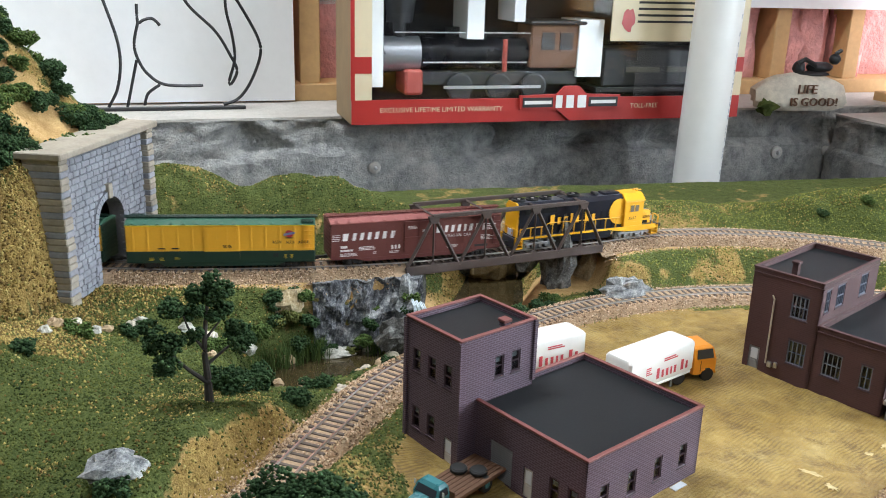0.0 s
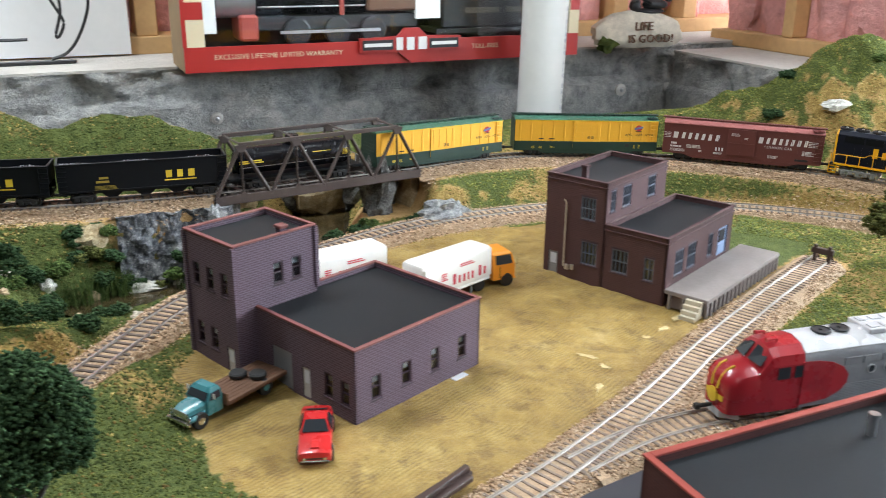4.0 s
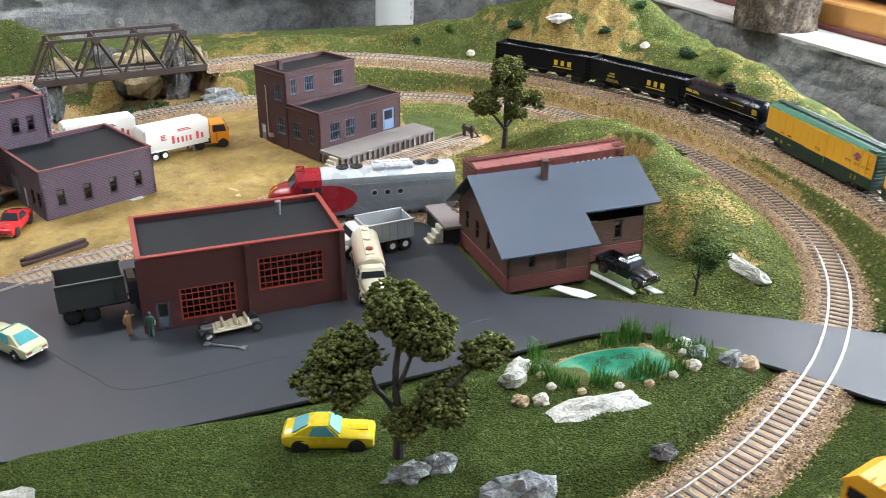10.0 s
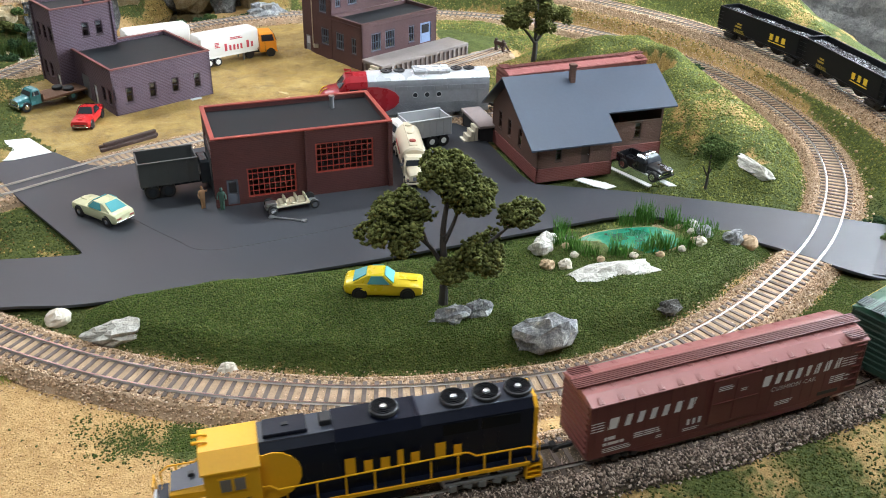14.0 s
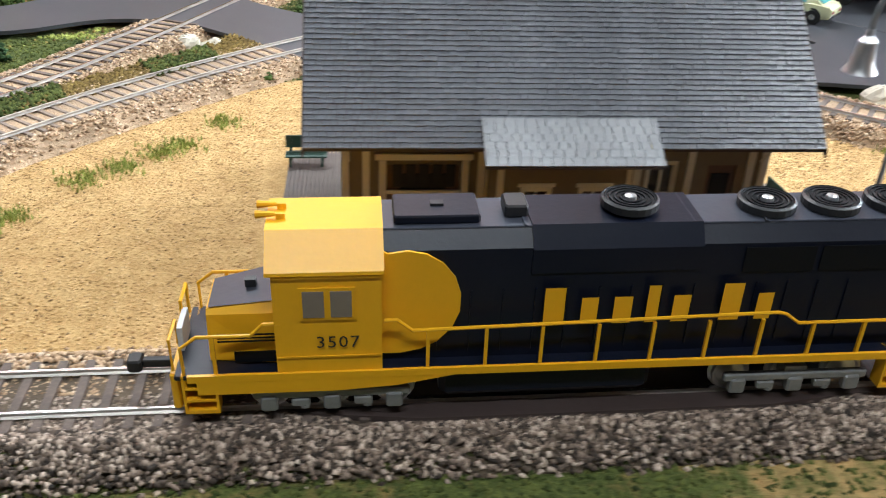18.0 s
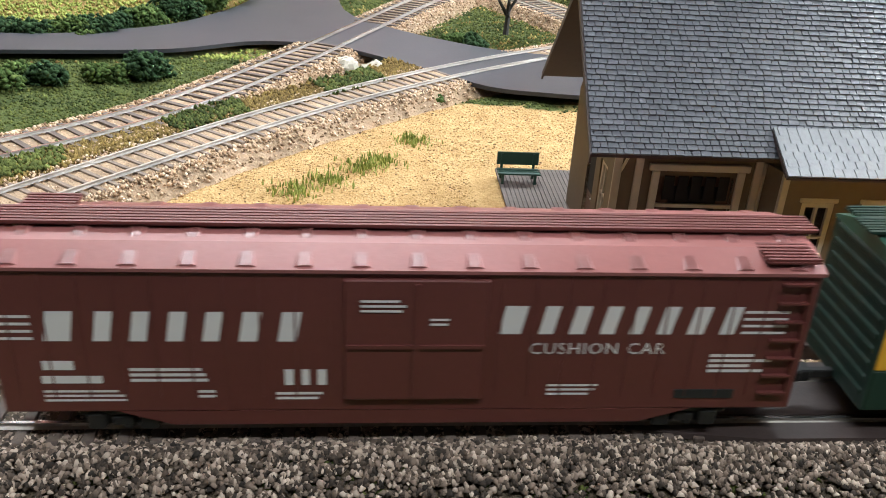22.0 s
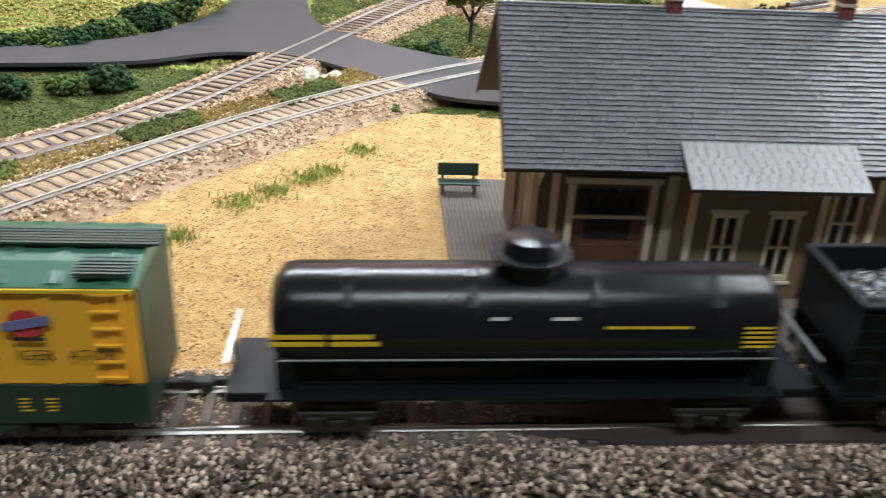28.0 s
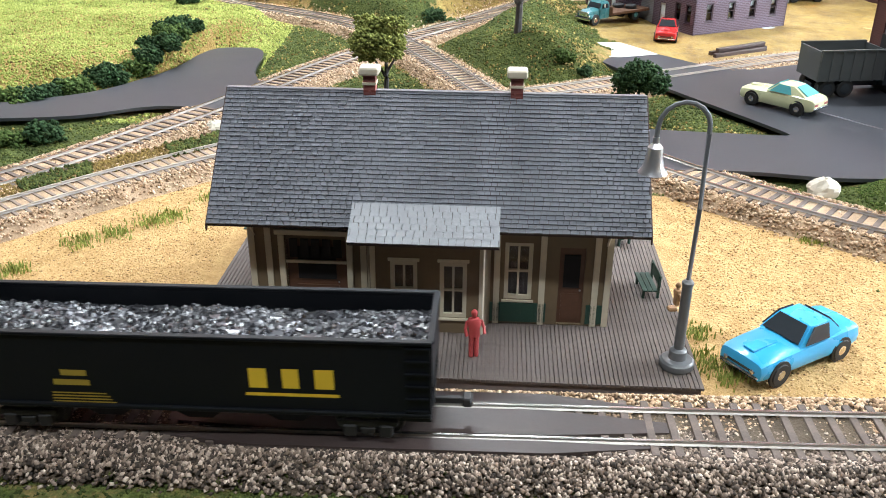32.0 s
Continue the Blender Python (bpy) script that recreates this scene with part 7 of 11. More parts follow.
def reefer(m, label, group):
    c = thing("refrigerator_car", m, label, "boxcar", group)
    L, half = 0.174, 0.0158
    box_body(c, L, half, 0.0074, 0.0440, 0.0480, YELLOW, GREEN_R, True, split=0.0188)
    for f in sides(half):
        for k in range(13):
            x = -L / 2 + 0.006 + (L - 0.012) * k / 12
            if abs(x) > 0.017:
                part("side_rib", Geo().box(x - 0.0011, x + 0.0011, -0.0004, 0, 0.0190, 0.0432, 0.0002), YELLOW, c, m=f)
        d = part("door", Geo().box(-0.0165, 0.0165, -0.0010, 0, 0.0115, 0.0430, 0.0003), YELLOW, c, m=f)
        part("door_lower", Geo().box(-0.0165, 0.0165, -0.0013, -0.0010, 0.0115, 0.0188), GREEN_D, d)
        g = Geo()
        for x in (-0.013, -0.005, 0.005, 0.013):
            g.box(x - 0.0004, x + 0.0004, -0.0014, -0.0010, 0.0215, 0.0425)
        part("door_rod", g, YELLOW, d)
        h = part("herald", Geo().prism([(0.0040 * math.cos(a * 0.3927), 0.0322 + 0.0036 * math.sin(a * 0.3927)) for a in range(16)], -0.0010, -0.0009, "y"), INK_RED, c, "round red and blue company badge in plain shapes", m=f @ pose(0.0630, 0, 0.0036))
        part("herald_bar", Geo().prism([(-0.0052, 0.0302), (0.0052, 0.0322), (0.0052, 0.0345), (-0.0052, 0.0325)], -0.0014, -0.0011, "y"), INK_BLUE, h)
        part("herald_base", Geo().box(-0.0036, 0.0036, -0.0011, -0.0009, 0.0278, 0.0286), INK_BLACK, h)
        for word, x in (("REFR", 0.0515), ("IGER", 0.0640), ("ATOR", 0.0765)):
            part("lettering", text_mesh(word, 0.0029, INK_BLACK), None, c, "part of the word REFRIGERATOR", m=f @ pose(x, -0.0010, 0.0274))
        prints(((-0.0581, 0.0214, 0.009, 0.0012, 1, 3), (-0.0460, 0.0214, 0.010, 0.0012, 1, 4), (0.0010, 0.0246, 0.009, 0.0006, 3, 5),), INK_BLACK, c, f @ pose(0, -0.0011, 0))
        prints(((-0.0670, 0.0122, 0.005, 0.0005, 3, 6), (-0.0575, 0.0122, 0.005, 0.0005, 3, 7), (-0.0440, 0.0122, 0.006, 0.0005, 2, 8), (0.0580, 0.0145, 0.003, 0.0005, 4, 9), (0.0640, 0.0145, 0.003, 0.0005, 4, 10),), INK_YELLOW, c, f)
        part("data_panel", Geo().box(0.0480, 0.0525, -0.0002, 0, 0.0125, 0.0165), BLACK, c, m=f)
        ladder(c, L / 2 - 0.010 if f.translation.y < 0 else -L / 2 + 0.003, f.translation.y * 1.05, 0.021, 0.043, 0.007, YELLOW)
    for f in sides(half - 0.0006):
        part("sill", Geo().prism([(-L / 2 + 0.028, 0.0075), (-L / 2 + 0.036, 0.0036), (L / 2 - 0.036, 0.0036), (L / 2 - 0.028, 0.0075)], 0.0, 0.0010, "y"), GREEN_D, c, m=f)
    for x in (-0.062, 0.062):
        bogie(c, x, 2, UNDER)
    coupler(c, L / 2, 1)
    coupler(c, -L / 2, -1)
    return c


def tank_car(m):
    c = thing("tank_car", m, "glossy black tank car with a centre dome", "tank car")
    L, r, z = 0.1200, 0.0132, 0.0270
    prof = [(0.001, -L / 2), (r * 0.7, -L / 2 + 0.001), (r * 0.95, -L / 2 + 0.0035), (r, -L / 2 + 0.006), (r, L / 2 - 0.006), (r * 0.95, L / 2 - 0.0035), (r * 0.7, L / 2 - 0.001), (0.001, L / 2)]
    tank = part("tank", Geo().at(pose(0, 0, z)).spin(prof, 30, "x"), TANK_BLACK, c, smooth=True)
    for x in (-0.042, -0.014, 0.014, 0.042):
        part("band", Geo().at(pose(x, 0, z)).spin([(r * 1.0, -0.0012), (r * 1.012, -0.0010), (r * 1.012, 0.0010), (r * 1.0, 0.0012)], 30, "x"), TANK_BLACK, tank)
    part("dome", Geo().at(pose(0, 0, z + r - 0.003)).spin([(0.0068, 0), (0.0068, 0.0095), (0.0060, 0.0108), (0.0030, 0.0114), (0.0005, 0.0116)], 20), TANK_BLACK, c, smooth=True)
    part("dome_walk", Geo().at(pose(0, 0, z + r + 0.0035)).spin([(0.0070, 0), (0.0094, 0), (0.0094, 0.0008), (0.0070, 0.0008)], 20), CAR_BLACK, c)
    part("frame", Geo().box(-L / 2 - 0.0100, L / 2 + 0.0100, -0.0125, 0.0125, 0.0098, 0.0125, 0.0004), CAR_BLACK, c)
    for s in (-1, 1):
        part("walkway", Geo().box(-L / 2, L / 2, s * 0.0140 - 0.0020, s * 0.0140 + 0.0020, 0.0125, 0.0132), CAR_BLACK, c)
        part("handrail", Geo().tube([(-L / 2 + 0.003, s * 0.0137, 0.0225), (L / 2 - 0.003, s * 0.0137, 0.0225)], 0.0003, 5), STEEL, c)
        for x in (-L / 2 + 0.002, L / 2 - 0.006):
            part("saddle", Geo().box(x, x + 0.004, s * 0.011 - 0.001, s * 0.011 + 0.001, 0.0125, 0.022), CAR_BLACK, c)
        part("end_rail", Geo().box(s * (L / 2 + 0.0090) - 0.0004, s * (L / 2 + 0.0090) + 0.0004, -0.0125, 0.0125, 0.0205, 0.0212).box(s * (L / 2 + 0.0090) - 0.0004, s * (L / 2 + 0.0090) + 0.0004, -0.0004, 0.0004, 0.010, 0.021), STEEL, c)
        part("brake_tank", Geo().cyl((-0.015, s * 0.006, 0.0072), (0.010, s * 0.006, 0.0072), 0.0028, n=10), UNDER, c)
    for f in sides(r * 1.005):
        prints(((-0.0590, z + 0.001, 0.0125, 0.0013, 2, 2), (-0.0456, z + 0.001, 0.0135, 0.0013, 2, 3), (0.0160, z + 0.0036, 0.0235, 0.0008, 1, 5), (0.0485, z + 0.0035, 0.008, 0.0007, 5, 5)), INK_YELLOW, c, f)
        part("white_marks", bars(bars(Geo(), -0.010, z + 0.0055, 0.006, 0.0009, 1), 0.004, z + 0.0055, 0.009, 0.0009, 1), INK_WHITE, c, m=f @ pose(0, 0.0008, 0))
    for ob in c.children_recursive:
        ob.data.transform(Matrix.Diagonal((1.06, 1.0, 1.03, 1)))
        ob.matrix_basis.translation = [v * k for v, k in zip(ob.matrix_basis.translation, (1.06, 1.0, 1.03))]
    for x in (-0.047, 0.047):
        bogie(c, x, 2, UNDER)
    coupler(c, L / 2 * 1.06 + 0.011, 1)
    coupler(c, -L / 2 * 1.06 - 0.011, -1)
    return c


def hopper(m, label, seed):
    c = thing("coal_hopper", m, label, "hopper car", "coal hoppers")
    L, half, zt = 0.1530, 0.0158, 0.0385
    t = 0.0009
    for s in (-1, 1):
        part("side", Geo().box(-L / 2, L / 2, min(s * half, s * (half - t)), max(s * half, s * (half - t)), 0.0130, zt), CAR_BLACK, c)
        part("top_rail", Geo().box(-L / 2 - 0.0006, L / 2 + 0.0006, s * half - 0.0011, s * half + 0.0011, zt, zt + 0.0012, 0.0003), CAR_BLACK, c)
        part("end", Geo().box(s * L / 2 - t / 2, s * L / 2 + t / 2, -half, half, 0.0225, zt), CAR_BLACK, c)
        part("top_rail", Geo().box(s * L / 2 - 0.0011, s * L / 2 + 0.0011, -half, half, zt, zt + 0.0012, 0.0003), CAR_BLACK, c)
        part("slope_sheet", Geo().prism([(s * L / 2, 0.0225), (s * (L / 2 - 0.030), 0.0105), (s * (L / 2 - 0.030), 0.0095), (s * L / 2, 0.0215)], -half + t, half - t, "y"), CAR_BLACK, c)
        part("side_sill", Geo().box(-L / 2, L / 2, s * half - 0.0006, s * half + 0.0010, 0.0118, 0.0134, 0.0003), CAR_BLACK, c)
        g = Geo()
        for yy in (-half + 0.001, 0, half - 0.001):
            g.box(s * (L / 2 - 0.001) - 0.0006, s * (L / 2 - 0.001) + 0.0006, yy - 0.0005, yy + 0.0005, 0.0105, 0.0225)
        part("end_post", g, CAR_BLACK, c)
        part("end_deck", Geo().box(min(s * (L / 2 - 0.010), s * L / 2), max(s * (L / 2 - 0.010), s * L / 2), -half, half, 0.0100, 0.0112), CAR_BLACK, c)
        ladder(c, s * L / 2 + (0.0 if s < 0 else -0.008), half + 0.0006, 0.014, 0.037, 0.008, CAR_BLACK)
        ladder(c, s * L / 2 + (0.0 if s < 0 else -0.008), -half - 0.0006, 0.014, 0.037, 0.008, CAR_BLACK)
    for x in (-0.030, 0.0, 0.030):
        part("bay", Geo().loft([[(x - 0.013, -0.013, 0.013), (x + 0.013, -0.013, 0.013), (x + 0.013, 0.013, 0.013), (x - 0.013, 0.013, 0.013)],
                                [(x - 0.004, -0.010, 0.0045), (x + 0.004, -0.010, 0.0045), (x + 0.004, 0.010, 0.0045), (x - 0.004, 0.010, 0.0045)]][::-1]), CAR_BLACK, c)
    part("frame", Geo().box(-L / 2, L / 2, -0.003, 0.003, 0.007, 0.010), UNDER, c)
    # heaped coal
    rng = random.Random(seed)
    nx, ny = 64, 14
    g = Geo()
    hz = lambda u, v: 0.0318 + 0.0040 * (1 - (v / half) ** 2) * (0.55 + 0.45 * math.cos(u * 6.283 / (L / 2.5) + 0.6)) + 0.0012 * noise.noise(Vector((u * 220, v * 220, seed)))
    v = [(-L / 2 + 0.001 + (L - 0.002) * i / nx, -half + 0.001 + (2 * half - 0.002) * j / ny, 0) for i in range(nx + 1) for j in range(ny + 1)]
    g.add([(x, y, hz(x, y)) for x, y, _ in v], [(i * (ny + 1) + j, (i + 1) * (ny + 1) + j, (i + 1) * (ny + 1) + j + 1, i * (ny + 1) + j + 1) for i in range(nx) for j in range(ny)])
    pts = []
    for _ in range(2600):
        x, y = rng.uniform(-L / 2 + 0.0015, L / 2 - 0.0015), rng.uniform(-half + 0.0015, half - 0.0015)
        pts.append((x, y, hz(x, y) + 0.0001))
    g.grains(pts, 0.00105, rng, 0.75)
    part("coal_load", g, COAL, c, "heaped shiny black coal")["kind"] = "stuff"
    for f in sides(half):
        each("name_mark", marks([0.0086, 0.0080, 0.0092], 0.0072, 0.0020, 0.0), INK_YELLOW, c, "yellow three-letter company mark in plain shapes", m=f @ pose(0.0330, 0, 0.0248))
        part("underline", Geo().add([(0.0181, -0.0001, 0.0182), (0.0478, -0.0001, 0.0182), (0.0478, -0.0001, 0.0194), (0.0181, -0.0001, 0.0194)], [(0, 1, 2, 3)]), INK_YELLOW, c, m=f)
        prints(((-0.0407, 0.0236, 0.012, 0.0022, 1, 3), (-0.0436, 0.0200, 0.017, 0.0022, 1, 4), (-0.0448, 0.0168, 0.021, 0.0005, 4, 5), (0.0402, 0.0124, 0.0118, 0.0007, 1, 6)), INK_YELLOW_DIM, c, f)
    for x in (-0.056, 0.056):
        bogie(c, x, 2, UNDER)
    coupler(c, L / 2, 1)
    coupler(c, -L / 2, -1)
    return c


def diesel(m):
    c = thing("diesel_locomotive", m, "yellow and dark blue hood diesel locomotive, toy scale", "locomotive")
    F, B = 0.090, -0.090                     # pilots
    hw, deck = 0.0148, 0.0140
    part("walkway", Geo().box(B + 0.001, F - 0.001, -hw, hw, deck - 0.0012, deck, 0.0003), NAVY, c)
    for f, s in zip(sides(hw), (-1, 1)):
        # side sill: yellow strip, stepped down over the tank
        part("side_sill", Geo().box(B + 0.004, F - 0.006, -0.0005, 0.0004, deck - 0.0016, deck + 0.0003), YELLOW_L, c, m=f)
        e = [(0.084, deck), (0.084, 0.0088), (0.052, 0.0088), (0.038, 0.0098), (0.024, deck - 0.0016), (0.046, deck)]
        part("cab_sill", Geo().prism([(-s * x, z) for x, z in (e if s < 0 else e[::-1])], -0.0004, 0.0006, "y"), YELLOW_L, c, "deep yellow sill under the cab", m=f)
    part("fuel_tank", Geo().box(-0.024, 0.028, -0.0125, 0.0125, 0.0035, deck - 0.0012, 0.0015), NAVY, c)
    part("frame", Geo().box(B + 0.004, F - 0.004, -0.009, 0.009, 0.0095, deck - 0.0012), UNDER, c)
    # hood
    hx0, hx1, hh, ht = -0.0868, 0.0415, 0.0105, 0.0475
    prof = [(-hh, deck), (hh, deck), (hh, ht - 0.004), (hh - 0.0035, ht - 0.0004), (-hh + 0.0035, ht - 0.0004), (-hh, ht - 0.004)]
    part("hood", Geo().prism(prof, hx0, hx1, "x"), NAVY, c)
    part("hood_end", Geo().prism([(-hh - 0.0001, deck), (hh + 0.0001, deck), (hh + 0.0001, ht - 0.004), (hh - 0.0034, ht - 0.0002), (-hh + 0.0034, ht - 0.0002), (-hh - 0.0001, ht - 0.004)], hx0 - 0.0016, hx0 + 0.0004, "x"), YELLOW_L, c, "yellow hood end")
    part("hood_roof", Geo().box(hx0, hx1, -hh + 0.0033, hh - 0.0033, ht - 0.0006, ht, 0.0002), NAVY_ROOF, c)
    g = Geo()
    for x in (0.009, -0.018, -0.030, -0.047):
        g.box(x - 0.0003, x + 0.0003, -hh + 0.003, hh - 0.003, ht, ht + 0.0004)
    part("roof_seam", g, NAVY_ROOF, c)
    part("dynamic_bulge", Geo().prism([(-hh - 0.0004, 0.037), (hh + 0.0004, 0.037), (hh + 0.0005, 0.0432), (hh - 0.0030, ht + 0.0004), (-hh + 0.0030, ht + 0.0004), (-hh - 0.0005, 0.0432)], -0.032, 0.0075, "x"), NAVY, c)
    part("roof_hatch", Geo().box(0.019, 0.0385, -0.0058, 0.0058, ht, ht + 0.0022, 0.0004), NAVY, c)
    part("hatch_grip", Geo().box(0.027, 0.030, -0.001, 0.001, ht + 0.0022, ht + 0.0028), BLACK, c)
    part("exhaust", Geo().box(0.0078, 0.0133, -0.0035, 0.0035, ht, ht + 0.0032, 0.0005), BLACK, c)
    for x in (-0.0165, -0.0497, -0.0656, -0.0812):
        fan = part("fan", Geo().at(pose(x, 0, ht + (0.001 if x > -0.03 else 0))).spin([(0.0064, 0), (0.0068, 0.0003), (0.0068, 0.0020), (0.0062, 0.0024), (0.0060, 0.0018), (0.0010, 0.0018)], 24), BLACK, c)
        ring = Geo().at(fan.matrix_basis @ pose(x, 0, ht + (0.001 if x > -0.03 else 0)))
        for r in (0.0022, 0.0034, 0.0046, 0.0056):
            ring.spin([(r, 0.0018), (r, 0.0022), (r + 0.0004, 0.0022), (r + 0.0004, 0.0018)], 20)
        part("fan_grille", ring, CAR_BLACK, fan)
        part("fan_hub", Geo().at(pose(x, 0, ht + (0.001 if x > -0.03 else 0))).spin([(0.0016, 0.0018), (0.0014, 0.0026), (0.0004, 0.0029)], 12), STEEL, fan)
    for f in sides(hh + 0.0002):
        part("radiator_grille", Geo().box(-0.0795, -0.0605, -0.0002, 0, 0.0360, 0.0425).box(-0.0590, -0.0420, -0.0002, 0, 0.0360, 0.0425) if f.translation.y < 0 else Geo().box(0.0605, 0.0795, -0.0002, 0, 0.0360, 0.0425).box(0.0420, 0.0590, -0.0002, 0, 0.0360, 0.0425), CAR_BLACK, c, m=f)
        s = 1 if f.translation.y < 0 else -1
        seam = Geo().box(-0.0002, 0.0002, -0.0003, 0, 0.016, 0.033).mesh("door_seam", NAVY)
        for k in range(15):
            part("door_seam", seam, None, c, m=f @ pose(s * (0.036 - 0.0075 * k), 0, 0))
        # yellow swoosh behind the cab
        e = [(0.0415, 0.0445)] + [(0.0360 + 0.0127 * math.cos(a), 0.0305 + 0.0135 * math.sin(a)) for a in [1.25, 1.6, 1.95, 2.3, 2.65, 3.0, 3.35, 3.7, 4.1]] + [(0.0325, 0.0175), (0.0370, 0.0165), (0.0415, 0.0165)]
        e = [(s * x, z) for x, z in e]
        part("nose_swoosh", Geo().prism(e if s < 0 else e[::-1], -0.0008, -0.0002, "y"), YELLOW_L, c, m=f)
        each("name_mark", marks([0.0074, 0.0060, 0.0066, 0.0044, 0.0062, -0.0020, 0.0074, 0.0058], 0.0102, 0.0016, 0.0, (1, 2, 4, 7)), YELLOW_L, c, "yellow railway name in plain shapes", m=f @ pose(-s * 0.0230, -0.0016, 0.0288))
        # handrail
        fr = sides(hw - 0.0006)[0 if s > 0 else 1]
        px = [0.0310, 0.0175, 0.0044, -0.0089, -0.0221, -0.0354, -0.0484, -0.0613, -0.0740, -0.0860]
        for k, x in enumerate(px):
            part("stanchion", Geo().box(-0.0004, 0.0004, -0.0004, 0.0004, 0, 0.0108 if k not in (7, 8, 9) else 0.0096), YELLOW_L, c, m=fr @ pose(s * x, 0, deck))
        zt = deck + 0.0106
        pts = [(0.0410, 0, zt + 0.0030), (0.0380, 0, zt + 0.0030), (0.0345, 0, zt), (-0.0515, 0, zt + 0.0020), (-0.0536, 0, zt + 0.0015), (-0.0573, 0, zt - 0.0012), (-0.0830, 0, zt - 0.0012), (-0.0868, 0, zt - 0.0030)]
        part("handrail", Geo().tube([(s * x, y, z) for x, y, z in pts], 0.00045, 6), YELLOW_L, c, m=fr)
        part("handrail", Geo().tube([(s * x, 0, z) for x, z in ((0.064, deck + 0.0135), (0.068, deck + 0.0135), (0.071, deck + 0.0105), (0.083, deck + 0.0105), (0.0868, deck + 0.0075), (0.0868, deck - 0.004))], 0.00045, 6), YELLOW_L, c, m=fr)
        for x in (0.0795,):
            part("stanchion", Geo().box(-0.0004, 0.0004, -0.0004, 0.0004, 0, 0.0105), YELLOW_L, c, m=fr @ pose(s * x, 0, deck))
        # steps
        for xs in (0.0835, -0.0865):
            st = part("step_well", Geo().box(-0.0035, 0.0035, 0.0, 0.0040, 0.0030, 0.0040).box(-0.0035, 0.0035, 0.0, 0.0040, 0.0065, 0.0072).box(-0.0035, 0.0035, 0.0, 0.0040, 0.0100, 0.0106).box(-0.0040, -0.0034, 0.0, 0.0040, 0.0030, deck).box(0.0034, 0.0040, 0.0, 0.0040, 0.0030, deck), YELLOW_L, c, m=sides(hw)[0 if s > 0 else 1] @ pose(s * xs, 0, 0))
    # short nose
    n0, n1, nh, nt = 0.0650, 0.0815, 0.0105, 0.0300
    part("nose", Geo().loft([[(n0, -nh, deck), (n0, nh, deck), (n0, nh, nt - 0.002), (n0, nh - 0.002, nt), (n0, -nh + 0.002, nt), (n0, -nh, nt - 0.002)],
                             [(n1, -nh + 0.002, deck), (n1, nh - 0.002, deck), (n1, nh - 0.003, nt - 0.004), (n1, nh - 0.004, nt - 0.0030), (n1, -nh + 0.004, nt - 0.0030), (n1, -nh + 0.003, nt - 0.004)]]), YELLOW_L, c)
    part("nose_top", Geo().add([(n0 + 0.0004, -nh + 0.002, nt + 0.0003), (n1 - 0.0004, -nh + 0.0042, nt - 0.0026), (n1 - 0.0004, nh - 0.0042, nt - 0.0026), (n0 + 0.0004, nh - 0.002, nt + 0.0003)], [(0, 1, 2, 3)]), NAVY_ROOF, c, "grey nose top")
    part("headlight", Geo().box(0.0705, 0.0730, -0.001, 0.001, nt - 0.0008, nt + 0.0012), BLACK, c)
    for f, s in zip(sides(nh + 0.0002), (1, -1)):
        g = Geo()
        for q in range(3):
            g.box(0.066, 0.079, -0.0002, 0, 0.0205 + q * 0.0009, 0.0209 + q * 0.0009) if s > 0 else g.box(-0.079, -0.066, -0.0002, 0, 0.0205 + q * 0.0009, 0.0209 + q * 0.0009)
        part("nose_louvre", g, CAR_BLACK, c, m=f)
        part("nose_panel", Geo().box(0.0655 if s > 0 else -0.0755, 0.0755 if s > 0 else -0.0655, -0.0003, 0, 0.0148, 0.0178), CAR_BLACK, c, m=f)
    # cab
    c0, c1, ch, ce, ct = 0.0415, 0.0655, 0.0146, 0.0405, 0.0480
    part("cab", Geo().prism([(-ch, deck - 0.001), (ch, deck - 0.001), (ch, ce), (-ch, ce)], c0, c1, "x"), YELLOW_L, c)
    part("cab_roof", Geo().prism([(-ch - 0.0008, ce), (ch + 0.0008, ce), (ch + 0.0006, ce + 0.0008), (0.0078, ct), (-0.0078, ct), (-ch - 0.0006, ce + 0.0008)], c0 - 0.0006, c1 + 0.0012, "x"), YELLOW_L, c)
    for s in (-1, 1):
        part("horn", Geo().cyl((c1 - 0.001, s * 0.0025, ct + 0.0012), (c1 + 0.0035, s * 0.0025, ct + 0.0012), 0.0005, 0.0010, 8).box(c1 - 0.003, c1 - 0.001, s * 0.0025 - 0.0004, s * 0.0025 + 0.0004, ct, ct + 0.0014), YELLOW_L, c)
        part("windscreen", Geo().box(c1, c1 + 0.0003, min(s * 0.003, s * 0.012), max(s * 0.003, s * 0.012), 0.0325, 0.0385), DARK_IN, c)
    for f, s in zip(sides(ch + 0.0001), (1, -1)):
        w = part("side_window", Geo().box(s * 0.0535 - 0.0062, s * 0.0535 + 0.0062, -0.0004, 0, 0.0288, 0.0372), YELLOW_L, c, m=f)
        part("pane", Geo().box(s * 0.0535 - 0.0054, s * 0.0535 - 0.0007, -0.0006, -0.0004, 0.0296, 0.0364).box(s * 0.0535 + 0.0007, s * 0.0535 + 0.0054, -0.0006, -0.0004, 0.0296, 0.0364), CAB_PANE, w)
        part("road_number", text_mesh("3507", 0.0033, INK_BLACK, spacing=1.12), None, c, "the number 3507 in black", m=f @ pose(s * 0.0515, -0.0003, 0.0225))
        part("cab_rib", Geo().box(s * 0.0535 - 0.0118, s * 0.0535 + 0.0118, -0.0003, 0, 0.0184, 0.0188).box(s * 0.0535 - 0.0118, s * 0.0535 + 0.0118, -0.0004, 0, 0.0396, 0.0402), YELLOW_L, c, m=f)
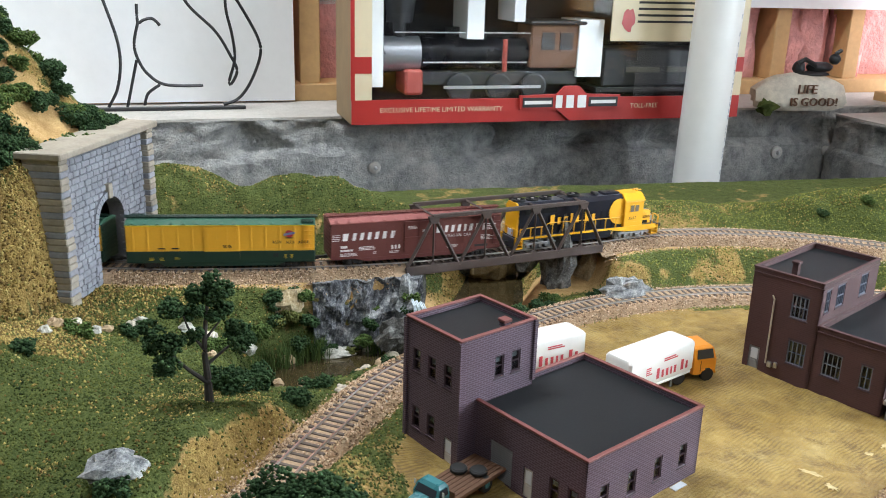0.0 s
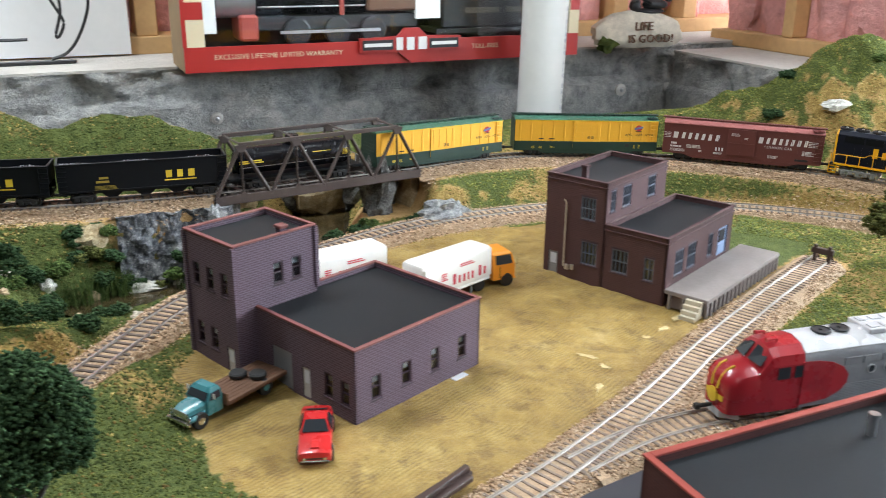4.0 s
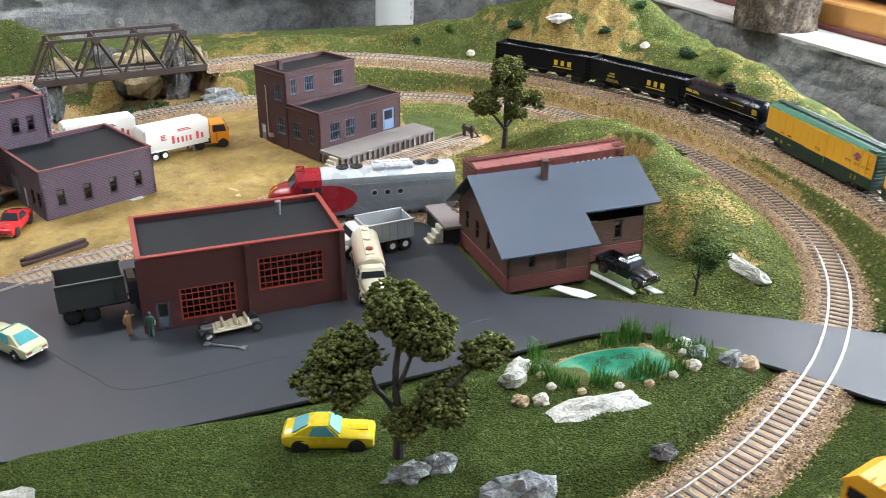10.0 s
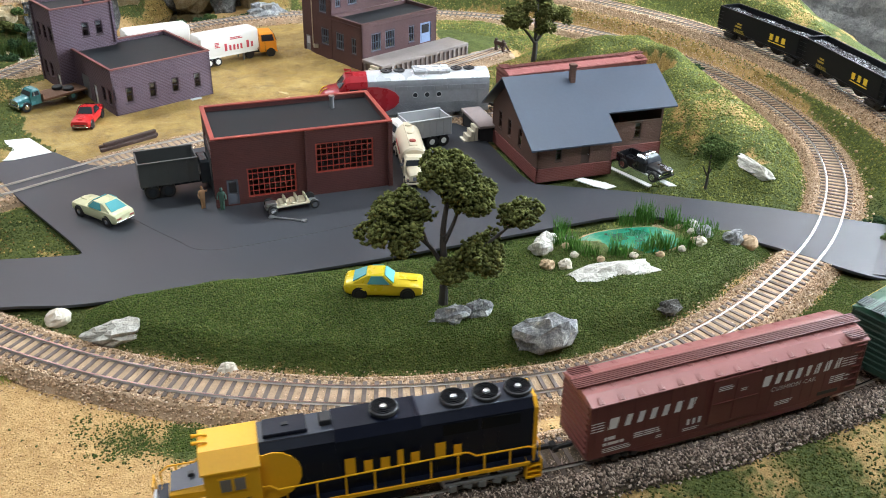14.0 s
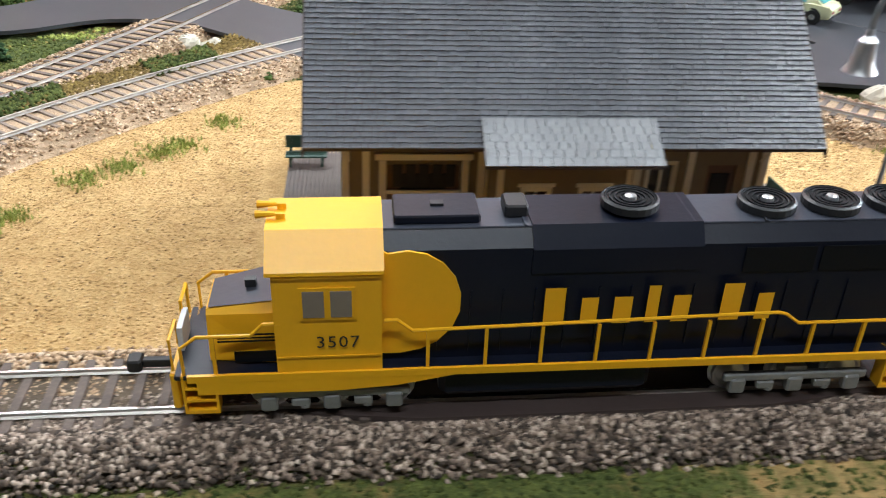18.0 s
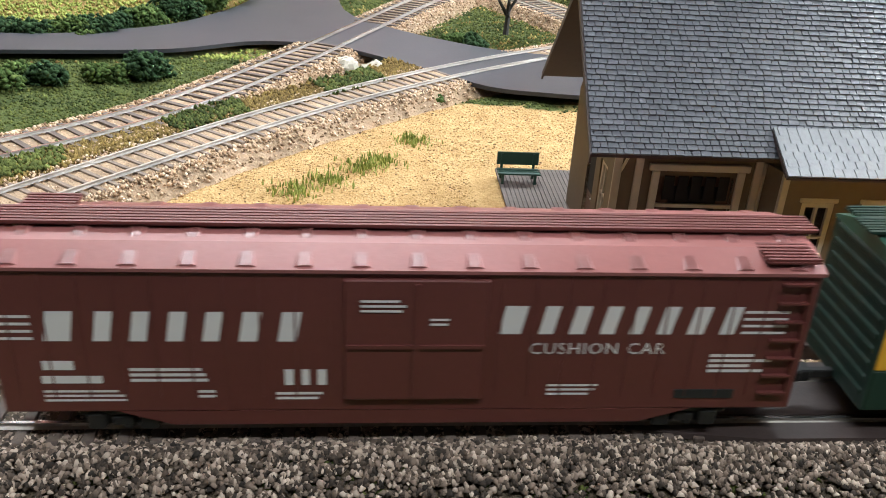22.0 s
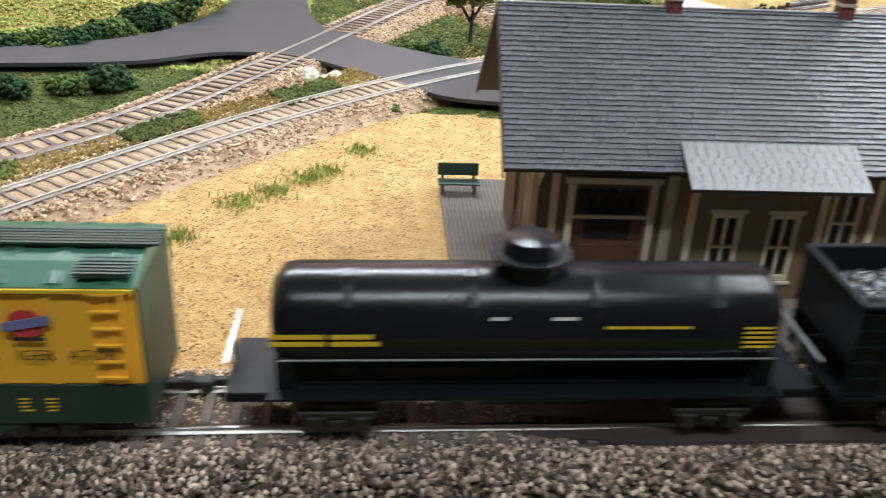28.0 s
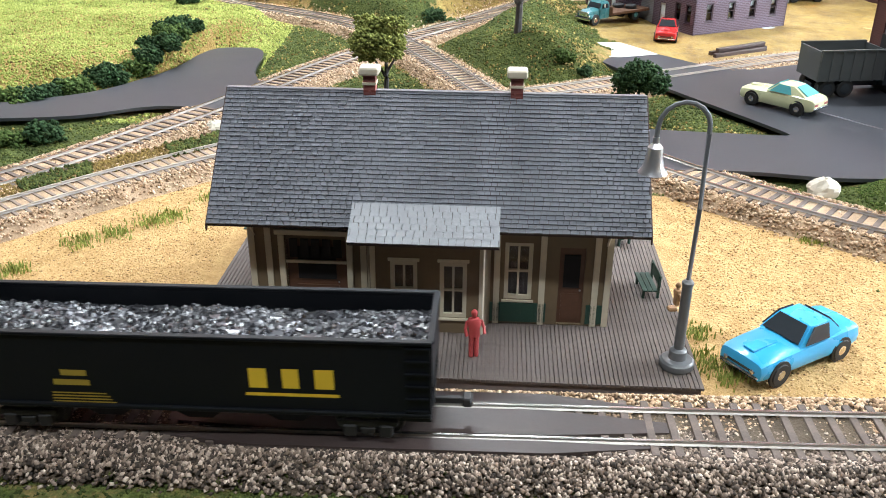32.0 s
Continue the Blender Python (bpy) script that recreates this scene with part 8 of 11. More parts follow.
    # pilots
    for s in (-1, 1):
        part("pilot", Geo().box(min(s * 0.0885, s * 0.0905), max(s * 0.0885, s * 0.0905), -0.0125, 0.0125, 0.0028, deck - 0.001, 0.0004), YELLOW_L if s > 0 else NAVY_ROOF, c)
        part("end_rail", Geo().tube([(s * 0.0895, -0.0122, deck), (s * 0.0895, -0.0122, deck + 0.0085), (s * 0.0895, -0.004, deck + 0.0085), (s * 0.0895, -0.004, deck + 0.002)], 0.00045, 5).tube([(s * 0.0895, 0.0122, deck), (s * 0.0895, 0.0122, deck + 0.0085), (s * 0.0895, 0.004, deck + 0.0085), (s * 0.0895, 0.004, deck + 0.002)], 0.00045, 5), YELLOW_L, c)
        part("drop_plate", Geo().box(min(s * 0.0880, s * 0.0893), max(s * 0.0880, s * 0.0893), -0.0045, 0.0045, deck, deck + 0.0065), SHADE_WHITE, c, "white end plate")
        coupler(c, s * 0.0905, s)
    # drawn out to its full length
    for me in {ob.data.name: ob.data for ob in c.children_recursive}.values():
        me.transform(Matrix.Diagonal((1.085, 1.06, 1.085, 1)))
    for ob in c.children_recursive:
        ob.matrix_basis.translation = [v * k for v, k in zip(ob.matrix_basis.translation, (1.085, 1.06, 1.085))]
    for x in (-0.0660, 0.058):
        bogie(c, x, 3, TRUCK_GREY, 0.0160, 0.0136)
    return c


# ---- the train on the outer loop ----
TRAIN = [  # builder, front and back behind the locomotive's front, bogie centres
    (diesel(Matrix.Identity(4)), 0.0981, 0.060, -0.058), (red_boxcar(Matrix.Identity(4), "dark red boxcar with white slanted lettering, in the train"), 0.3062, 0.065, -0.065),
    (reefer(Matrix.Identity(4), "yellow and green refrigerator car with ribbed sides", "refrigerator cars"), 0.5007, 0.059, -0.059),
    (reefer(Matrix.Identity(4), "yellow and green refrigerator car with ribbed sides", "refrigerator cars"), 0.6963, 0.059, -0.059),
    (tank_car(Matrix.Identity(4)), 0.8738, 0.043, -0.043),
    (hopper(Matrix.Identity(4), "black open hopper car heaped with coal", 3), 1.0285, 0.056, -0.056),
    (hopper(Matrix.Identity(4), "black open hopper car heaped with coal, last in the train", 8), 1.1908, 0.056, -0.056)]
# where the locomotive's front stands on the loop, every half second
FRONT = [-1.9515, -1.8829, -1.8104, -1.7336, -1.6532, -1.5712, -1.4856, -1.3982, -1.3088, -1.2176, -1.1252, -1.0316, -0.9379, -0.8429, -0.7499, -0.6585, -0.5709, -0.4908, -0.4166, -0.3515, -0.2962, -0.2494, -0.2071, -0.1678, -0.1272, -0.0843, -0.0368, 0.013, 0.0646, 0.1176, 0.1708, 0.2227, 0.2732, 0.3226, 0.3699, 0.4156, 0.4592, 0.5016, 0.5432, 0.5844, 0.6247, 0.665, 0.7052, 0.7461, 0.7869, 0.8282, 0.8699, 0.9116, 0.9535, 0.9964, 1.0394, 1.084, 1.1282, 1.1726, 1.2165, 1.2594, 1.302, 1.3423, 1.382, 1.4203, 1.4581, 1.4954, 1.5323, 1.5688, 1.6049]


# small corrections to a car's place, by where its middle stands
SHIFT_S = [-2.6, -2.4, -2.2, -2.0, -1.8, -1.6, -1.4, -1.2, -1.0, -0.8, -0.6, -0.4, -0.2, 0.0, 0.2, 0.4, 0.6, 0.8]
SHIFT_D = [0.0341, 0.0298, 0.0235, 0.0219, 0.0249, 0.0191, 0.011, -0.0061, -0.0184, -0.0193, -0.0159, -0.0123, -0.0099, -0.0069, -0.0014, -0.0003, 0.0005, -0.0]


def motions():
    loop = len(MAIN) * 0.004
    for ob, behind, fa, ba in TRAIN:
        rows = []
        for k, s in enumerate(FRONT):
            c = s - behind
            c += float(np.interp(c, SHIFT_S, SHIFT_D))
            pf, pb = along(MAIN, (c + fa) % loop)[0], along(MAIN, (c + ba) % loop)[0]
            d = pf - pb
            mid = pb + d * (-ba / (fa - ba))
            rows.append((k * 0.5, pose(mid[0], mid[1], mid[2], 0, -math.degrees(math.atan2(d[2], math.hypot(d[0], d[1]))), math.degrees(math.atan2(d[1], d[0])))))
        walk(ob, rows)


# ---- standing stock in the yard ----
def set_on(line, s, fa):
    p, q = along(line, s + fa)[0], along(line, s - fa)[0]
    m = (p + q) / 2
    return pose(m[0], m[1], m[2], 0, 0, math.degrees(math.atan2(p[1] - q[1], p[0] - q[0])))


red_boxcar(set_on(SPUR, 0.402, 0.06), "dark red boxcar standing on the siding")


loose_back()


# ---- road vehicles; x is ahead, z from the ground ----
PAINT = lambda name, c, r=0.28: mat(name, c, r, vary=0.05, grain=600, coarse=60, bump=0.05, coat=0.3)
CREAM_P, YELLOW_P, BLUE_P = PAINT("cream_toy_paint", (0.66, 0.66, 0.40)), PAINT("yellow_toy_paint", (0.74, 0.55, 0.02)), PAINT("sky_blue_toy_paint", (0.03, 0.36, 0.66))
RED_P, BLACK_P, TEAL_P = PAINT("red_toy_paint", (0.52, 0.022, 0.022)), PAINT("black_toy_paint", (0.012, 0.013, 0.016)), PAINT("teal_toy_paint", (0.05, 0.20, 0.22))
ORANGE_P, WHITE_P, GREY_P = PAINT("orange_toy_plastic", (0.85, 0.30, 0.015), 0.4), PAINT("white_toy_plastic", (0.80, 0.79, 0.74), 0.4), PAINT("mid_grey_plastic", (0.20, 0.21, 0.21), 0.5)
IVORY_P, SILVER_P, DARKGREY_P = PAINT("ivory_toy_paint", (0.66, 0.58, 0.42), 0.4), mat("silver_plastic", (0.60, 0.61, 0.63), 0.28, metal=0.25, vary=0.12), PAINT("dark_grey_plastic", (0.075, 0.080, 0.080), 0.55)
PALE_GREY_P = PAINT("pale_grey_plastic", (0.40, 0.41, 0.42), 0.5)
AQUA_G, SMOKE_G = mat("aqua_window_plastic", (0.12, 0.42, 0.45), 0.12, vary=0.1, bump=0), mat("smoke_window_plastic", (0.03, 0.035, 0.04), 0.12, vary=0.1, bump=0)
TYRE = mat("black_tyre_plastic", (0.014, 0.014, 0.014), 0.6, vary=0.2)
CHROME = mat("toy_chrome", (0.72, 0.72, 0.72), 0.2, metal=1.0, vary=0.05)


def wheel(parent, x, y, r, w, hub):
    s = 1 if y > 0 else -1
    t = part("wheel", Geo().at(pose(x, y, r)).spin([(r * 0.55, -w / 2), (r * 0.94, -w / 2), (r, -w * 0.3), (r, w * 0.3), (r * 0.94, w / 2), (r * 0.55, w / 2)], 16, "y"), TYRE, parent)
    part("hub", Geo().at(pose(x, y + s * w * 0.30, r)).spin([(r * 0.6, -w * 0.25), (r * 0.6, w * 0.12), (r * 0.35, w * 0.26), (r * 0.12, w * 0.22)], 12, "y"), hub, t)


def shell(stations, crown=0.0):
    """A rounded body skin: stations are (x, half width, bottom, belt)."""
    rings = []
    for x, w, z0, z1 in stations:
        h = z1 - z0
        rings.append([(x, -w * 0.90, z0), (x, -w, z0 + h * 0.18), (x, -w * 1.02, z0 + h * 0.55), (x, -w * 0.96, z0 + h * 0.88), (x, -w * 0.80, z1), (x, 0, z1 + crown),
                      (x, w * 0.80, z1), (x, w * 0.96, z0 + h * 0.88), (x, w * 1.02, z0 + h * 0.55), (x, w, z0 + h * 0.18), (x, w * 0.90, z0)])
    return Geo().loft(rings)


def panel(corners, inset, proud):
    """A thin pane on a face, drawn in from its corners and stood a little proud of it."""
    c = [Vector(p) for p in corners]
    mid = sum(c, Vector()) / 4
    n = (c[1] - c[0]).cross(c[3] - c[0]).normalized()
    q = [mid + (p - mid) * (1 - inset) for p in c]
    return Geo().loft([[tuple(p + n * (proud - 0.0006)) for p in q], [tuple(p + n * proud) for p in q]])


def coupe(m, L, paint, glass, label, hub=None, fast=True, open_window=False):
    """A two-door toy car: body shell, cabin with panes, bumpers, lamps and wheels."""
    c = thing("toy_car", m, label, "toy car", "toy cars")
    W = L * 0.185
    st = [(0.500, 0.80, 0.075, 0.150), (0.485, 0.93, 0.065, 0.185), (0.44, 0.98, 0.06, 0.200), (0.30, 1.0, 0.055, 0.212), (0.12, 1.0, 0.055, 0.222), (-0.12, 1.0, 0.055, 0.222), (-0.25, 1.03, 0.055, 0.238),
          (-0.40, 1.0, 0.06, 0.235), (-0.47, 0.96, 0.075, 0.222), (-0.50, 0.85, 0.095, 0.190)]
    body = part("body", shell([(x * L, w * W, a * L, b * L) for x, w, a, b in st], 0.008 * L), paint, c, smooth=True)
    zb, zt = 0.215 * L, 0.325 * L
    fx, fx2, bx, bx2 = 0.13 * L, 0.00 * L, (-0.40 if fast else -0.30) * L, (-0.19 if fast else -0.20) * L
    bw, tw = W * 0.93, W * 0.70
    lo = [(fx, -bw, zb), (fx, bw, zb), (bx, bw, zb), (bx, -bw, zb)]
    hi = [(fx2, -tw, zt), (fx2, tw, zt), (bx2, tw, zt - 0.004 * L), (bx2, -tw, zt - 0.004 * L)]
    part("cabin", Geo().loft([lo, [(x * 0.35 + X * 0.65, y * 0.35 + Y * 0.65, z * 0.35 + Z * 0.65 + 0.004 * L) for (x, y, z), (X, Y, Z) in zip(lo, hi)], hi]), paint, c, smooth=True)
    k = lambda a, b, u: tuple(a[i] + (b[i] - a[i]) * u for i in range(3))
    part("windscreen", panel([lo[1], lo[0], hi[0], hi[1]][::-1], 0.14, 0.0011), glass, c)
    part("rear_window", panel([lo[3], lo[2], hi[2], hi[3]][::-1], 0.22, 0.0011), glass, c)
    side = lambda a, b, d, e: ([k(lo[a], lo[b], 0.04), k(lo[a], lo[b], 0.66), k(hi[a], hi[b], 0.86), k(hi[a], hi[b], 0.04)], 0.13)
    q, ins = side(0, 3, 0, 3)
    part("side_window", panel(q[::-1], ins, 0.0011), SMOKE_G if open_window else glass, c)
    q, ins = side(1, 2, 1, 2)
    part("side_window", panel(q, ins, 0.0011), SMOKE_G if open_window else glass, c)
    part("hood_bulge", Geo().box(0.17 * L, 0.43 * L, -0.045 * L, 0.045 * L, 0.205 * L, 0.2245 * L, 0.004 * L), paint, body)
    part("grille", Geo().box(0.480 * L, 0.5015 * L, -W * 0.76, W * 0.76, 0.105 * L, 0.142 * L, 0.001), SMOKE_G, c)
    part("front_bumper", Geo().box(0.487 * L, 0.508 * L, -W * 0.88, W * 0.88, 0.080 * L, 0.103 * L, 0.0008), CHROME, c)
    part("rear_bumper", Geo().box(-0.508 * L, -0.487 * L, -W * 0.88, W * 0.88, 0.095 * L, 0.120 * L, 0.0008), CHROME, c)
    for s in (-1, 1):
        part("headlight", Geo().at(pose(0.500 * L, s * W * 0.60, 0.124 * L)).spin([(0.018 * L, -0.004 * L), (0.018 * L, 0.006 * L), (0.008 * L, 0.010 * L)], 10, "x"), CHROME, c)
        part("tail_light", Geo().box(-0.505 * L, -0.49 * L, min(s * W * 0.4, s * W * 0.8), max(s * W * 0.4, s * W * 0.8), 0.14 * L, 0.165 * L), TRIM_BRIGHT, c)
        for x in (0.31, -0.30):
            part("wheel_arch", Geo().at(pose(x * L, s * W * 0.985, 0.082 * L)).spin([(0.098 * L, -0.010 * L), (0.098 * L, 0.010 * L)], 18, "y"), TYRE, c)
            wheel(c, x * L, s * W * 0.95, 0.080 * L, 0.050 * L, hub or CHROME)
    return c


def heading(a, b):
    return math.degrees(math.atan2(b[1] - a[1], b[0] - a[0]))


def between(tail, nose, z):
    return pose((tail[0] + nose[0]) / 2, (tail[1] + nose[1]) / 2, z, 0, 0, heading(tail, nose))


RT = 0.0063
coupe(pose(0.195, 0.207, RT, 0, 0, 132), 0.057, CREAM_P, AQUA_G, "cream toy muscle car with aqua windows on the road")
coupe(pose(0.398, 0.0195, ground_z(0.398, 0.0195) + 0.0005, 0, 0, heading((0.372, 0.027), (0.424, 0.012))), 0.056, YELLOW_P, AQUA_G, "yellow toy fastback car parked on the lawn", BLACK)
coupe(pose(0.098, -0.1105, ground_z(0.098, -0.11) + 0.0006, 0, 0, 212), 0.056, BLUE_P, SMOKE_G, "bright blue toy coupe on the sandy ground", open_window=True, fast=False)
coupe(pose(0.1645, 0.456, ground_z(0.1645, 0.456) + 0.0005, 0, 0, 256), 0.054, RED_P, SMOKE_G, "red toy sports car in the yard", BLACK)


def cab_shape(c, x0, x1, half, z0, belt, top, paint, glass, hood=0.0, label=""):
    """A truck cab: box with rounded roof, raked windscreen, doors' panes and a hood before it."""
    part("cab", Geo().loft([[(x0, -half, z0), (x1, -half, z0), (x1, half, z0), (x0, half, z0)], [(x0, -half * 1.02, belt), (x1, -half * 1.02, belt), (x1, half * 1.02, belt), (x0, half * 1.02, belt)],
                            [(x0, -half * 0.90, top - 0.002), (x1 - 0.003, -half * 0.90, top - 0.002), (x1 - 0.003, half * 0.90, top - 0.002), (x0, half * 0.90, top - 0.002)],
                            [(x0 + 0.001, -half * 0.72, top), (x1 - 0.005, -half * 0.72, top), (x1 - 0.005, half * 0.72, top), (x0 + 0.001, half * 0.72, top)]]), paint, c, label)
    up = lambda x, y: (x, y, belt)
    part("windscreen", panel([(x1, -half, belt), (x1, half, belt), (x1 - 0.003, half * 0.9, top - 0.002), (x1 - 0.003, -half * 0.9, top - 0.002)], 0.14, 0.0008), glass, c)
    part("side_window", panel([(x0 + 0.001, -half, belt), (x1 - 0.001, -half, belt), (x1 - 0.003, -half * 0.9, top - 0.002), (x0 + 0.001, -half * 0.9, top - 0.002)], 0.18, 0.0008), glass, c)
    part("side_window", panel([(x1 - 0.001, half, belt), (x0 + 0.001, half, belt), (x0 + 0.001, half * 0.9, top - 0.002), (x1 - 0.003, half * 0.9, top - 0.002)], 0.18, 0.0008), glass, c)
    if hood:
        h = part("hood", shell([(x1 - 0.001, half * 0.86, z0 + 0.001, belt), (x1 + hood * 0.6, half * 0.80, z0 + 0.001, belt - 0.001), (x1 + hood, half * 0.66, z0 + 0.002, belt - 0.003)], 0.0008), paint, c, smooth=True)
        part("grille", Geo().box(x1 + hood - 0.0006, x1 + hood + 0.0006, -half * 0.42, half * 0.42, z0 + 0.003, belt - 0.0045), CHROME, h)
        for s in (-1, 1):
            part("fender", Geo().box(x1 + 0.001, x1 + hood + 0.0004, min(s * half * 0.62, s * half * 1.06), max(s * half * 0.62, s * half * 1.06), z0 + 0.0005, z0 + (belt - z0) * 0.48, 0.0016), paint, c)
            part("headlight", Geo().at(pose(x1 + hood + 0.0002, s * half * 0.82, z0 + (belt - z0) * 0.34)).spin([(0.0015, -0.0005), (0.0015, 0.0006), (0.0006, 0.001)], 10, "x"), CHROME, c)
    part("bumper", Geo().box(x1 + hood, x1 + hood + 0.0012, -half, half, z0 - 0.001, z0 + 0.0012, 0.0003), paint, c)


def semi_trailer(m, L, half, z0, z1, label):
    t = thing("semi_trailer", m, label, "trailer", "white trailers")
    part("body", Geo().box(-L, 0, -half, half, z0, z1, 0.0022), WHITE_P, t, smooth=True)
    part("skirt", Geo().box(-L + 0.002, -0.002, -half + 0.001, half - 0.001, z0 - 0.0022, z0, 0.0004), WHITE_P, t)
    for f in sides(half):
        each("name_mark", marks([0.0055, 0.0044, 0.0046, 0.0034, 0.0044, -0.002, 0.0055, 0.0044], 0.0095, 0.0012, 0.0, (1, 2, 3, 4, 7)), INK_PINK, t, "red company name in plain shapes", m=f @ pose(0.0 if f.translation.y < 0 else 0.0, 0, 0) @ pose((-L / 2 + 0.012) * (1 if f.translation.y < 0 else -1), -0.0002, (z0 + z1) / 2 - 0.004))
        g = bars(bars(Geo(), -0.010, 0.0, 0.022, 0.0012, 2, seed=3), -0.032, -0.004, 0.008, 0.0012, 4, seed=9)
        part("small_print", g, INK_PINK, t, m=f @ pose((-L / 2 + 0.010) * (1 if f.translation.y < 0 else -1), -0.0002, z1 - 0.007))
    part("landing_leg", Geo().box(-0.022, -0.020, -half * 0.6, -half * 0.5, 0, z0 - 0.002), GREY_P, t)
    part("landing_leg", Geo().box(-0.022, -0.020, half * 0.5, half * 0.6, 0, z0 - 0.002), GREY_P, t)
    part("bogie_frame", Geo().box(-L + 0.006, -L + 0.028, -half * 0.7, half * 0.7, 0.005, z0 - 0.002), GREY_P, t)
    for x in (-L + 0.011, -L + 0.023):
        for s in (-1, 1):
            wheel(t, x, s * half * 0.80, 0.0055, 0.006, WHITE_P)
    return t


def tractor(m):
    t = thing("toy_truck", m, "orange toy cab-over truck hitched to a white trailer", "toy truck")
    cab_shape(t, -0.0115, 0.0105, 0.0138, 0.0070, 0.0205, 0.0325, ORANGE_P, SMOKE_G)
    part("grille", Geo().box(0.0102, 0.0112, -0.0075, 0.0075, 0.0105, 0.0165, 0.0003), CHROME, t, "chrome grille")
    for s in (-1, 1):
        part("headlight", Geo().at(pose(0.0104, s * 0.0105, 0.0125)).spin([(0.0016, -0.0004), (0.0016, 0.0006), (0.0006, 0.001)], 10, "x"), CHROME, t)
        part("door_line", Geo().box(-0.0050, -0.0046, s * 0.01405 - 0.0002, s * 0.01405 + 0.0002, 0.0090, 0.0200), SMOKE_G, t)
        part("wheel_arch", Geo().box(-0.0035, 0.0085, min(s * 0.0125, s * 0.0146), max(s * 0.0125, s * 0.0146), 0.0098, 0.0118, 0.0006), ORANGE_P, t)
        part("mirror", Geo().tube([(0.0085, s * 0.0138, 0.0200), (0.0105, s * 0.0172, 0.0210), (0.0105, s * 0.0172, 0.0262)], 0.0004, 5), CHROME, t)
        wheel(t, 0.0025, s * 0.0125, 0.0062, 0.0045, TYRE)
        wheel(t, -0.026, s * 0.0115, 0.0062, 0.0065, TYRE)
    part("chassis", Geo().box(-0.034, 0.006, -0.006, 0.006, 0.0055, 0.0085), SMOKE_G, t)


GY0 = ground_z(0.36, 0.64)
tractor(pose(0.3765, 0.6690, GY0, 0, 0, 6))
semi_trailer(pose(0.3600, 0.6665, GY0, 0, 0, 25), 0.084, 0.0140, 0.0125, 0.0400, "white toy semi-trailer with a red painted name")
semi_trailer(pose(0.276, 0.6990, ground_z(0.24, 0.69), 0, 0, 17), 0.084, 0.0140, 0.0125, 0.0400, "white toy semi-trailer parked behind the works")


def flatbed(m):
    t = thing("toy_truck", m, "old teal toy flatbed truck with brown bed", "toy truck")
    cab_shape(t, 0.006, 0.018, 0.0098, 0.006, 0.0155, 0.0225, TEAL_P, SMOKE_G, 0.014)
    part("chassis", Geo().box(-0.044, 0.028, -0.004, 0.004, 0.005, 0.0085), SMOKE_G, t)
    bed = part("bed", Geo().box(-0.048, 0.004, -0.0140, 0.0140, 0.0085, 0.0105, 0.0004), WOOD_BROWN, t, "brown wooden bed")
    for k in range(8):
        part("bed_plank", Geo().box(-0.048, 0.004, -0.0139 + k * 0.0035, -0.0107 + k * 0.0035, 0.0105, 0.0111, 0.0002), WOOD_BROWN, bed)
    for s in (-1, 1):
        wheel(t, 0.024, s * 0.0085, 0.0055, 0.004, CHROME)
        wheel(t, -0.030, s * 0.0095, 0.0058, 0.006, TEAL_P)
        part("headlight", Geo().blob((0.0325, s * 0.0072, 0.0120), (0.0008, 0.0014, 0.0014), 3, 0.0, 8, 6), CHROME, t, smooth=True)
        part("mirror", Geo().box(0.0140, 0.0146, min(s * 0.0108, s * 0.0128), max(s * 0.0108, s * 0.0128), 0.0170, 0.0205, 0.0003), WHITE, t)
    part("headboard", Geo().box(0.0042, 0.0054, -0.0135, 0.0135, 0.0085, 0.0168, 0.0003), WOOD_BROWN, t, "dark brown headboard behind the cab")
    part("bumper", Geo().box(0.0324, 0.0342, -0.0106, 0.0106, 0.0052, 0.0078, 0.0005), CHROME, t, "chrome bumper")
    part("grille", Geo().box(0.0318, 0.0325, -0.0058, 0.0058, 0.0085, 0.0132, 0.0003), STEEL, t)
    return t


fm = pose(0.1137, 0.5113, ground_z(0.1137, 0.5113), 0, 0, 216)
flatbed(fm)
for (u, v) in ((-0.023, -0.0068), (-0.030, 0.0045)):
    tt = thing("spare_tyre", fm @ pose(u, v, 0.0112), "loose black tyre lying on the flatbed", "tyre", "loose tyres")
    part("rubber", Geo().spin([(0.0028, 0.0), (0.0050, 0.0), (0.0060, 0.0009), (0.0060, 0.0027), (0.0050, 0.0036), (0.0028, 0.0036)], 20), TYRE, tt, smooth=True)
    part("rim", Geo().spin([(0.0028, 0.0006), (0.0028, 0.0030), (0.0022, 0.0030), (0.0022, 0.0006)], 16), STEEL, tt)


def pickup(m):
    t = thing("toy_truck", m, "black toy pickup truck parked on the drive", "toy truck")
    cab_shape(t, -0.006, 0.008, 0.0108, 0.005, 0.0135, 0.0205, BLACK_P, SMOKE_G, 0.016)
    for s in (-1, 1):
        part("bed_side", Geo().box(-0.030, -0.0065, min(s * 0.0092, s * 0.0110), max(s * 0.0092, s * 0.0110), 0.005, 0.0135, 0.0006), BLACK_P, t)
        wheel(t, 0.018, s * 0.0100, 0.0052, 0.0042, CHROME)
        wheel(t, -0.020, s * 0.0105, 0.0052, 0.0042, CHROME)
    part("bed_floor", Geo().box(-0.030, -0.0065, -0.0092, 0.0092, 0.0055, 0.0072), BLACK_P, t)
    part("tailgate", Geo().box(-0.0306, -0.0300, -0.0105, 0.0105, 0.006, 0.0132), BLACK_P, t)
    part("light_bar", Geo().box(0.000, 0.0025, -0.007, 0.007, 0.0205, 0.0220, 0.0004), CHROME, t)


pickup(between((0.681, 0.207), (0.699, 0.158), 0.0085))


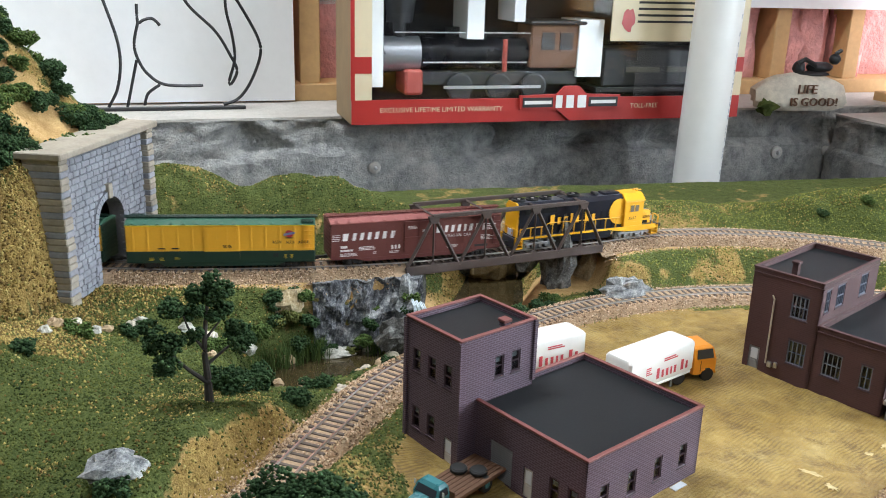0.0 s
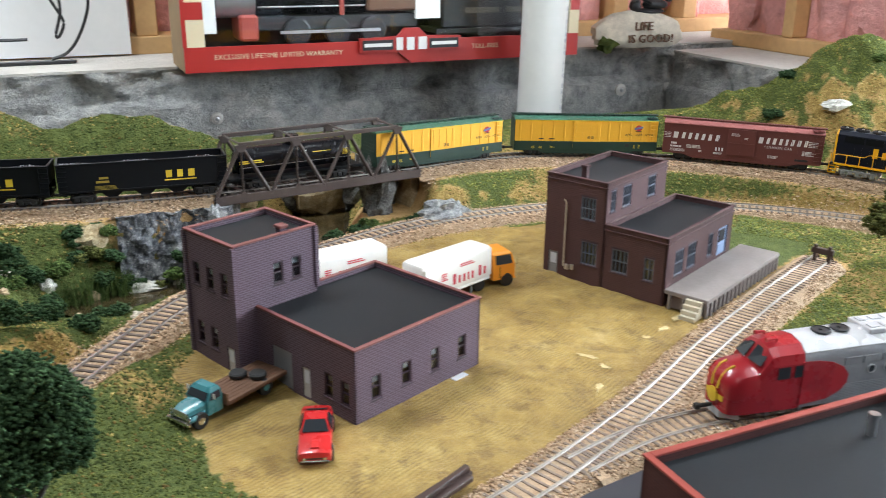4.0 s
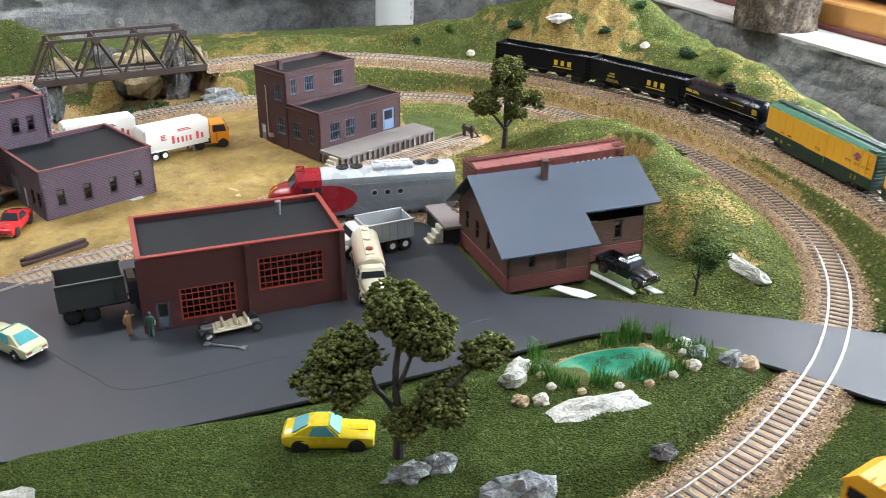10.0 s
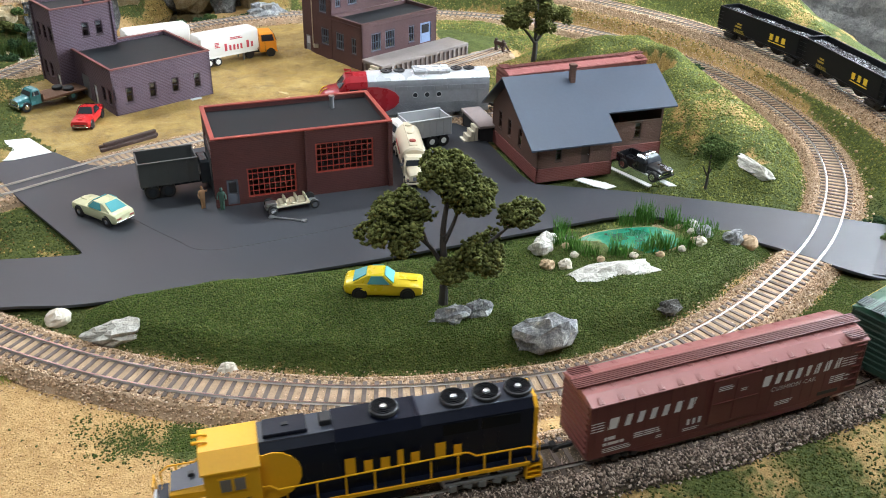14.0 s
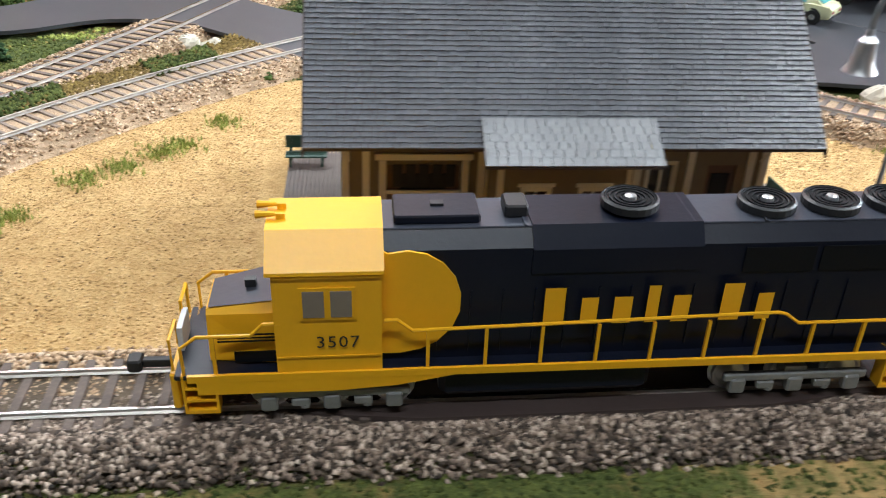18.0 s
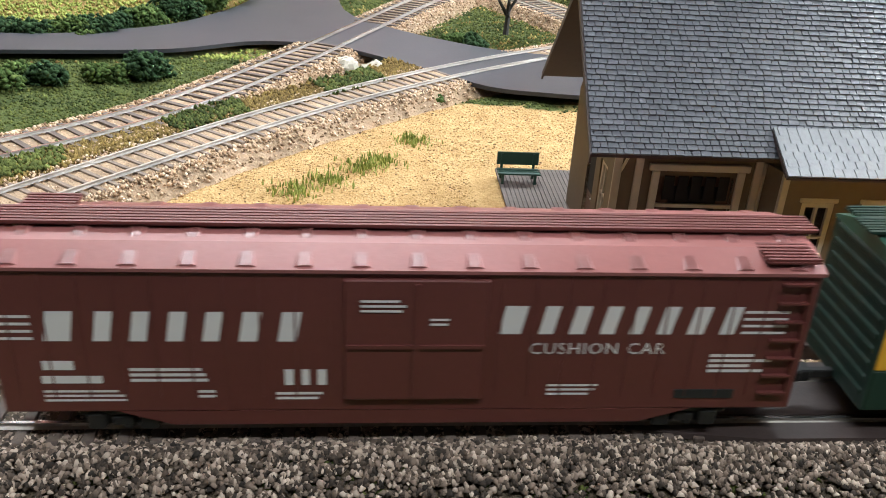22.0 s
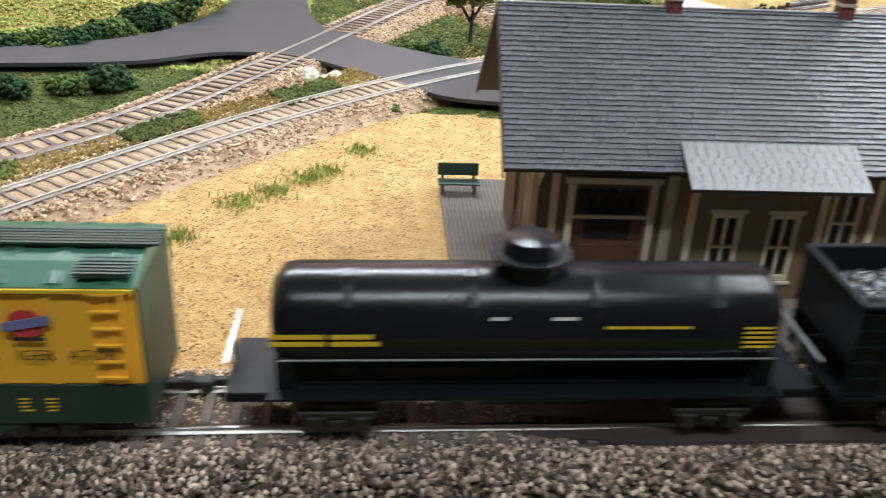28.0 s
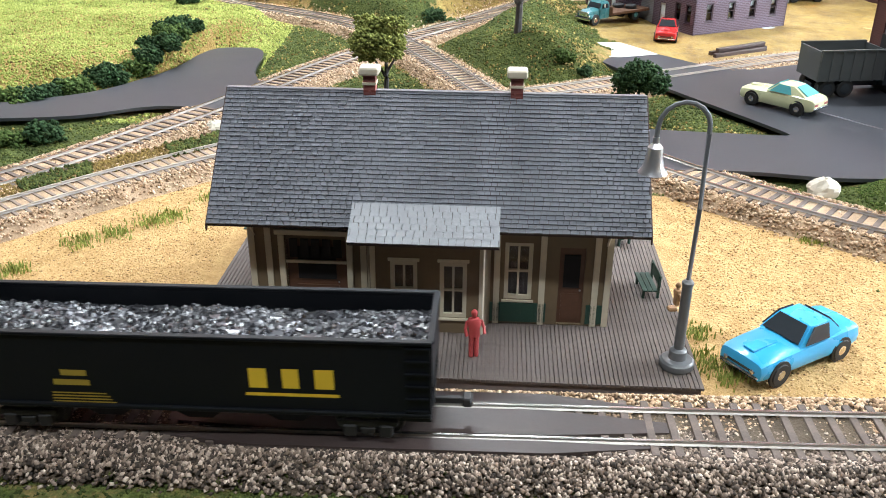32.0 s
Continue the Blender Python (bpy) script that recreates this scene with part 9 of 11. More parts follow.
def tanker(m, k=0.92):
    t = thing("toy_truck", m, "ivory toy tanker truck beside the garage", "toy truck")
    cab_shape(t, 0.018, 0.032, 0.0125, 0.007, 0.0185, 0.0265, IVORY_P, SMOKE_G, 0.016)
    part("chassis", Geo().box(-0.058, 0.044, -0.005, 0.005, 0.0055, 0.0085), SMOKE_G, t)
    tk = part("tank", Geo().loft([[(x, r * 0.0135 * math.cos(a), 0.0215 + r * 0.0105 * math.sin(a)) for a in np.linspace(0, 2 * math.pi, 20, endpoint=False)] for x, r in ((-0.060, 0.80), (-0.0585, 0.97), (-0.056, 1.0), (0.012, 1.0), (0.0145, 0.97), (0.016, 0.80))]), IVORY_P, t, smooth=True)
    part("tank_walk", Geo().box(-0.054, 0.010, -0.0045, 0.0045, 0.0315, 0.0328, 0.0005), IVORY_P, tk)
    for x in (-0.044, -0.022, 0.0):
        part("hatch", Geo().at(pose(x, 0, 0.0328)).spin([(0.0034, 0), (0.0034, 0.0012), (0.002, 0.0018)], 14), TRIM_BRIGHT if x == 0.0 else IVORY_P, tk)
    for s in (-1, 1):
        part("side_box", Geo().box(-0.058, 0.014, min(s * 0.0098, s * 0.0132), max(s * 0.0098, s * 0.0132), 0.0085, 0.0135, 0.0008), IVORY_P, t)
        part("name_marks", Geo().box(-0.035, 0.0, s * 0.0133 - 0.0002, s * 0.0133 + 0.0002, 0.0185, 0.0225), INK_RED, tk)
        part("mirror", Geo().box(0.031, 0.0318, min(s * 0.0130, s * 0.0165), max(s * 0.0130, s * 0.0165), 0.019, 0.0225), CHROME, t)
        wheel(t, 0.041, s * 0.0112, 0.0062, 0.0045, IVORY_P)
        for x in (-0.036, -0.050):
            wheel(t, x, s * 0.0105, 0.0062, 0.0065, IVORY_P)
    for ob in t.children_recursive:
        ob.data.transform(Matrix.Scale(k, 4))


tanker(pose(0.4735, 0.243, RT, 0, 0, 263))


def dump_body(parent, x0, x1, half, z0, z1, material, ribs=7, rib_mat=None):
    th = 0.0012
    b = part("dump_bed", Geo().box(x0, x1, -half, half, z0, z0 + th), material, parent)
    for s in (-1, 1):
        part("bed_side", Geo().box(x0, x1, min(s * half, s * (half - th)), max(s * half, s * (half - th)), z0 + th, z1, 0.0002), material, b)
        for k in range(ribs):
            x = x0 + 0.001 + (x1 - x0 - 0.002) * k / (ribs - 1)
            part("rib", Geo().box(x - 0.0007, x + 0.0007, min(s * half, s * (half + 0.0009)), max(s * half, s * (half + 0.0009)), z0, z1), material, b)
        part("top_rail", Geo().box(x0, x1, min(s * (half - th), s * (half + 0.0010)), max(s * (half - th), s * (half + 0.0010)), z1, z1 + 0.0012), rib_mat or material, b)
    for x in (x0, x1 - th):
        part("bed_end", Geo().box(x, x + th, -half + th, half - th, z0 + th, z1), material, b)
    return b


def dump_truck(m, bed, cab, label, L=0.060, z1=0.034, half=0.0150, cabl=0.012):
    t = thing("toy_truck", m, label, "toy truck", "dump trucks")
    part("chassis", Geo().box(-L * 0.55, L * 0.62, -0.005, 0.005, 0.0060, 0.0090), SMOKE_G, t)
    dump_body(t, -L * 0.58, L * 0.30, half, 0.0125, z1, bed)
    part("hoist", Geo().box(-L * 0.4, L * 0.25, -half * 0.6, half * 0.6, 0.0088, 0.0126), SMOKE_G, t)
    cab_shape(t, L * 0.33, L * 0.33 + cabl, half * 0.86, 0.008, 0.0205, 0.0290, cab, SMOKE_G, 0.008)
    for s in (-1, 1):
        wheel(t, L * 0.33 + cabl, s * half * 0.78, 0.0066, 0.005, cab)
        for x in (-0.42, -0.18):
            wheel(t, x * L, s * half * 0.74, 0.0066, 0.0075, cab)


dump_truck(pose(0.257, 0.250, RT, 0, 0, 8), DARKGREY_P, SMOKE_G, "dark grey ribbed toy dump truck beside the garage", 0.058, 0.034, 0.0155)
dump_truck(pose(0.494, 0.304, RT, 0, 0, 190), PALE_GREY_P, WHITE_P, "pale grey toy dump truck with white cab", 0.054, 0.030, 0.0140)


# bare chassis with its seats, a wrench, and small painted people
def chassis():
    t = thing("bare_chassis", pose(0.351, 0.1890, RT, 0, 0, 8), "bare toy car chassis with cream seats", "toy car")
    part("frame", Geo().box(-0.023, 0.023, -0.0045, 0.0045, 0.0030, 0.0045, 0.0004), TRUCK_GREY, t)
    part("floor", Geo().box(-0.014, 0.016, -0.0070, 0.0070, 0.0045, 0.0062, 0.0006), IVORY_P, t)
    for x in (-0.008, 0.002, 0.010):
        part("seat", Geo().box(x - 0.003, x + 0.003, -0.0062, 0.0062, 0.0060, 0.0078, 0.0008), IVORY_P, t)
        part("seat_back", Geo().box(x + 0.0018, x + 0.0034, -0.0062, 0.0062, 0.0078, 0.0118, 0.0006), IVORY_P, t)
    part("engine", Geo().box(-0.022, -0.013, -0.0035, 0.0035, 0.0045, 0.0085, 0.0006), STEEL, t)
    for x in (-0.018, 0.019):
        for s in (-1, 1):
            wheel(t, x, s * 0.0080, 0.0042, 0.0032, CHROME)


chassis()
wr = Geo().box(-0.0125, 0.0125, -0.0009, 0.0009, 0.0002, 0.0012, 0.0003)
for s in (-1, 1):
    wr.prism([(s * 0.0125, -0.0018), (s * 0.0160, -0.0028), (s * 0.0172, -0.0012), (s * 0.0148, 0.0), (s * 0.0172, 0.0012), (s * 0.0160, 0.0028), (s * 0.0125, 0.0018)][::s], 0.0002, 0.0012)
solo("wrench", wr, STEEL, "pale silver open-ended toy wrench on the road", "wrench", pose(0.3455, 0.167, RT, 0, 0, -27))


def doll(m, h, material, label, seated=False, arm=0):
    """A tiny cast figure in one plain mesh."""
    g = Geo()
    if seated:
        g.box(-0.09 * h, 0.09 * h, -0.05 * h, 0.20 * h, 0.26 * h, 0.36 * h, 0.03 * h).box(-0.09 * h, 0.09 * h, -0.22 * h, -0.13 * h, 0, 0.30 * h, 0.02 * h)
    else:
        g.cyl((-0.05 * h, 0, 0), (-0.045 * h, 0, 0.48 * h), 0.045 * h, 0.055 * h, 8).cyl((0.05 * h, 0, 0), (0.045 * h, 0, 0.48 * h), 0.045 * h, 0.055 * h, 8)
    g.loft([[(u * w * h, v * w * 0.62 * h, z * h) for u, v in ((-1, -0.6), (-0.6, -1), (0.6, -1), (1, -0.6), (1, 0.6), (0.6, 1), (-0.6, 1), (-1, 0.6))] for w, z in ((0.105, 0.44), (0.10, 0.60), (0.13, 0.76), (0.10, 0.82), (0.045, 0.84), (0.045, 0.88))])
    g.blob((0, 0, 0.935 * h), (0.062 * h, 0.07 * h, 0.078 * h), 1, 0.08, 10, 8)
    g.tube([(-0.13 * h, 0, 0.77 * h), (-0.17 * h, -0.03 * h, 0.62 * h), (-0.15 * h, -0.09 * h, 0.50 * h)], 0.032 * h, 6)
    g.tube([(0.13 * h, 0, 0.77 * h), (0.18 * h, -0.02 * h, (0.64 + 0.1 * arm) * h), (0.19 * h, -0.09 * h, (0.52 + 0.3 * arm) * h)], 0.032 * h, 6)
    return solo("figurine", g, material, label, "figurine", m, "small figures", smooth=True)


FIG_TAN, FIG_BLUE, FIG_RED, FIG_GREEN, FIG_BROWN = PAINT("tan_figure_paint", (0.34, 0.19, 0.09), 0.6), PAINT("blue_figure_paint", (0.05, 0.13, 0.26), 0.6), PAINT("red_figure_paint", (0.42, 0.05, 0.05), 0.6), PAINT("green_figure_paint", (0.06, 0.13, 0.10), 0.6), PAINT("brown_figure_paint", (0.10, 0.06, 0.04), 0.6)
doll(pose(0.277, 0.205, RT, 0, 0, 20), 0.021, FIG_TAN, "tiny tan painted figurine by the garage door", arm=1)
doll(pose(0.293, 0.198, RT, 0, 0, -15), 0.021, FIG_GREEN, "tiny green painted figurine by the garage door")
doll(pose(-0.024, -0.119, 0.0035, 0, 0, 10), 0.020, FIG_RED, "tiny red painted figurine on the platform")
doll(pose(-0.090, -0.118, 0.0035, 0, 0, -20), 0.020, FIG_BLUE, "tiny blue painted figurine on the platform")
doll(pose(-0.122, -0.114, 0.0035, 0, 0, 30), 0.020, FIG_BROWN, "tiny brown painted figurine on the platform")
doll(pose(0.0585, -0.088, 0.0030, 0, 0, 95), 0.017, FIG_TAN, "tiny seated figurine at the platform's edge", True)


# ---- silver streamlined diesel standing on the siding ----
CRIMSON = PAINT("crimson_toy_paint", (0.33, 0.014, 0.022))
STAINLESS = mat("grey_stainless_plastic", (0.27, 0.28, 0.295), 0.32, metal=0.35, vary=0.2, coarse=60)
def cab_unit(m):
    c = thing("diesel_locomotive", m, "red-nosed silver streamlined diesel standing on the siding", "locomotive")
    L, w, z0, ze, zt = 0.184, 0.0168, 0.0065, 0.0395, 0.0500
    f = L / 2

    def ring(x, k, top, lift=0.0, low=0.0):
        zz = lambda z: z0 + low + (z - z0) * (top - z0) / (zt - z0) + lift
        return [(x, -w * k, z0 + low), (x, -w * k, zz(0.020)), (x, -w * k, zz(ze - 0.002)), (x, -w * k * 0.90, zz(ze + 0.004)), (x, -w * k * 0.58, zz(zt - 0.002)), (x, 0, zz(zt)),
                (x, w * k * 0.58, zz(zt - 0.002)), (x, w * k * 0.90, zz(ze + 0.004)), (x, w * k, zz(ze - 0.002)), (x, w * k, zz(0.020)), (x, w * k, z0 + low)]
    xr = 0.041
    part("body", Geo().loft([ring(-f, 1, zt), ring(xr, 1, zt)]), STAINLESS, c, smooth=True)
    top = lambda x: [(px, py * 1.012, pz + 0.0003) for px, py, pz in ring(x, 1, zt)[3:8]]
    under = lambda x: [(px, py * 0.99, pz - 0.0006) for px, py, pz in ring(x, 1, zt)[3:8]][::-1]
    part("roof", Geo().loft([top(-f - 0.0003) + under(-f - 0.0003), top(xr - 0.0002) + under(xr - 0.0002)]), SILVER_P, c, "bright silver roof", smooth=True)
    cabp = part("cab", Geo().loft([ring(xr, 1.002, zt + 0.0002), ring(f - 0.033, 1.002, zt + 0.0002), ring(f - 0.028, 0.995, zt - 0.001), ring(f - 0.0205, 0.975, 0.0372)]), CRIMSON, c, "red cab")
    part("nose", Geo().loft([ring(f - 0.0206, 0.975, 0.0372), ring(f - 0.012, 0.955, 0.0362), ring(f - 0.006, 0.90, 0.0345), ring(f - 0.0020, 0.78, 0.0315), ring(f - 0.0003, 0.62, 0.0280), ring(f, 0.45, 0.0245, 0.001)]), CRIMSON, c, "bulbous red nose", smooth=True)
    part("nose_band", Geo().loft([[(x, y * (1 + 0.02), z) for x, y, z in ((f - 0.010, -w * 0.90, z_), (f - 0.004, -w * 0.80, z_), (f + 0.0006, -w * 0.48, z_), (f + 0.0016, 0, z_), (f + 0.0006, w * 0.48, z_), (f - 0.004, w * 0.80, z_), (f - 0.010, w * 0.90, z_))] for z_ in (0.0135, 0.0175)], closed=False, cap=False), INK_YELLOW, c, "yellow nose band")
    part("nose_badge", Geo().at(pose(f + 0.0012, 0, 0.0155)).spin([(0.0001, 0.0), (0.0050, 0.0), (0.0050, 0.0010), (0.0001, 0.0014)], 20, "x"), INK_YELLOW, c, "yellow nose badge in plain shape")
    for s in (-1, 1):
        part("nose_stripe", Geo().tube([(f + 0.0006, s * 0.0030, 0.0205), (f + 0.0001, s * 0.0034, 0.0245), (f - 0.0012, s * 0.0038, 0.0290), (f - 0.0045, s * 0.0042, 0.0334), (f - 0.0090, s * 0.0044, 0.0352)], 0.0008, 5), INK_YELLOW, c)
        part("windscreen", panel([(f - 0.0195, s * 0.0010, 0.0375), (f - 0.0215, s * 0.0140, 0.0365), (f - 0.0290, s * 0.0118, 0.0445), (f - 0.0270, s * 0.0010, 0.0470)][::s], 0.10, 0.0010), SMOKE_G, c)
        part("cab_window", Geo().box(f - 0.041, f - 0.032, s * w * 1.004 - 0.0003, s * w * 1.004 + 0.0003, 0.0285, 0.0365), SMOKE_G, c)
        part("cab_window", Geo().box(f - 0.052, f - 0.044, s * w * 1.004 - 0.0003, s * w * 1.004 + 0.0003, 0.0285, 0.0365), SMOKE_G, c)
        # red sweep running back along the side
        e = [(xr + 0.001, 0.0385)] + [(xr - 0.004 - 0.030 * math.sin(u), 0.0235 + 0.0150 * math.cos(u)) for u in (0.2, 0.6, 1.0, 1.4, 1.8, 2.2, 2.6)] + [(xr + 0.001, 0.0085)]
        part("side_sweep", Geo().prism(e if s < 0 else e[::-1], s * (w + 0.0003) - 0.0003, s * (w + 0.0003) + 0.0003, "y"), CRIMSON, c)
        for x in (-0.010, -0.023, -0.036):
            pt = part("porthole", Geo().at(pose(x, s * (w + 0.0002), 0.0275)).spin([(0.0032, -0.0004), (0.0032, 0.0005), (0.0026, 0.0005), (0.0026, -0.0002)], 16, "y"), SILVER_P, c)
            part("pane", Geo().at(pose(x, s * (w + 0.0002), 0.0275)).spin([(0.0001, -0.0002), (0.0026, -0.0002), (0.0026, 0.0001), (0.0001, 0.0001)], 14, "y"), SMOKE_G, pt)
        for k in range(7):
            part("side_panel", Geo().box(-f + 0.003 + k * 0.0145, -f + 0.0165 + k * 0.0145, s * w - 0.0004, s * w + 0.0004, 0.0325, 0.0375, 0.0002), STAINLESS, c)
        for k in range(9):
            part("flute", Geo().box(-f + 0.002, xr - 0.02, s * w - 0.0003, s * w + 0.0003, 0.0088 + k * 0.0012, 0.0092 + k * 0.0012), STAINLESS, c)
        part("side_door", Geo().box(-f + 0.006, -f + 0.013, s * w - 0.0005, s * w + 0.0005, 0.0085, 0.0315), STAINLESS, c)
        part("skirt", Geo().box(-0.022, 0.020, min(s * w * 0.80, s * w * 0.97), max(s * w * 0.80, s * w * 0.97), 0.0035, 0.0066), DARKGREY_P, c)
        each("red_mark", marks([0.004, 0.003, 0.003, 0.003, 0.003], 0.0024, 0.0008), INK_RED, c, m=sides(w + 0.0004)[0 if s < 0 else 1] @ pose(-0.022 * -s * -1, 0, 0.0200))
        part("horn", Geo().cyl((f - 0.036, s * 0.006, zt + 0.0012), (f - 0.028, s * 0.006, zt + 0.0014), 0.0006, 0.0014, 8).box(f - 0.036, f - 0.035, s * 0.006 - 0.0005, s * 0.006 + 0.0005, zt - 0.001, zt + 0.0012), CRIMSON, c)
    # roof gear
    for x in (0.019, 0.005, -0.058, -0.072):
        fan = part("fan", Geo().at(pose(x, 0, zt - 0.0002)).spin([(0.0060, 0), (0.0064, 0.0003), (0.0064, 0.0010), (0.0056, 0.0013), (0.0054, 0.0008), (0.001, 0.0008)], 22), BLACK, c)
        part("fan_hub", Geo().at(pose(x, 0, zt)).spin([(0.0016, 0.0005), (0.0012, 0.0014), (0.0004, 0.0015)], 10), BLACK, fan)
    hb = part("roof_hatch", Geo().box(-0.050, -0.010, -0.0105, 0.0105, zt - 0.002, zt + 0.0016, 0.0005), SILVER_P, c)
    for k in range(4):
        for s in (-1, 1):
            part("hatch_lid", Geo().box(-0.048 + k * 0.0095, -0.041 + k * 0.0095, min(s * 0.0025, s * 0.0085), max(s * 0.0025, s * 0.0085), zt + 0.0016, zt + 0.0024, 0.0003), SILVER_P, hb)
    part("pilot", Geo().prism([(f - 0.010, -0.0140), (f + 0.0005, -0.0075), (f + 0.0005, 0.0075), (f - 0.010, 0.0140)], 0.0020, 0.0066), PALE_GREY_P, c)
    for x in (-0.052, 0.050):
        bogie(c, x, 3, TRUCK_GREY, 0.0120, 0.0130)
    coupler(c, f + 0.001, 1)
    coupler(c, -f, -1)
    return c


p0, _ = along(SPUR, 0.110)
p1, _ = along(SPUR, 0.294)
cab_unit(pose((p0[0] + p1[0]) / 2, (p0[1] + p1[1]) / 2, 0.008, 0, 0, math.degrees(math.atan2(p0[1] - p1[1], p0[0] - p1[0]))))


# ---- street furniture ----
def street_lamp():
    t = thing("street_lamp", pose(0.052, -0.123, 0.0034), "tall grey gooseneck street lamp with bell shade", "street lamp")
    M = mat("grey_lamp_plastic", (0.13, 0.135, 0.14), 0.4, vary=0.15)
    part("base", Geo().spin([(0.0062, 0), (0.0066, 0.0008), (0.0064, 0.0026), (0.0056, 0.0034), (0.0034, 0.0038), (0.0032, 0.0070), (0.0026, 0.0076), (0.0019, 0.0080), (0.0019, 0.034), (0.0022, 0.0345), (0.0022, 0.0355), (0.0012, 0.0365)], 14), M, t, smooth=True)
    arc = [(0, 0, 0.036), (0.0004, 0, 0.064), (0, 0, 0.091)] + [(-0.0085 + 0.0085 * math.cos(a), 0, 0.093 + 0.0085 * math.sin(a)) for a in np.linspace(0.1, math.pi, 9)] + [(-0.0172, 0, 0.089)]
    part("pole", Geo().tube(arc, 0.00085, 8), M, t, smooth=True)
    part("shade", Geo().at(pose(-0.0172, 0, 0.077)).spin([(0.0050, 0.0), (0.0036, 0.0022), (0.0028, 0.0062), (0.0026, 0.0090), (0.0012, 0.0105), (0.0010, 0.0125)], 18), STEEL, t, "bell-shaped metal shade", smooth=True)
    part("bulb", Geo().blob((-0.0172, 0, 0.0778), (0.0018, 0.0018, 0.0018), 1, 0.02), WHITE, t)


street_lamp()


def bench(m, label):
    t = thing("bench", m, label, "bench", "station benches")
    for k in range(3):
        part("seat_slat", Geo().box(-0.0085, 0.0085, -0.0042 + k * 0.0022, -0.0023 + k * 0.0022, 0.0040, 0.0046), PANEL_GREEN, t)
    part("back", Geo().box(-0.0085, 0.0085, 0.0026, 0.0032, 0.0058, 0.0112, 0.0002), PANEL_GREEN, t)
    for x in (-0.0065, 0.0065):
        for y in (-0.0034, 0.0028):
            part("leg", Geo().box(x - 0.0005, x + 0.0005, y - 0.0005, y + 0.0005, 0, 0.0105 if y > 0 else 0.0040), PANEL_GREEN, t)


bench(pose(-0.127, -0.012, 0.0033, 0, 0, -2), "dark green wooden bench at the platform's back")
bench(pose(0.052, -0.064, 0.0033, 0, 0, -88), "dark green wooden bench at the platform's end")
bench(pose(0.046, -0.012, 0.0033, 0, 0, -60), "dark green wooden bench behind the station")

# bumper stop, stacked old rails and a sheet of paper
bs = thing("bumper_stop", pose(0.683, 0.602, 0.006, 0, 0, 28), "dark wooden buffer stop at the track end", "buffer stop")
part("beam", Geo().box(-0.002, 0.003, -0.010, 0.010, 0.008, 0.0135, 0.0006), SASH_BROWN, bs)
for y in (-0.0065, 0.0065):
    part("post", Geo().box(-0.002, 0.002, y - 0.0015, y + 0.0015, -0.003, 0.0165, 0.0004), SASH_BROWN, bs)
    part("brace", Geo().tube([(0.012, y, 0.0), (0.002, y, 0.011)], 0.0012, 5), SASH_BROWN, bs)
for k, (u, v, a) in enumerate(((0.0, 0.0, 0), (0.003, 0.0042, 1), (-0.003, 0.0082, -1), (0.0, 0.0042, 2))):
    solo("plank", Geo().box(-0.030 + 0.003 * (k % 2), 0.030, -0.0019, 0.0019, 0, 0.0034, 0.0005), SASH_BROWN, "dark weathered plank stacked beside the track", "plank", pose(0.210 + u * 0.5, 0.366 + v, 0.0066 + (0.0036 if k == 3 else 0), 0, 0, 29 + a), "stacked planks")
solo("paper_sheet", Geo().prism([(0.072, 0.352), (0.104, 0.350), (0.138, 0.362), (0.112, 0.405), (0.080, 0.404), (0.070, 0.380)], 0.0064, 0.0068), WHITE, "torn sheet of bare white paper on the road's end", "paper", kind="")


# ---- plants, stones, water ----
LEAF_OLIVE = foliage_mat("olive_foam_leaf", (0.030, 0.036, 0.010), (0.085, 0.095, 0.025), (0.20, 0.21, 0.065))
LEAF_DARK = foliage_mat("dark_green_foam_leaf", (0.010, 0.024, 0.010), (0.025, 0.055, 0.022), (0.065, 0.115, 0.045))
LEAF_MID = foliage_mat("mid_green_foam_leaf", (0.022, 0.045, 0.012), (0.055, 0.10, 0.025), (0.14, 0.19, 0.055))
LEAF_YELLOW = foliage_mat("yellow_green_foam_leaf", (0.07, 0.085, 0.018), (0.15, 0.17, 0.04), (0.30, 0.31, 0.09))
REED = foliage_mat("fresh_green_reed", (0.03, 0.10, 0.015), (0.07, 0.20, 0.03), (0.16, 0.32, 0.07))
TRUNK = mat("dark_grey_trunk", (0.050, 0.043, 0.040), 0.75, vary=0.35, grain=500, coarse=80, bump=0.6)


ROCK_GREY = rock_mat("brushed_grey_rock", (0.05, 0.055, 0.06), (0.24, 0.25, 0.26), (0.74, 0.74, 0.70))
ROCK_PALE = rock_mat("pale_washed_rock", (0.22, 0.21, 0.17), (0.52, 0.50, 0.44), (0.80, 0.78, 0.72))
ROCK_DARK = rock_mat("wet_dark_rock", (0.018, 0.018, 0.018), (0.085, 0.080, 0.072), (0.36, 0.36, 0.34))
ROCK_TAN = rock_mat("tan_washed_rock", (0.16, 0.11, 0.05), (0.40, 0.30, 0.16), (0.66, 0.58, 0.42))


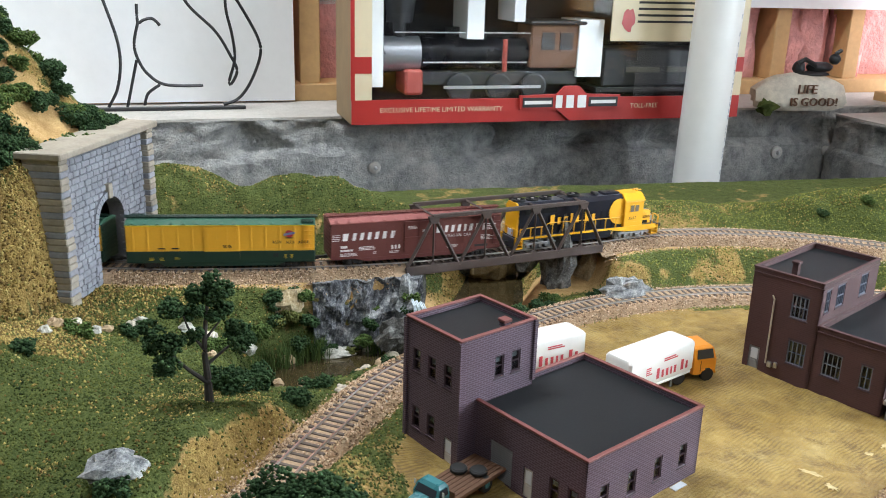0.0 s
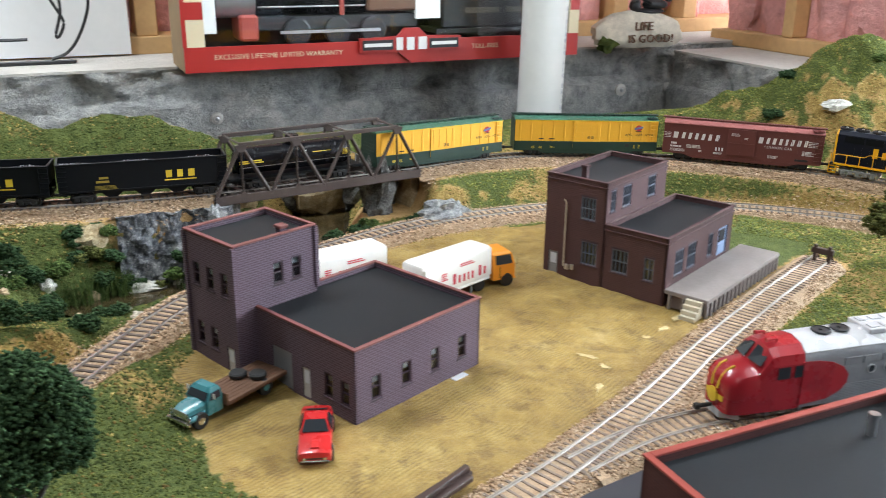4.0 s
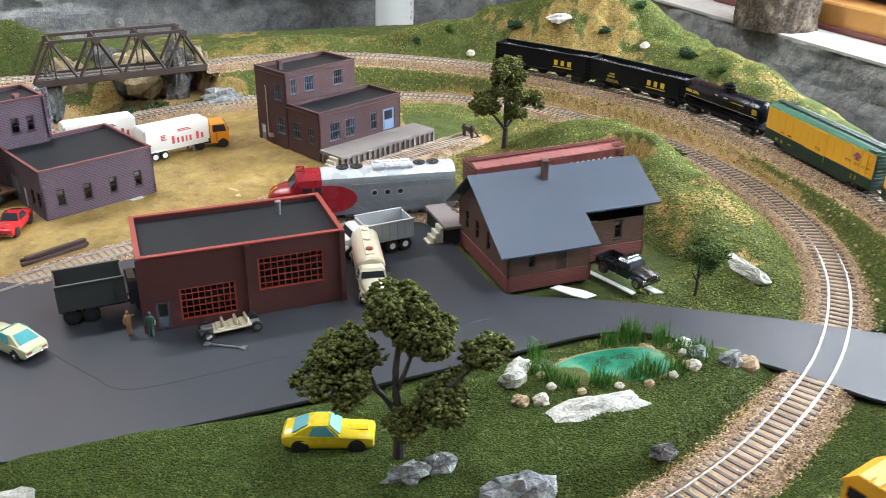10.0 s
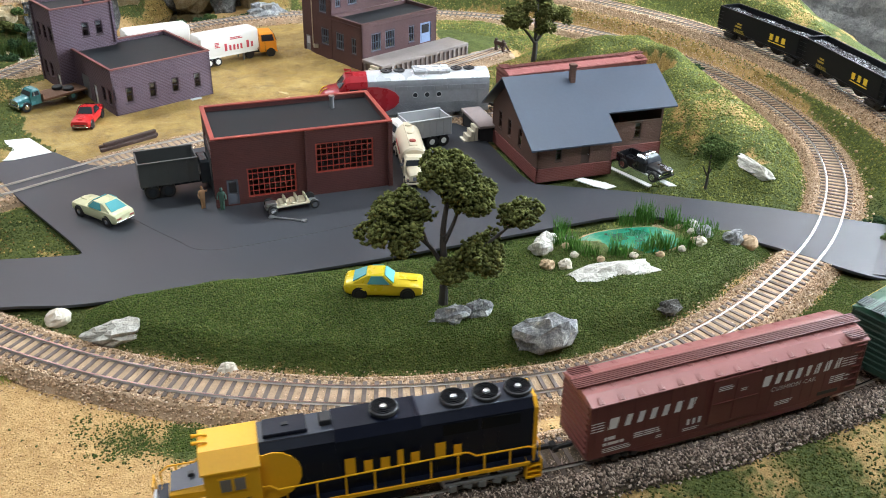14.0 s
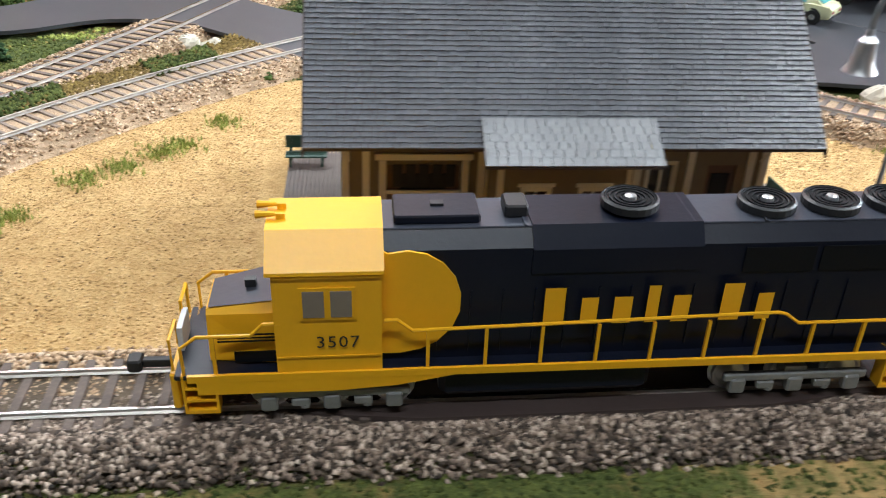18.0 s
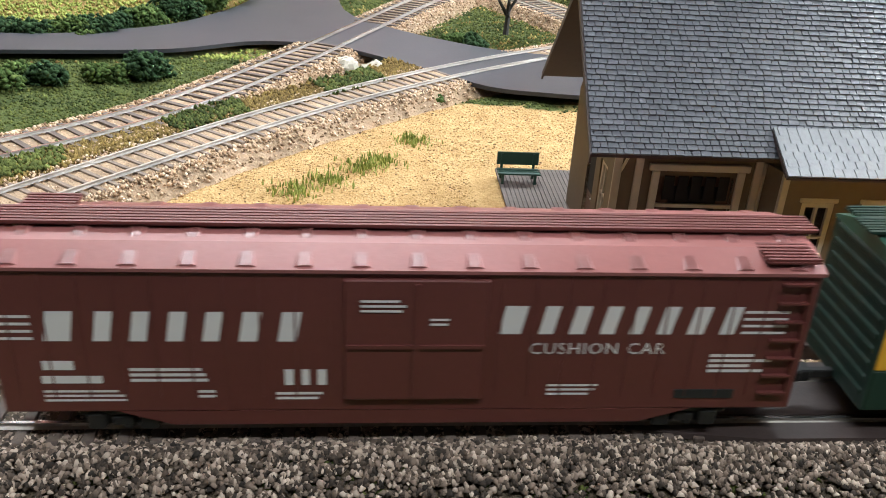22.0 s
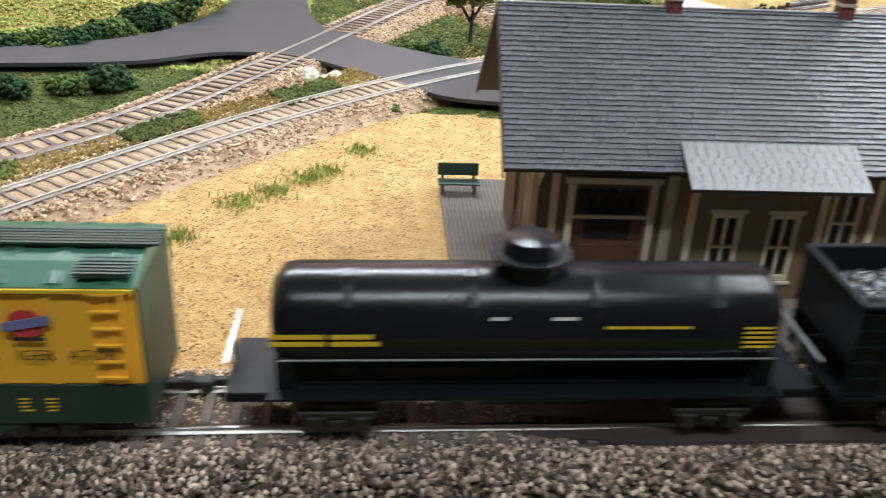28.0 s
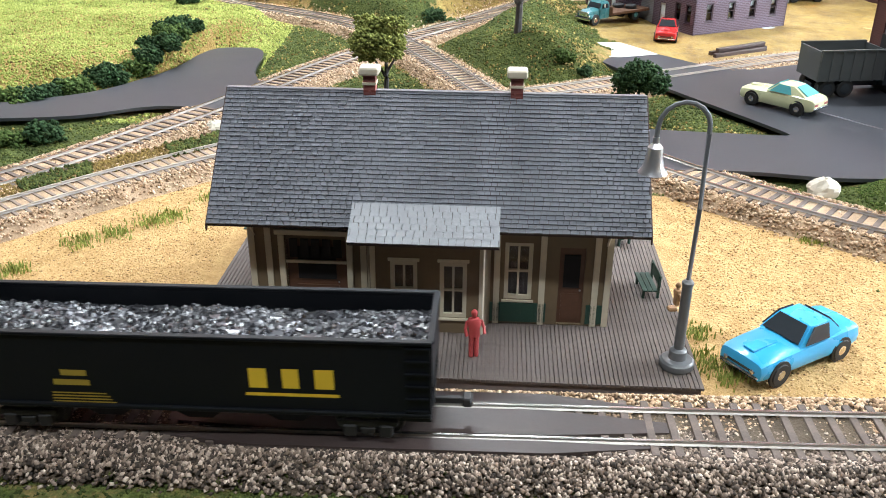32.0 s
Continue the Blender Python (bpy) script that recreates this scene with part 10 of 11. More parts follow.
def crumb_mesh(name, P, size, seed, material, squash=0.8, solid=True):
    """Loose grains: eight-sided, or four-sided for foam crumbs, each turned and sized at random."""
    r = np.random.RandomState(seed)
    P = np.asarray(P, float)
    n = len(P)
    s = (size if np.ndim(size) else np.full(n, size)) * r.uniform(0.6, 1.35, n)
    t, e = r.uniform(0, 6.283, n), r.uniform(0.75, 1.25, (n, 3))
    if solid:
        base = np.array([(1, 0, 0.1), (0, 1, -0.1), (-1, 0, 0.1), (0, -1, -0.1), (0.1, 0, 1), (0, 0.1, -1)], float)
        tri = np.array([(0, 1, 4), (1, 2, 4), (2, 3, 4), (3, 0, 4), (1, 0, 5), (2, 1, 5), (3, 2, 5), (0, 3, 5)])
    else:
        base = np.array([(1, 0, -0.4), (-0.5, 0.87, -0.4), (-0.5, -0.87, -0.4), (0.15, 0.1, 0.9)], float)
        tri = np.array([(2, 1, 0), (0, 1, 3), (1, 2, 3), (2, 0, 3)])
    base = base * np.array([1, 1, squash])
    V = base[None] * e[:, None, :] * s[:, None, None]
    c, q = np.cos(t)[:, None], np.sin(t)[:, None]
    x, y = V[:, :, 0] * c - V[:, :, 1] * q, V[:, :, 0] * q + V[:, :, 1] * c
    lean = r.uniform(-0.5, 0.5, n)[:, None]
    V = np.stack([x, y, V[:, :, 2] + lean * x], -1) + P[:, None, :]
    k, m = len(base), len(tri)
    F = (tri[None] + (np.arange(n) * k)[:, None, None]).reshape(-1, 3)
    me = bpy.data.meshes.new(name)
    me.vertices.add(n * k)
    me.vertices.foreach_set("co", V.astype(np.float32).ravel())
    me.loops.add(n * m * 3)
    me.loops.foreach_set("vertex_index", F.astype(np.int32).ravel())
    me.polygons.add(n * m)
    me.polygons.foreach_set("loop_start", np.arange(0, n * m * 3, 3, dtype=np.int32))
    me.update(calc_edges=True)
    me.materials.append(material)
    return me


def leaf_cloud(clumps, per, seed, shell_k=0.35):
    """Points crowded in the outer part of uneven lumps."""
    r = np.random.RandomState(seed)
    out = []
    for x, y, z, a in clumps:
        k = max(12, int(per * (a / 0.008) ** 2))
        d = r.normal(size=(k, 3))
        d /= np.linalg.norm(d, axis=1)[:, None]
        rad = a * (1 - shell_k * r.uniform(0, 1, k) ** 1.5) * (1 + 0.22 * np.sin(d[:, 0] * 5 + x * 900) * np.cos(d[:, 1] * 6 + y * 700))
        out.append(np.array([x, y, z]) + d * rad[:, None] * np.array([1, 1, 0.82]))
    return np.concatenate(out)


def tree(base, limbs, clumps, leaf, label, size=0.0016, per=150, seed=1, name="tree", big=1.0):
    """limbs: rows of (points, first radius, last radius) from the base; clumps: (x, y, z, radius)."""
    t = thing(name, pose(*base), label, "tree", "trees")
    limbs = [([tuple(v * big for v in p) for p in pts], a * big, b * big) for pts, a, b in limbs]
    clumps = [tuple(v * big for v in c) for c in clumps]
    for k, (pts, r0, r1) in enumerate(limbs):
        sp = spline(pts, 0.004)
        sp = [tuple(p) for p in sp] + [tuple(pts[-1])]
        n = len(sp)
        part("trunk" if k == 0 else "limb", Geo().tube(sp, [r0 + (r1 - r0) * (i / (n - 1)) ** 0.7 for i in range(n)], 8), TRUNK, t, smooth=True)
    part("crown", crumb_mesh("crown", leaf_cloud(clumps, per, seed), size, seed, leaf), None, t, "crown of foam foliage clumps")
    return t


def bunch(rng, c, n, spread, r):
    q = lambda k: max(-1.3 * k, min(1.3 * k, rng.gauss(0, k)))
    return [(c[0] + q(spread), c[1] + q(spread), c[2] + q(spread * 0.6), r * rng.uniform(0.7, 1.2)) for _ in range(n)]


R7 = random.Random(71)
# large olive tree on the lawn, split in several heads
cl = bunch(R7, (0.004, 0.0, 0.086), 18, 0.0120, 0.0088) + bunch(R7, (-0.031, 0.004, 0.062), 19, 0.0115, 0.0088) + bunch(R7, (0.020, 0.0, 0.078), 7, 0.007, 0.0078) + bunch(R7, (0.046, -0.004, 0.062), 10, 0.0070, 0.0066) \
    + bunch(R7, (0.020, -0.010, 0.042), 12, 0.0085, 0.0070) + bunch(R7, (0.002, -0.012, 0.031), 8, 0.0062, 0.0066) + bunch(R7, (0.028, -0.010, 0.026), 2, 0.002, 0.0045)
tree((0.435, -0.006, ground_z(0.435, -0.006)), [([(0, 0, -0.004), (0.0005, 0, 0.025), (-0.001, 0, 0.055), (0.004, 0, 0.092)], 0.0036, 0.0012), ([(0, 0, 0.028), (-0.008, 0.002, 0.042), (-0.020, 0.003, 0.055), (-0.028, 0.004, 0.068)], 0.0022, 0.0008),
                                              ([(-0.010, 0.002, 0.044), (-0.014, 0.002, 0.056), (-0.018, 0.002, 0.072)], 0.0014, 0.0006), ([(0, 0, 0.046), (0.006, 0, 0.060), (0.012, 0, 0.080)], 0.0018, 0.0007), ([(0, 0, 0.020), (0.012, -0.006, 0.036), (0.028, -0.008, 0.048), (0.046, -0.004, 0.058)], 0.0020, 0.0007)],
     cl, LEAF_OLIVE, "tall toy tree on the lawn with olive foam heads", 0.0017, 120, 3, big=1.08)
# yard tree
cl = bunch(R7, (0.0, 0.0, 0.068), 8, 0.008, 0.0085) + bunch(R7, (0.0, 0.0, 0.052), 8, 0.011, 0.0078) + bunch(R7, (-0.021, 0.0, 0.044), 6, 0.006, 0.0068) + bunch(R7, (0.021, 0.0, 0.045), 7, 0.006, 0.0068) + bunch(R7, (0.006, -0.008, 0.036), 5, 0.007, 0.006) + bunch(R7, (0.0, 0.0, 0.080), 3, 0.003, 0.006)
tree((0.704, 0.528, ground_z(0.704, 0.528)), [([(0, 0, -0.004), (0.001, 0, 0.020), (0, 0, 0.045), (0, 0, 0.075)], 0.0034, 0.001), ([(0, 0, 0.018), (-0.010, 0, 0.030), (-0.022, 0, 0.042)], 0.0018, 0.0007), ([(0, 0, 0.018), (0.010, 0, 0.030), (0.022, 0, 0.043)], 0.0018, 0.0007)],
     cl, LEAF_OLIVE, "toy tree with bushy olive foam foliage at the yard", 0.0017, 120, 5, big=1.32)
# small round trees
tree((0.735, 0.148, ground_z(0.735, 0.148)), [([(0, 0, -0.003), (0.0006, 0, 0.014), (0, 0, 0.034)], 0.0014, 0.0006), ([(0, 0, 0.012), (-0.006, 0, 0.022)], 0.0008, 0.0004), ([(0, 0, 0.013), (0.006, 0, 0.024)], 0.0008, 0.0004)],
     bunch(R7, (0, 0, 0.032), 14, 0.0085, 0.0062), LEAF_MID, "small round bottle-brush tree beside the house", 0.0010, 210, 7, big=1.15)
tree((0.015, 0.353, ground_z(0.015, 0.353)), [([(0, 0, -0.004), (0.001, 0, 0.03), (0, 0, 0.09)], 0.0036, 0.0014), ([(0, 0, 0.022), (-0.018, 0, 0.055)], 0.0020, 0.0008), ([(0, 0, 0.022), (0.020, 0.002, 0.058)], 0.0020, 0.0008)],
     bunch(random.Random(17), (0.003, 0.001, 0.068), 60, 0.0160, 0.0105) + bunch(random.Random(18), (0.004, 0.002, 0.088), 46, 0.0115, 0.0100), LEAF_DARK, "large round dark green tree on the knoll", 0.0012, 150, 9)
tree((-0.089, 0.249, ground_z(-0.089, 0.249)), [([(0, 0, -0.003), (0.0006, 0, 0.013), (0, 0, 0.032)], 0.0017, 0.0007), ([(0, 0, 0.010), (-0.009, 0, 0.024)], 0.001, 0.0004), ([(0, 0, 0.011), (0.009, 0, 0.026)], 0.001, 0.0004)],
     bunch(R7, (0, 0, 0.032), 20, 0.0085, 0.0075), LEAF_YELLOW, "small yellow-green tree between the tracks", 0.0014, 150, 11, big=1.35)
tree((0.093, 0.203, ground_z(0.093, 0.203)), [([(0, 0, -0.003), (0, 0, 0.010), (0, 0, 0.024)], 0.0013, 0.0006), ([(0, 0, 0.006), (0.005, 0, 0.014)], 0.0008, 0.0004)],
     bunch(R7, (0, 0, 0.024), 16, 0.0072, 0.0068), LEAF_DARK, "small round dark green tree by the road", 0.0013, 170, 13, big=1.22)
# branching tree on the left hill
cl = bunch(R7, (0.004, 0, 0.088), 9, 0.008, 0.0078) + bunch(R7, (-0.014, 0, 0.072), 6, 0.007, 0.0066) + bunch(R7, (0.014, 0, 0.070), 5, 0.006, 0.006) + bunch(R7, (-0.030, 0, 0.052), 7, 0.007, 0.007) + bunch(R7, (-0.030, -0.002, 0.034), 5, 0.006, 0.006) + bunch(R7, (0.024, 0, 0.052), 6, 0.006, 0.0062) + bunch(R7, (-0.012, -0.004, 0.052), 3, 0.005, 0.0055)
tree((-0.034, 0.632, ground_z(-0.034, 0.632)), [([(0, 0, -0.005), (0.0, 0, 0.020), (-0.001, 0, 0.046), (0.004, 0, 0.086)], 0.0038, 0.001), ([(0, 0, 0.016), (-0.014, 0, 0.028), (-0.030, 0, 0.046)], 0.0022, 0.0008), ([(0, 0, 0.040), (-0.010, 0, 0.056), (-0.014, 0, 0.068)], 0.0014, 0.0006), ([(0, 0, 0.030), (0.012, 0, 0.040), (0.024, 0, 0.050)], 0.0016, 0.0007), ([(0, 0, 0.050), (0.008, 0, 0.060), (0.014, 0, 0.068)], 0.0012, 0.0005)],
     cl, LEAF_DARK, "branching tree with dark foam clumps on the hill", 0.0016, 120, 15)


def bush(x, y, r, leaf, label, seed, z=None, flat=0.75, group="bushes"):
    rng = random.Random(seed)
    z = ground_z(x, y) if z is None else z
    cs = [(x + rng.gauss(0, r * 0.42), y + rng.gauss(0, r * 0.42), z + r * flat * rng.uniform(0.25, 0.75), r * rng.uniform(0.42, 0.62)) for _ in range(6)]
    me = crumb_mesh("bush", leaf_cloud(cs, 150, seed), 0.0015, seed, leaf)
    me.transform(Matrix.Translation((-x, -y, -z)))
    ob = new("bush", me)
    ob.matrix_basis = pose(x, y, z)
    return tagged(ob, label, "bush", group)


hedge = spline([(-0.46, 0.205, 0), (-0.385, 0.200, 0), (-0.345, 0.212, 0), (-0.312, 0.238, 0), (-0.285, 0.285, 0), (-0.275, 0.335, 0), (-0.272, 0.372, 0)], 0.017)
for i, p in enumerate(hedge):
    bush(p[0], p[1], R7.uniform(0.0125, 0.0155), LEAF_DARK if i % 3 else LEAF_MID, "dark green foam bush in the roadside hedge", 200 + i, group="hedge bushes")
for i, (x, y, r) in enumerate(((-0.362, 0.110, 0.011), (-0.343, 0.115, 0.011), (-0.318, 0.120, 0.010), (-0.299, 0.133, 0.013), (-0.380, 0.103, 0.012), (-0.114, 0.208, 0.010), (-0.128, 0.222, 0.008), (0.066, 0.302, 0.007), (0.050, 0.318, 0.009),
                               (-0.165, 0.094, 0.007), (-0.150, 0.100, 0.006), (0.070, 0.072, 0.006))):
    bush(x, y, r, LEAF_DARK if i % 2 else LEAF_MID, "small dark green foam bush beside the track", 260 + i)
# thick growth over the tunnel mouth and down the hilltop
for i in range(46):
    d = -0.020 - 0.15 * (i / 45) ** 1.3
    u = R7.uniform(-0.075, 0.085)
    if i < 10:
        u = (-0.055, -0.050, -0.028, -0.020, 0.030, 0.058, 0.064, 0.070, 0.076, 0.082)[i]
    bush(-0.128 + 0.934 * d + 0.358 * u, 0.882 - 0.358 * d + 0.934 * u, R7.uniform(0.011, 0.017), LEAF_DARK if i % 3 else LEAF_MID, "dark green foam bush on the tunnel hill", 700 + i)
for i in range(26):
    bush(R7.uniform(-0.42, -0.16), R7.uniform(0.80, 1.0), R7.uniform(0.008, 0.015), LEAF_DARK if i % 3 else LEAF_MID, "dark green foam bush on the tunnel hill", 600 + i)
# bushes on the slopes and by the stream
for i, (x, y, r) in enumerate(((-0.06, 0.50, 0.013), (-0.045, 0.505, 0.010), (-0.085, 0.52, 0.010), (-0.20, 0.80, 0.018), (-0.22, 0.815, 0.016), (-0.185, 0.835, 0.015), (-0.17, 0.86, 0.016), (-0.155, 0.885, 0.016), (-0.25, 0.81, 0.014), (-0.30, 0.82, 0.016),
                               (-0.16, 0.93, 0.012), (-0.14, 0.95, 0.010), (-0.03, 0.985, 0.012), (0.02, 0.995, 0.009), (0.02, 0.825, 0.009), (-0.10, 0.77, 0.011), (-0.14, 0.75, 0.010), (-0.17, 0.70, 0.010), (-0.05, 0.81, 0.010), (0.055, 0.79, 0.010),
                               (0.03, 0.66, 0.013), (0.05, 0.70, 0.011), (0.02, 0.74, 0.012), (0.0, 0.70, 0.016), (-0.02, 0.68, 0.016), (0.09, 0.705, 0.007), (0.118, 0.735, 0.008), (0.16, 0.76, 0.008), (0.19, 0.80, 0.008),
                               (0.27, 0.83, 0.012), (0.295, 0.845, 0.010), (0.31, 0.86, 0.010), (0.36, 0.86, 0.009), (0.13, 0.815, 0.010), (0.098, 0.80, 0.010),
                               (0.86, 0.90, 0.011), (0.905, 0.93, 0.012), (0.98, 0.86, 0.010), (1.03, 0.81, 0.010), (1.05, 0.70, 0.012), (1.06, 0.62, 0.011), (1.02, 0.93, 0.012), (0.97, 0.80, 0.008), (0.77, 0.97, 0.009), (0.72, 0.985, 0.008),
                               (1.07, 0.52, 0.010), (1.06, 0.42, 0.010), (0.87, 0.41, 0.006), (0.85, 0.05, 0.008), (0.835, 0.02, 0.008), (-0.26, 0.60, 0.012), (-0.32, 0.52, 0.012), (-0.20, 0.60, 0.010))):
    bush(x, y, r, (LEAF_DARK, LEAF_MID, LEAF_DARK)[i % 3], "small dark green foam bush on the slope", 320 + i)


def rock(x, y, r, material, label, seed, sink=0.25, z=None, rough=0.5, cat="rock", turn=0.0, group="rocks"):
    """A craggy stone with flat facets."""
    z = ground_z(x, y) if z is None else z
    g = Geo().blob((0, 0, r[2] * (1 - sink) * 0.6), r, seed, rough, 15, 9)
    rng = random.Random(seed)
    g.v = [(a + rng.uniform(-1, 1) * r[0] * 0.07, b + rng.uniform(-1, 1) * r[1] * 0.07, c + rng.uniform(-1, 1) * r[2] * 0.07) for a, b, c in g.v]
    return solo(cat if cat != "stone" else "stone", g, material, label, cat, pose(x, y, z, 0, 0, turn), group)


big = "craggy grey rock brushed with white"
rock(0.493, -0.058, (0.022, 0.013, 0.014), ROCK_GREY, big + " on the lawn bank", 1)
rock(0.436, -0.026, (0.013, 0.0065, 0.0065), ROCK_GREY, big + " at the tree's foot", 2)
rock(0.456, -0.022, (0.011, 0.006, 0.007), ROCK_GREY, big + " at the tree's foot", 3)
rock(0.212, 0.022, (0.020, 0.010, 0.0085), ROCK_PALE, "pale rough rock at the lawn's edge", 4)
rock(0.172, 0.058, (0.009, 0.008, 0.007), STONE_W, "round pale pebble at the road's edge", 5, rough=0.12, cat="stone", group="pebbles")
rock(0.283, -0.033, (0.007, 0.006, 0.008), STONE_W, "pale pebble on the lawn bank", 6, rough=0.2, cat="stone", group="pebbles")
rock(0.705, 0.030, (0.008, 0.007, 0.007), STONE_T, "round tan pebble by the pond", 7, rough=0.12, cat="stone", group="pebbles")
rock(0.594, -0.042, (0.009, 0.006, 0.007), ROCK_DARK, "mossy dark rock on the lawn bank", 8)
rock(0.789, 0.158, (0.0065, 0.030, 0.005), ROCK_PALE, "long pale slab of rock on the mound", 9, turn=5)
rock(0.393, 0.854, (0.028, 0.016, 0.017), ROCK_GREY, big + " beside the inner track", 10)
rock(-0.087, 0.540, (0.019, 0.015, 0.010), ROCK_GREY, "pale grey rock on the hillside", 11)
rock(0.915, 0.850, (0.020, 0.010, 0.008), ROCK_PALE, "pale rock near the hilltop", 12)
for i, (x, y) in enumerate(((0.79, 0.91), (1.01, 0.75), (-0.053, 0.877), (-0.180, 0.144), (-0.196, 0.157), (0.56, 0.815), (0.60, 0.81), (0.575, 0.822), (-0.115, 0.975))):
    rock(x, y, (0.0075, 0.006, 0.006), STONE_W, "small white stone set in the turf", 20 + i, rough=0.2, cat="stone", group="pebbles")
for i in range(26):
    u = i / 25
    x, y = 0.10 - 0.26 * u + R7.uniform(-0.01, 0.01), 0.655 + 0.15 * math.sin(u * 2.6) + R7.uniform(-0.012, 0.012)
    if i % 3 == 0:
        x, y = -0.15 + 0.012 * i + R7.uniform(-0.01, 0.01), 0.765 + R7.uniform(-0.012, 0.012)
    k = R7.uniform(0.0035, 0.0072)
    rock(x, y, (k, k * 0.8, k * 0.75), (STONE_T, ROCK_PALE, STONE_W)[i % 3], "weathered stone beside the stream", 40 + i, sink=0.6, rough=0.45, cat="stone", group="stream stones")
# cliffs at the bridge ends
for i, (x, y, z, rx, ry, rz, m) in enumerate(((0.150, 0.835, -0.010, 0.013, 0.020, 0.032, ROCK_GREY),
                                              (0.135, 0.797, -0.012, 0.018, 0.012, 0.017, ROCK_DARK), (0.030, 0.828, 0.016, 0.020, 0.012, 0.016, ROCK_TAN), (0.165, 0.885, -0.012, 0.014, 0.026, 0.040, ROCK_DARK), (0.335, 0.905, -0.010, 0.017, 0.018, 0.048, ROCK_DARK), (0.350, 0.935, -0.010, 0.016, 0.018, 0.046, ROCK_DARK),
                                              (0.375, 0.935, 0.0, 0.018, 0.022, 0.036, ROCK_TAN), (0.285, 1.005, -0.010, 0.045, 0.016, 0.036, ROCK_TAN), (0.235, 1.015, -0.010, 0.035, 0.018, 0.042, ROCK_DARK), (0.185, 0.965, -0.012, 0.024, 0.022, 0.042, ROCK_TAN), (0.345, 0.995, -0.010, 0.030, 0.020, 0.034, ROCK_DARK))):
    rock(x, y, (rx, ry, rz), m, "rough rock face at the bridge", 80 + i, 0.0, z, 0.55, group="cliff rocks")

ROCK_CLIFF = rock_mat("dark_veined_cliff", (0.016, 0.018, 0.022), (0.10, 0.105, 0.12), (0.70, 0.70, 0.68), 70.0)


def rock_face(name, x0, x1, y, z0, z1, seed, label, lean=0.010, nx=46, nz=18):
    """An upright broken face of cast plaster rock: stepped ledges and clefts, closed at the back."""
    g, v = Geo(), []
    for j in range(nz + 1):
        for i in range(nx + 1):
            u, w = i / nx, j / nz
            x, z = x0 + (x1 - x0) * u, z0 + (z1 - z0) * w
            p = Vector((x * 48, z * 44, seed))
            d = 0.009 * noise.noise(p) + 0.006 * noise.noise(p * 2.3) + 0.004 * noise.noise(p * 5.1)
            d = round(d / 0.0022) * 0.0022 * 0.6 + d * 0.4
            v.append((x + 0.0016 * noise.noise(p * 3.7), y + lean * w + d, z + 0.0016 * noise.noise(p * 4.1) + (0.004 * noise.noise(Vector((x * 70, 2, seed))) if j == nz else 0)))
    n = nx + 1
    k = len(v)
    v += [(x0 + (x1 - x0) * i / nx, y + 0.030, z) for z in (z0, z1 - 0.002) for i in range(n)]
    f = [(j * n + i, j * n + i + 1, (j + 1) * n + i + 1, (j + 1) * n + i) for j in range(nz) for i in range(nx)]
    f += [(nz * n + i, nz * n + i + 1, k + n + i + 1, k + n + i) for i in range(nx)]
    f += [tuple([j * n for j in range(nz, -1, -1)] + [k, k + n]), tuple([j * n + nx for j in range(nz + 1)] + [k + n + nx, k + nx])]
    return solo(name, g.add(v, f), ROCK_CLIFF, label, "rock face", group="cliff rocks")


rock_face("cliff", 0.058, 0.166, 0.8155, -0.034, 0.0440, 4.0, "dark upright rock face with white veins above the creek", 0.017)
# boulders and washed stones along the creek
for i, (x, y, k, m) in enumerate(((0.031, 0.800, 0.0075, STONE_T), (0.066, 0.737, 0.0080, ROCK_PALE), (0.092, 0.756, 0.0085, STONE_T), (0.128, 0.790, 0.0085, STONE_W), (0.101, 0.770, 0.0060, STONE_W), (0.042, 0.752, 0.0058, STONE_T),
                                  (0.116, 0.782, 0.0062, STONE_T), (0.078, 0.745, 0.0060, STONE_W), (0.145, 0.802, 0.0070, STONE_T), (0.050, 0.733, 0.0062, STONE_W), (0.108, 0.815, 0.0052, STONE_W), (0.136, 0.812, 0.0062, ROCK_PALE), (0.020, 0.755, 0.0055, STONE_T))):
    rock(x, y, (k, k * 0.8, k * 0.72), m, "washed tan stone at the creek's edge", 820 + i, 0.3, max(ground_z(x, y), -0.0225), 0.22, "stone", 40 * i, "creek stones")
rock(0.078, 0.812, (0.017, 0.010, 0.005), ROCK_PALE, "flat blue-white slab washed by the creek", 840, 0.2, -0.023, 0.45)
for i, (x, y, r) in enumerate(((0.006, 0.802, 0.014), (-0.016, 0.792, 0.013), (0.024, 0.822, 0.011), (-0.032, 0.776, 0.012), (0.000, 0.770, 0.012), (0.040, 0.832, 0.008), (0.118, 0.832, 0.009), (0.154, 0.822, 0.009), (0.100, 0.792, 0.005), (0.072, 0.728, 0.007), (0.086, 0.738, 0.006), (-0.012, 0.742, 0.013), (0.012, 0.722, 0.012))):
    bush(x, y, r, LEAF_DARK if i % 3 else LEAF_MID, "dark fern-like foam clump by the creek", 860 + i, z=(0.012 if i in (6, 7) else None))
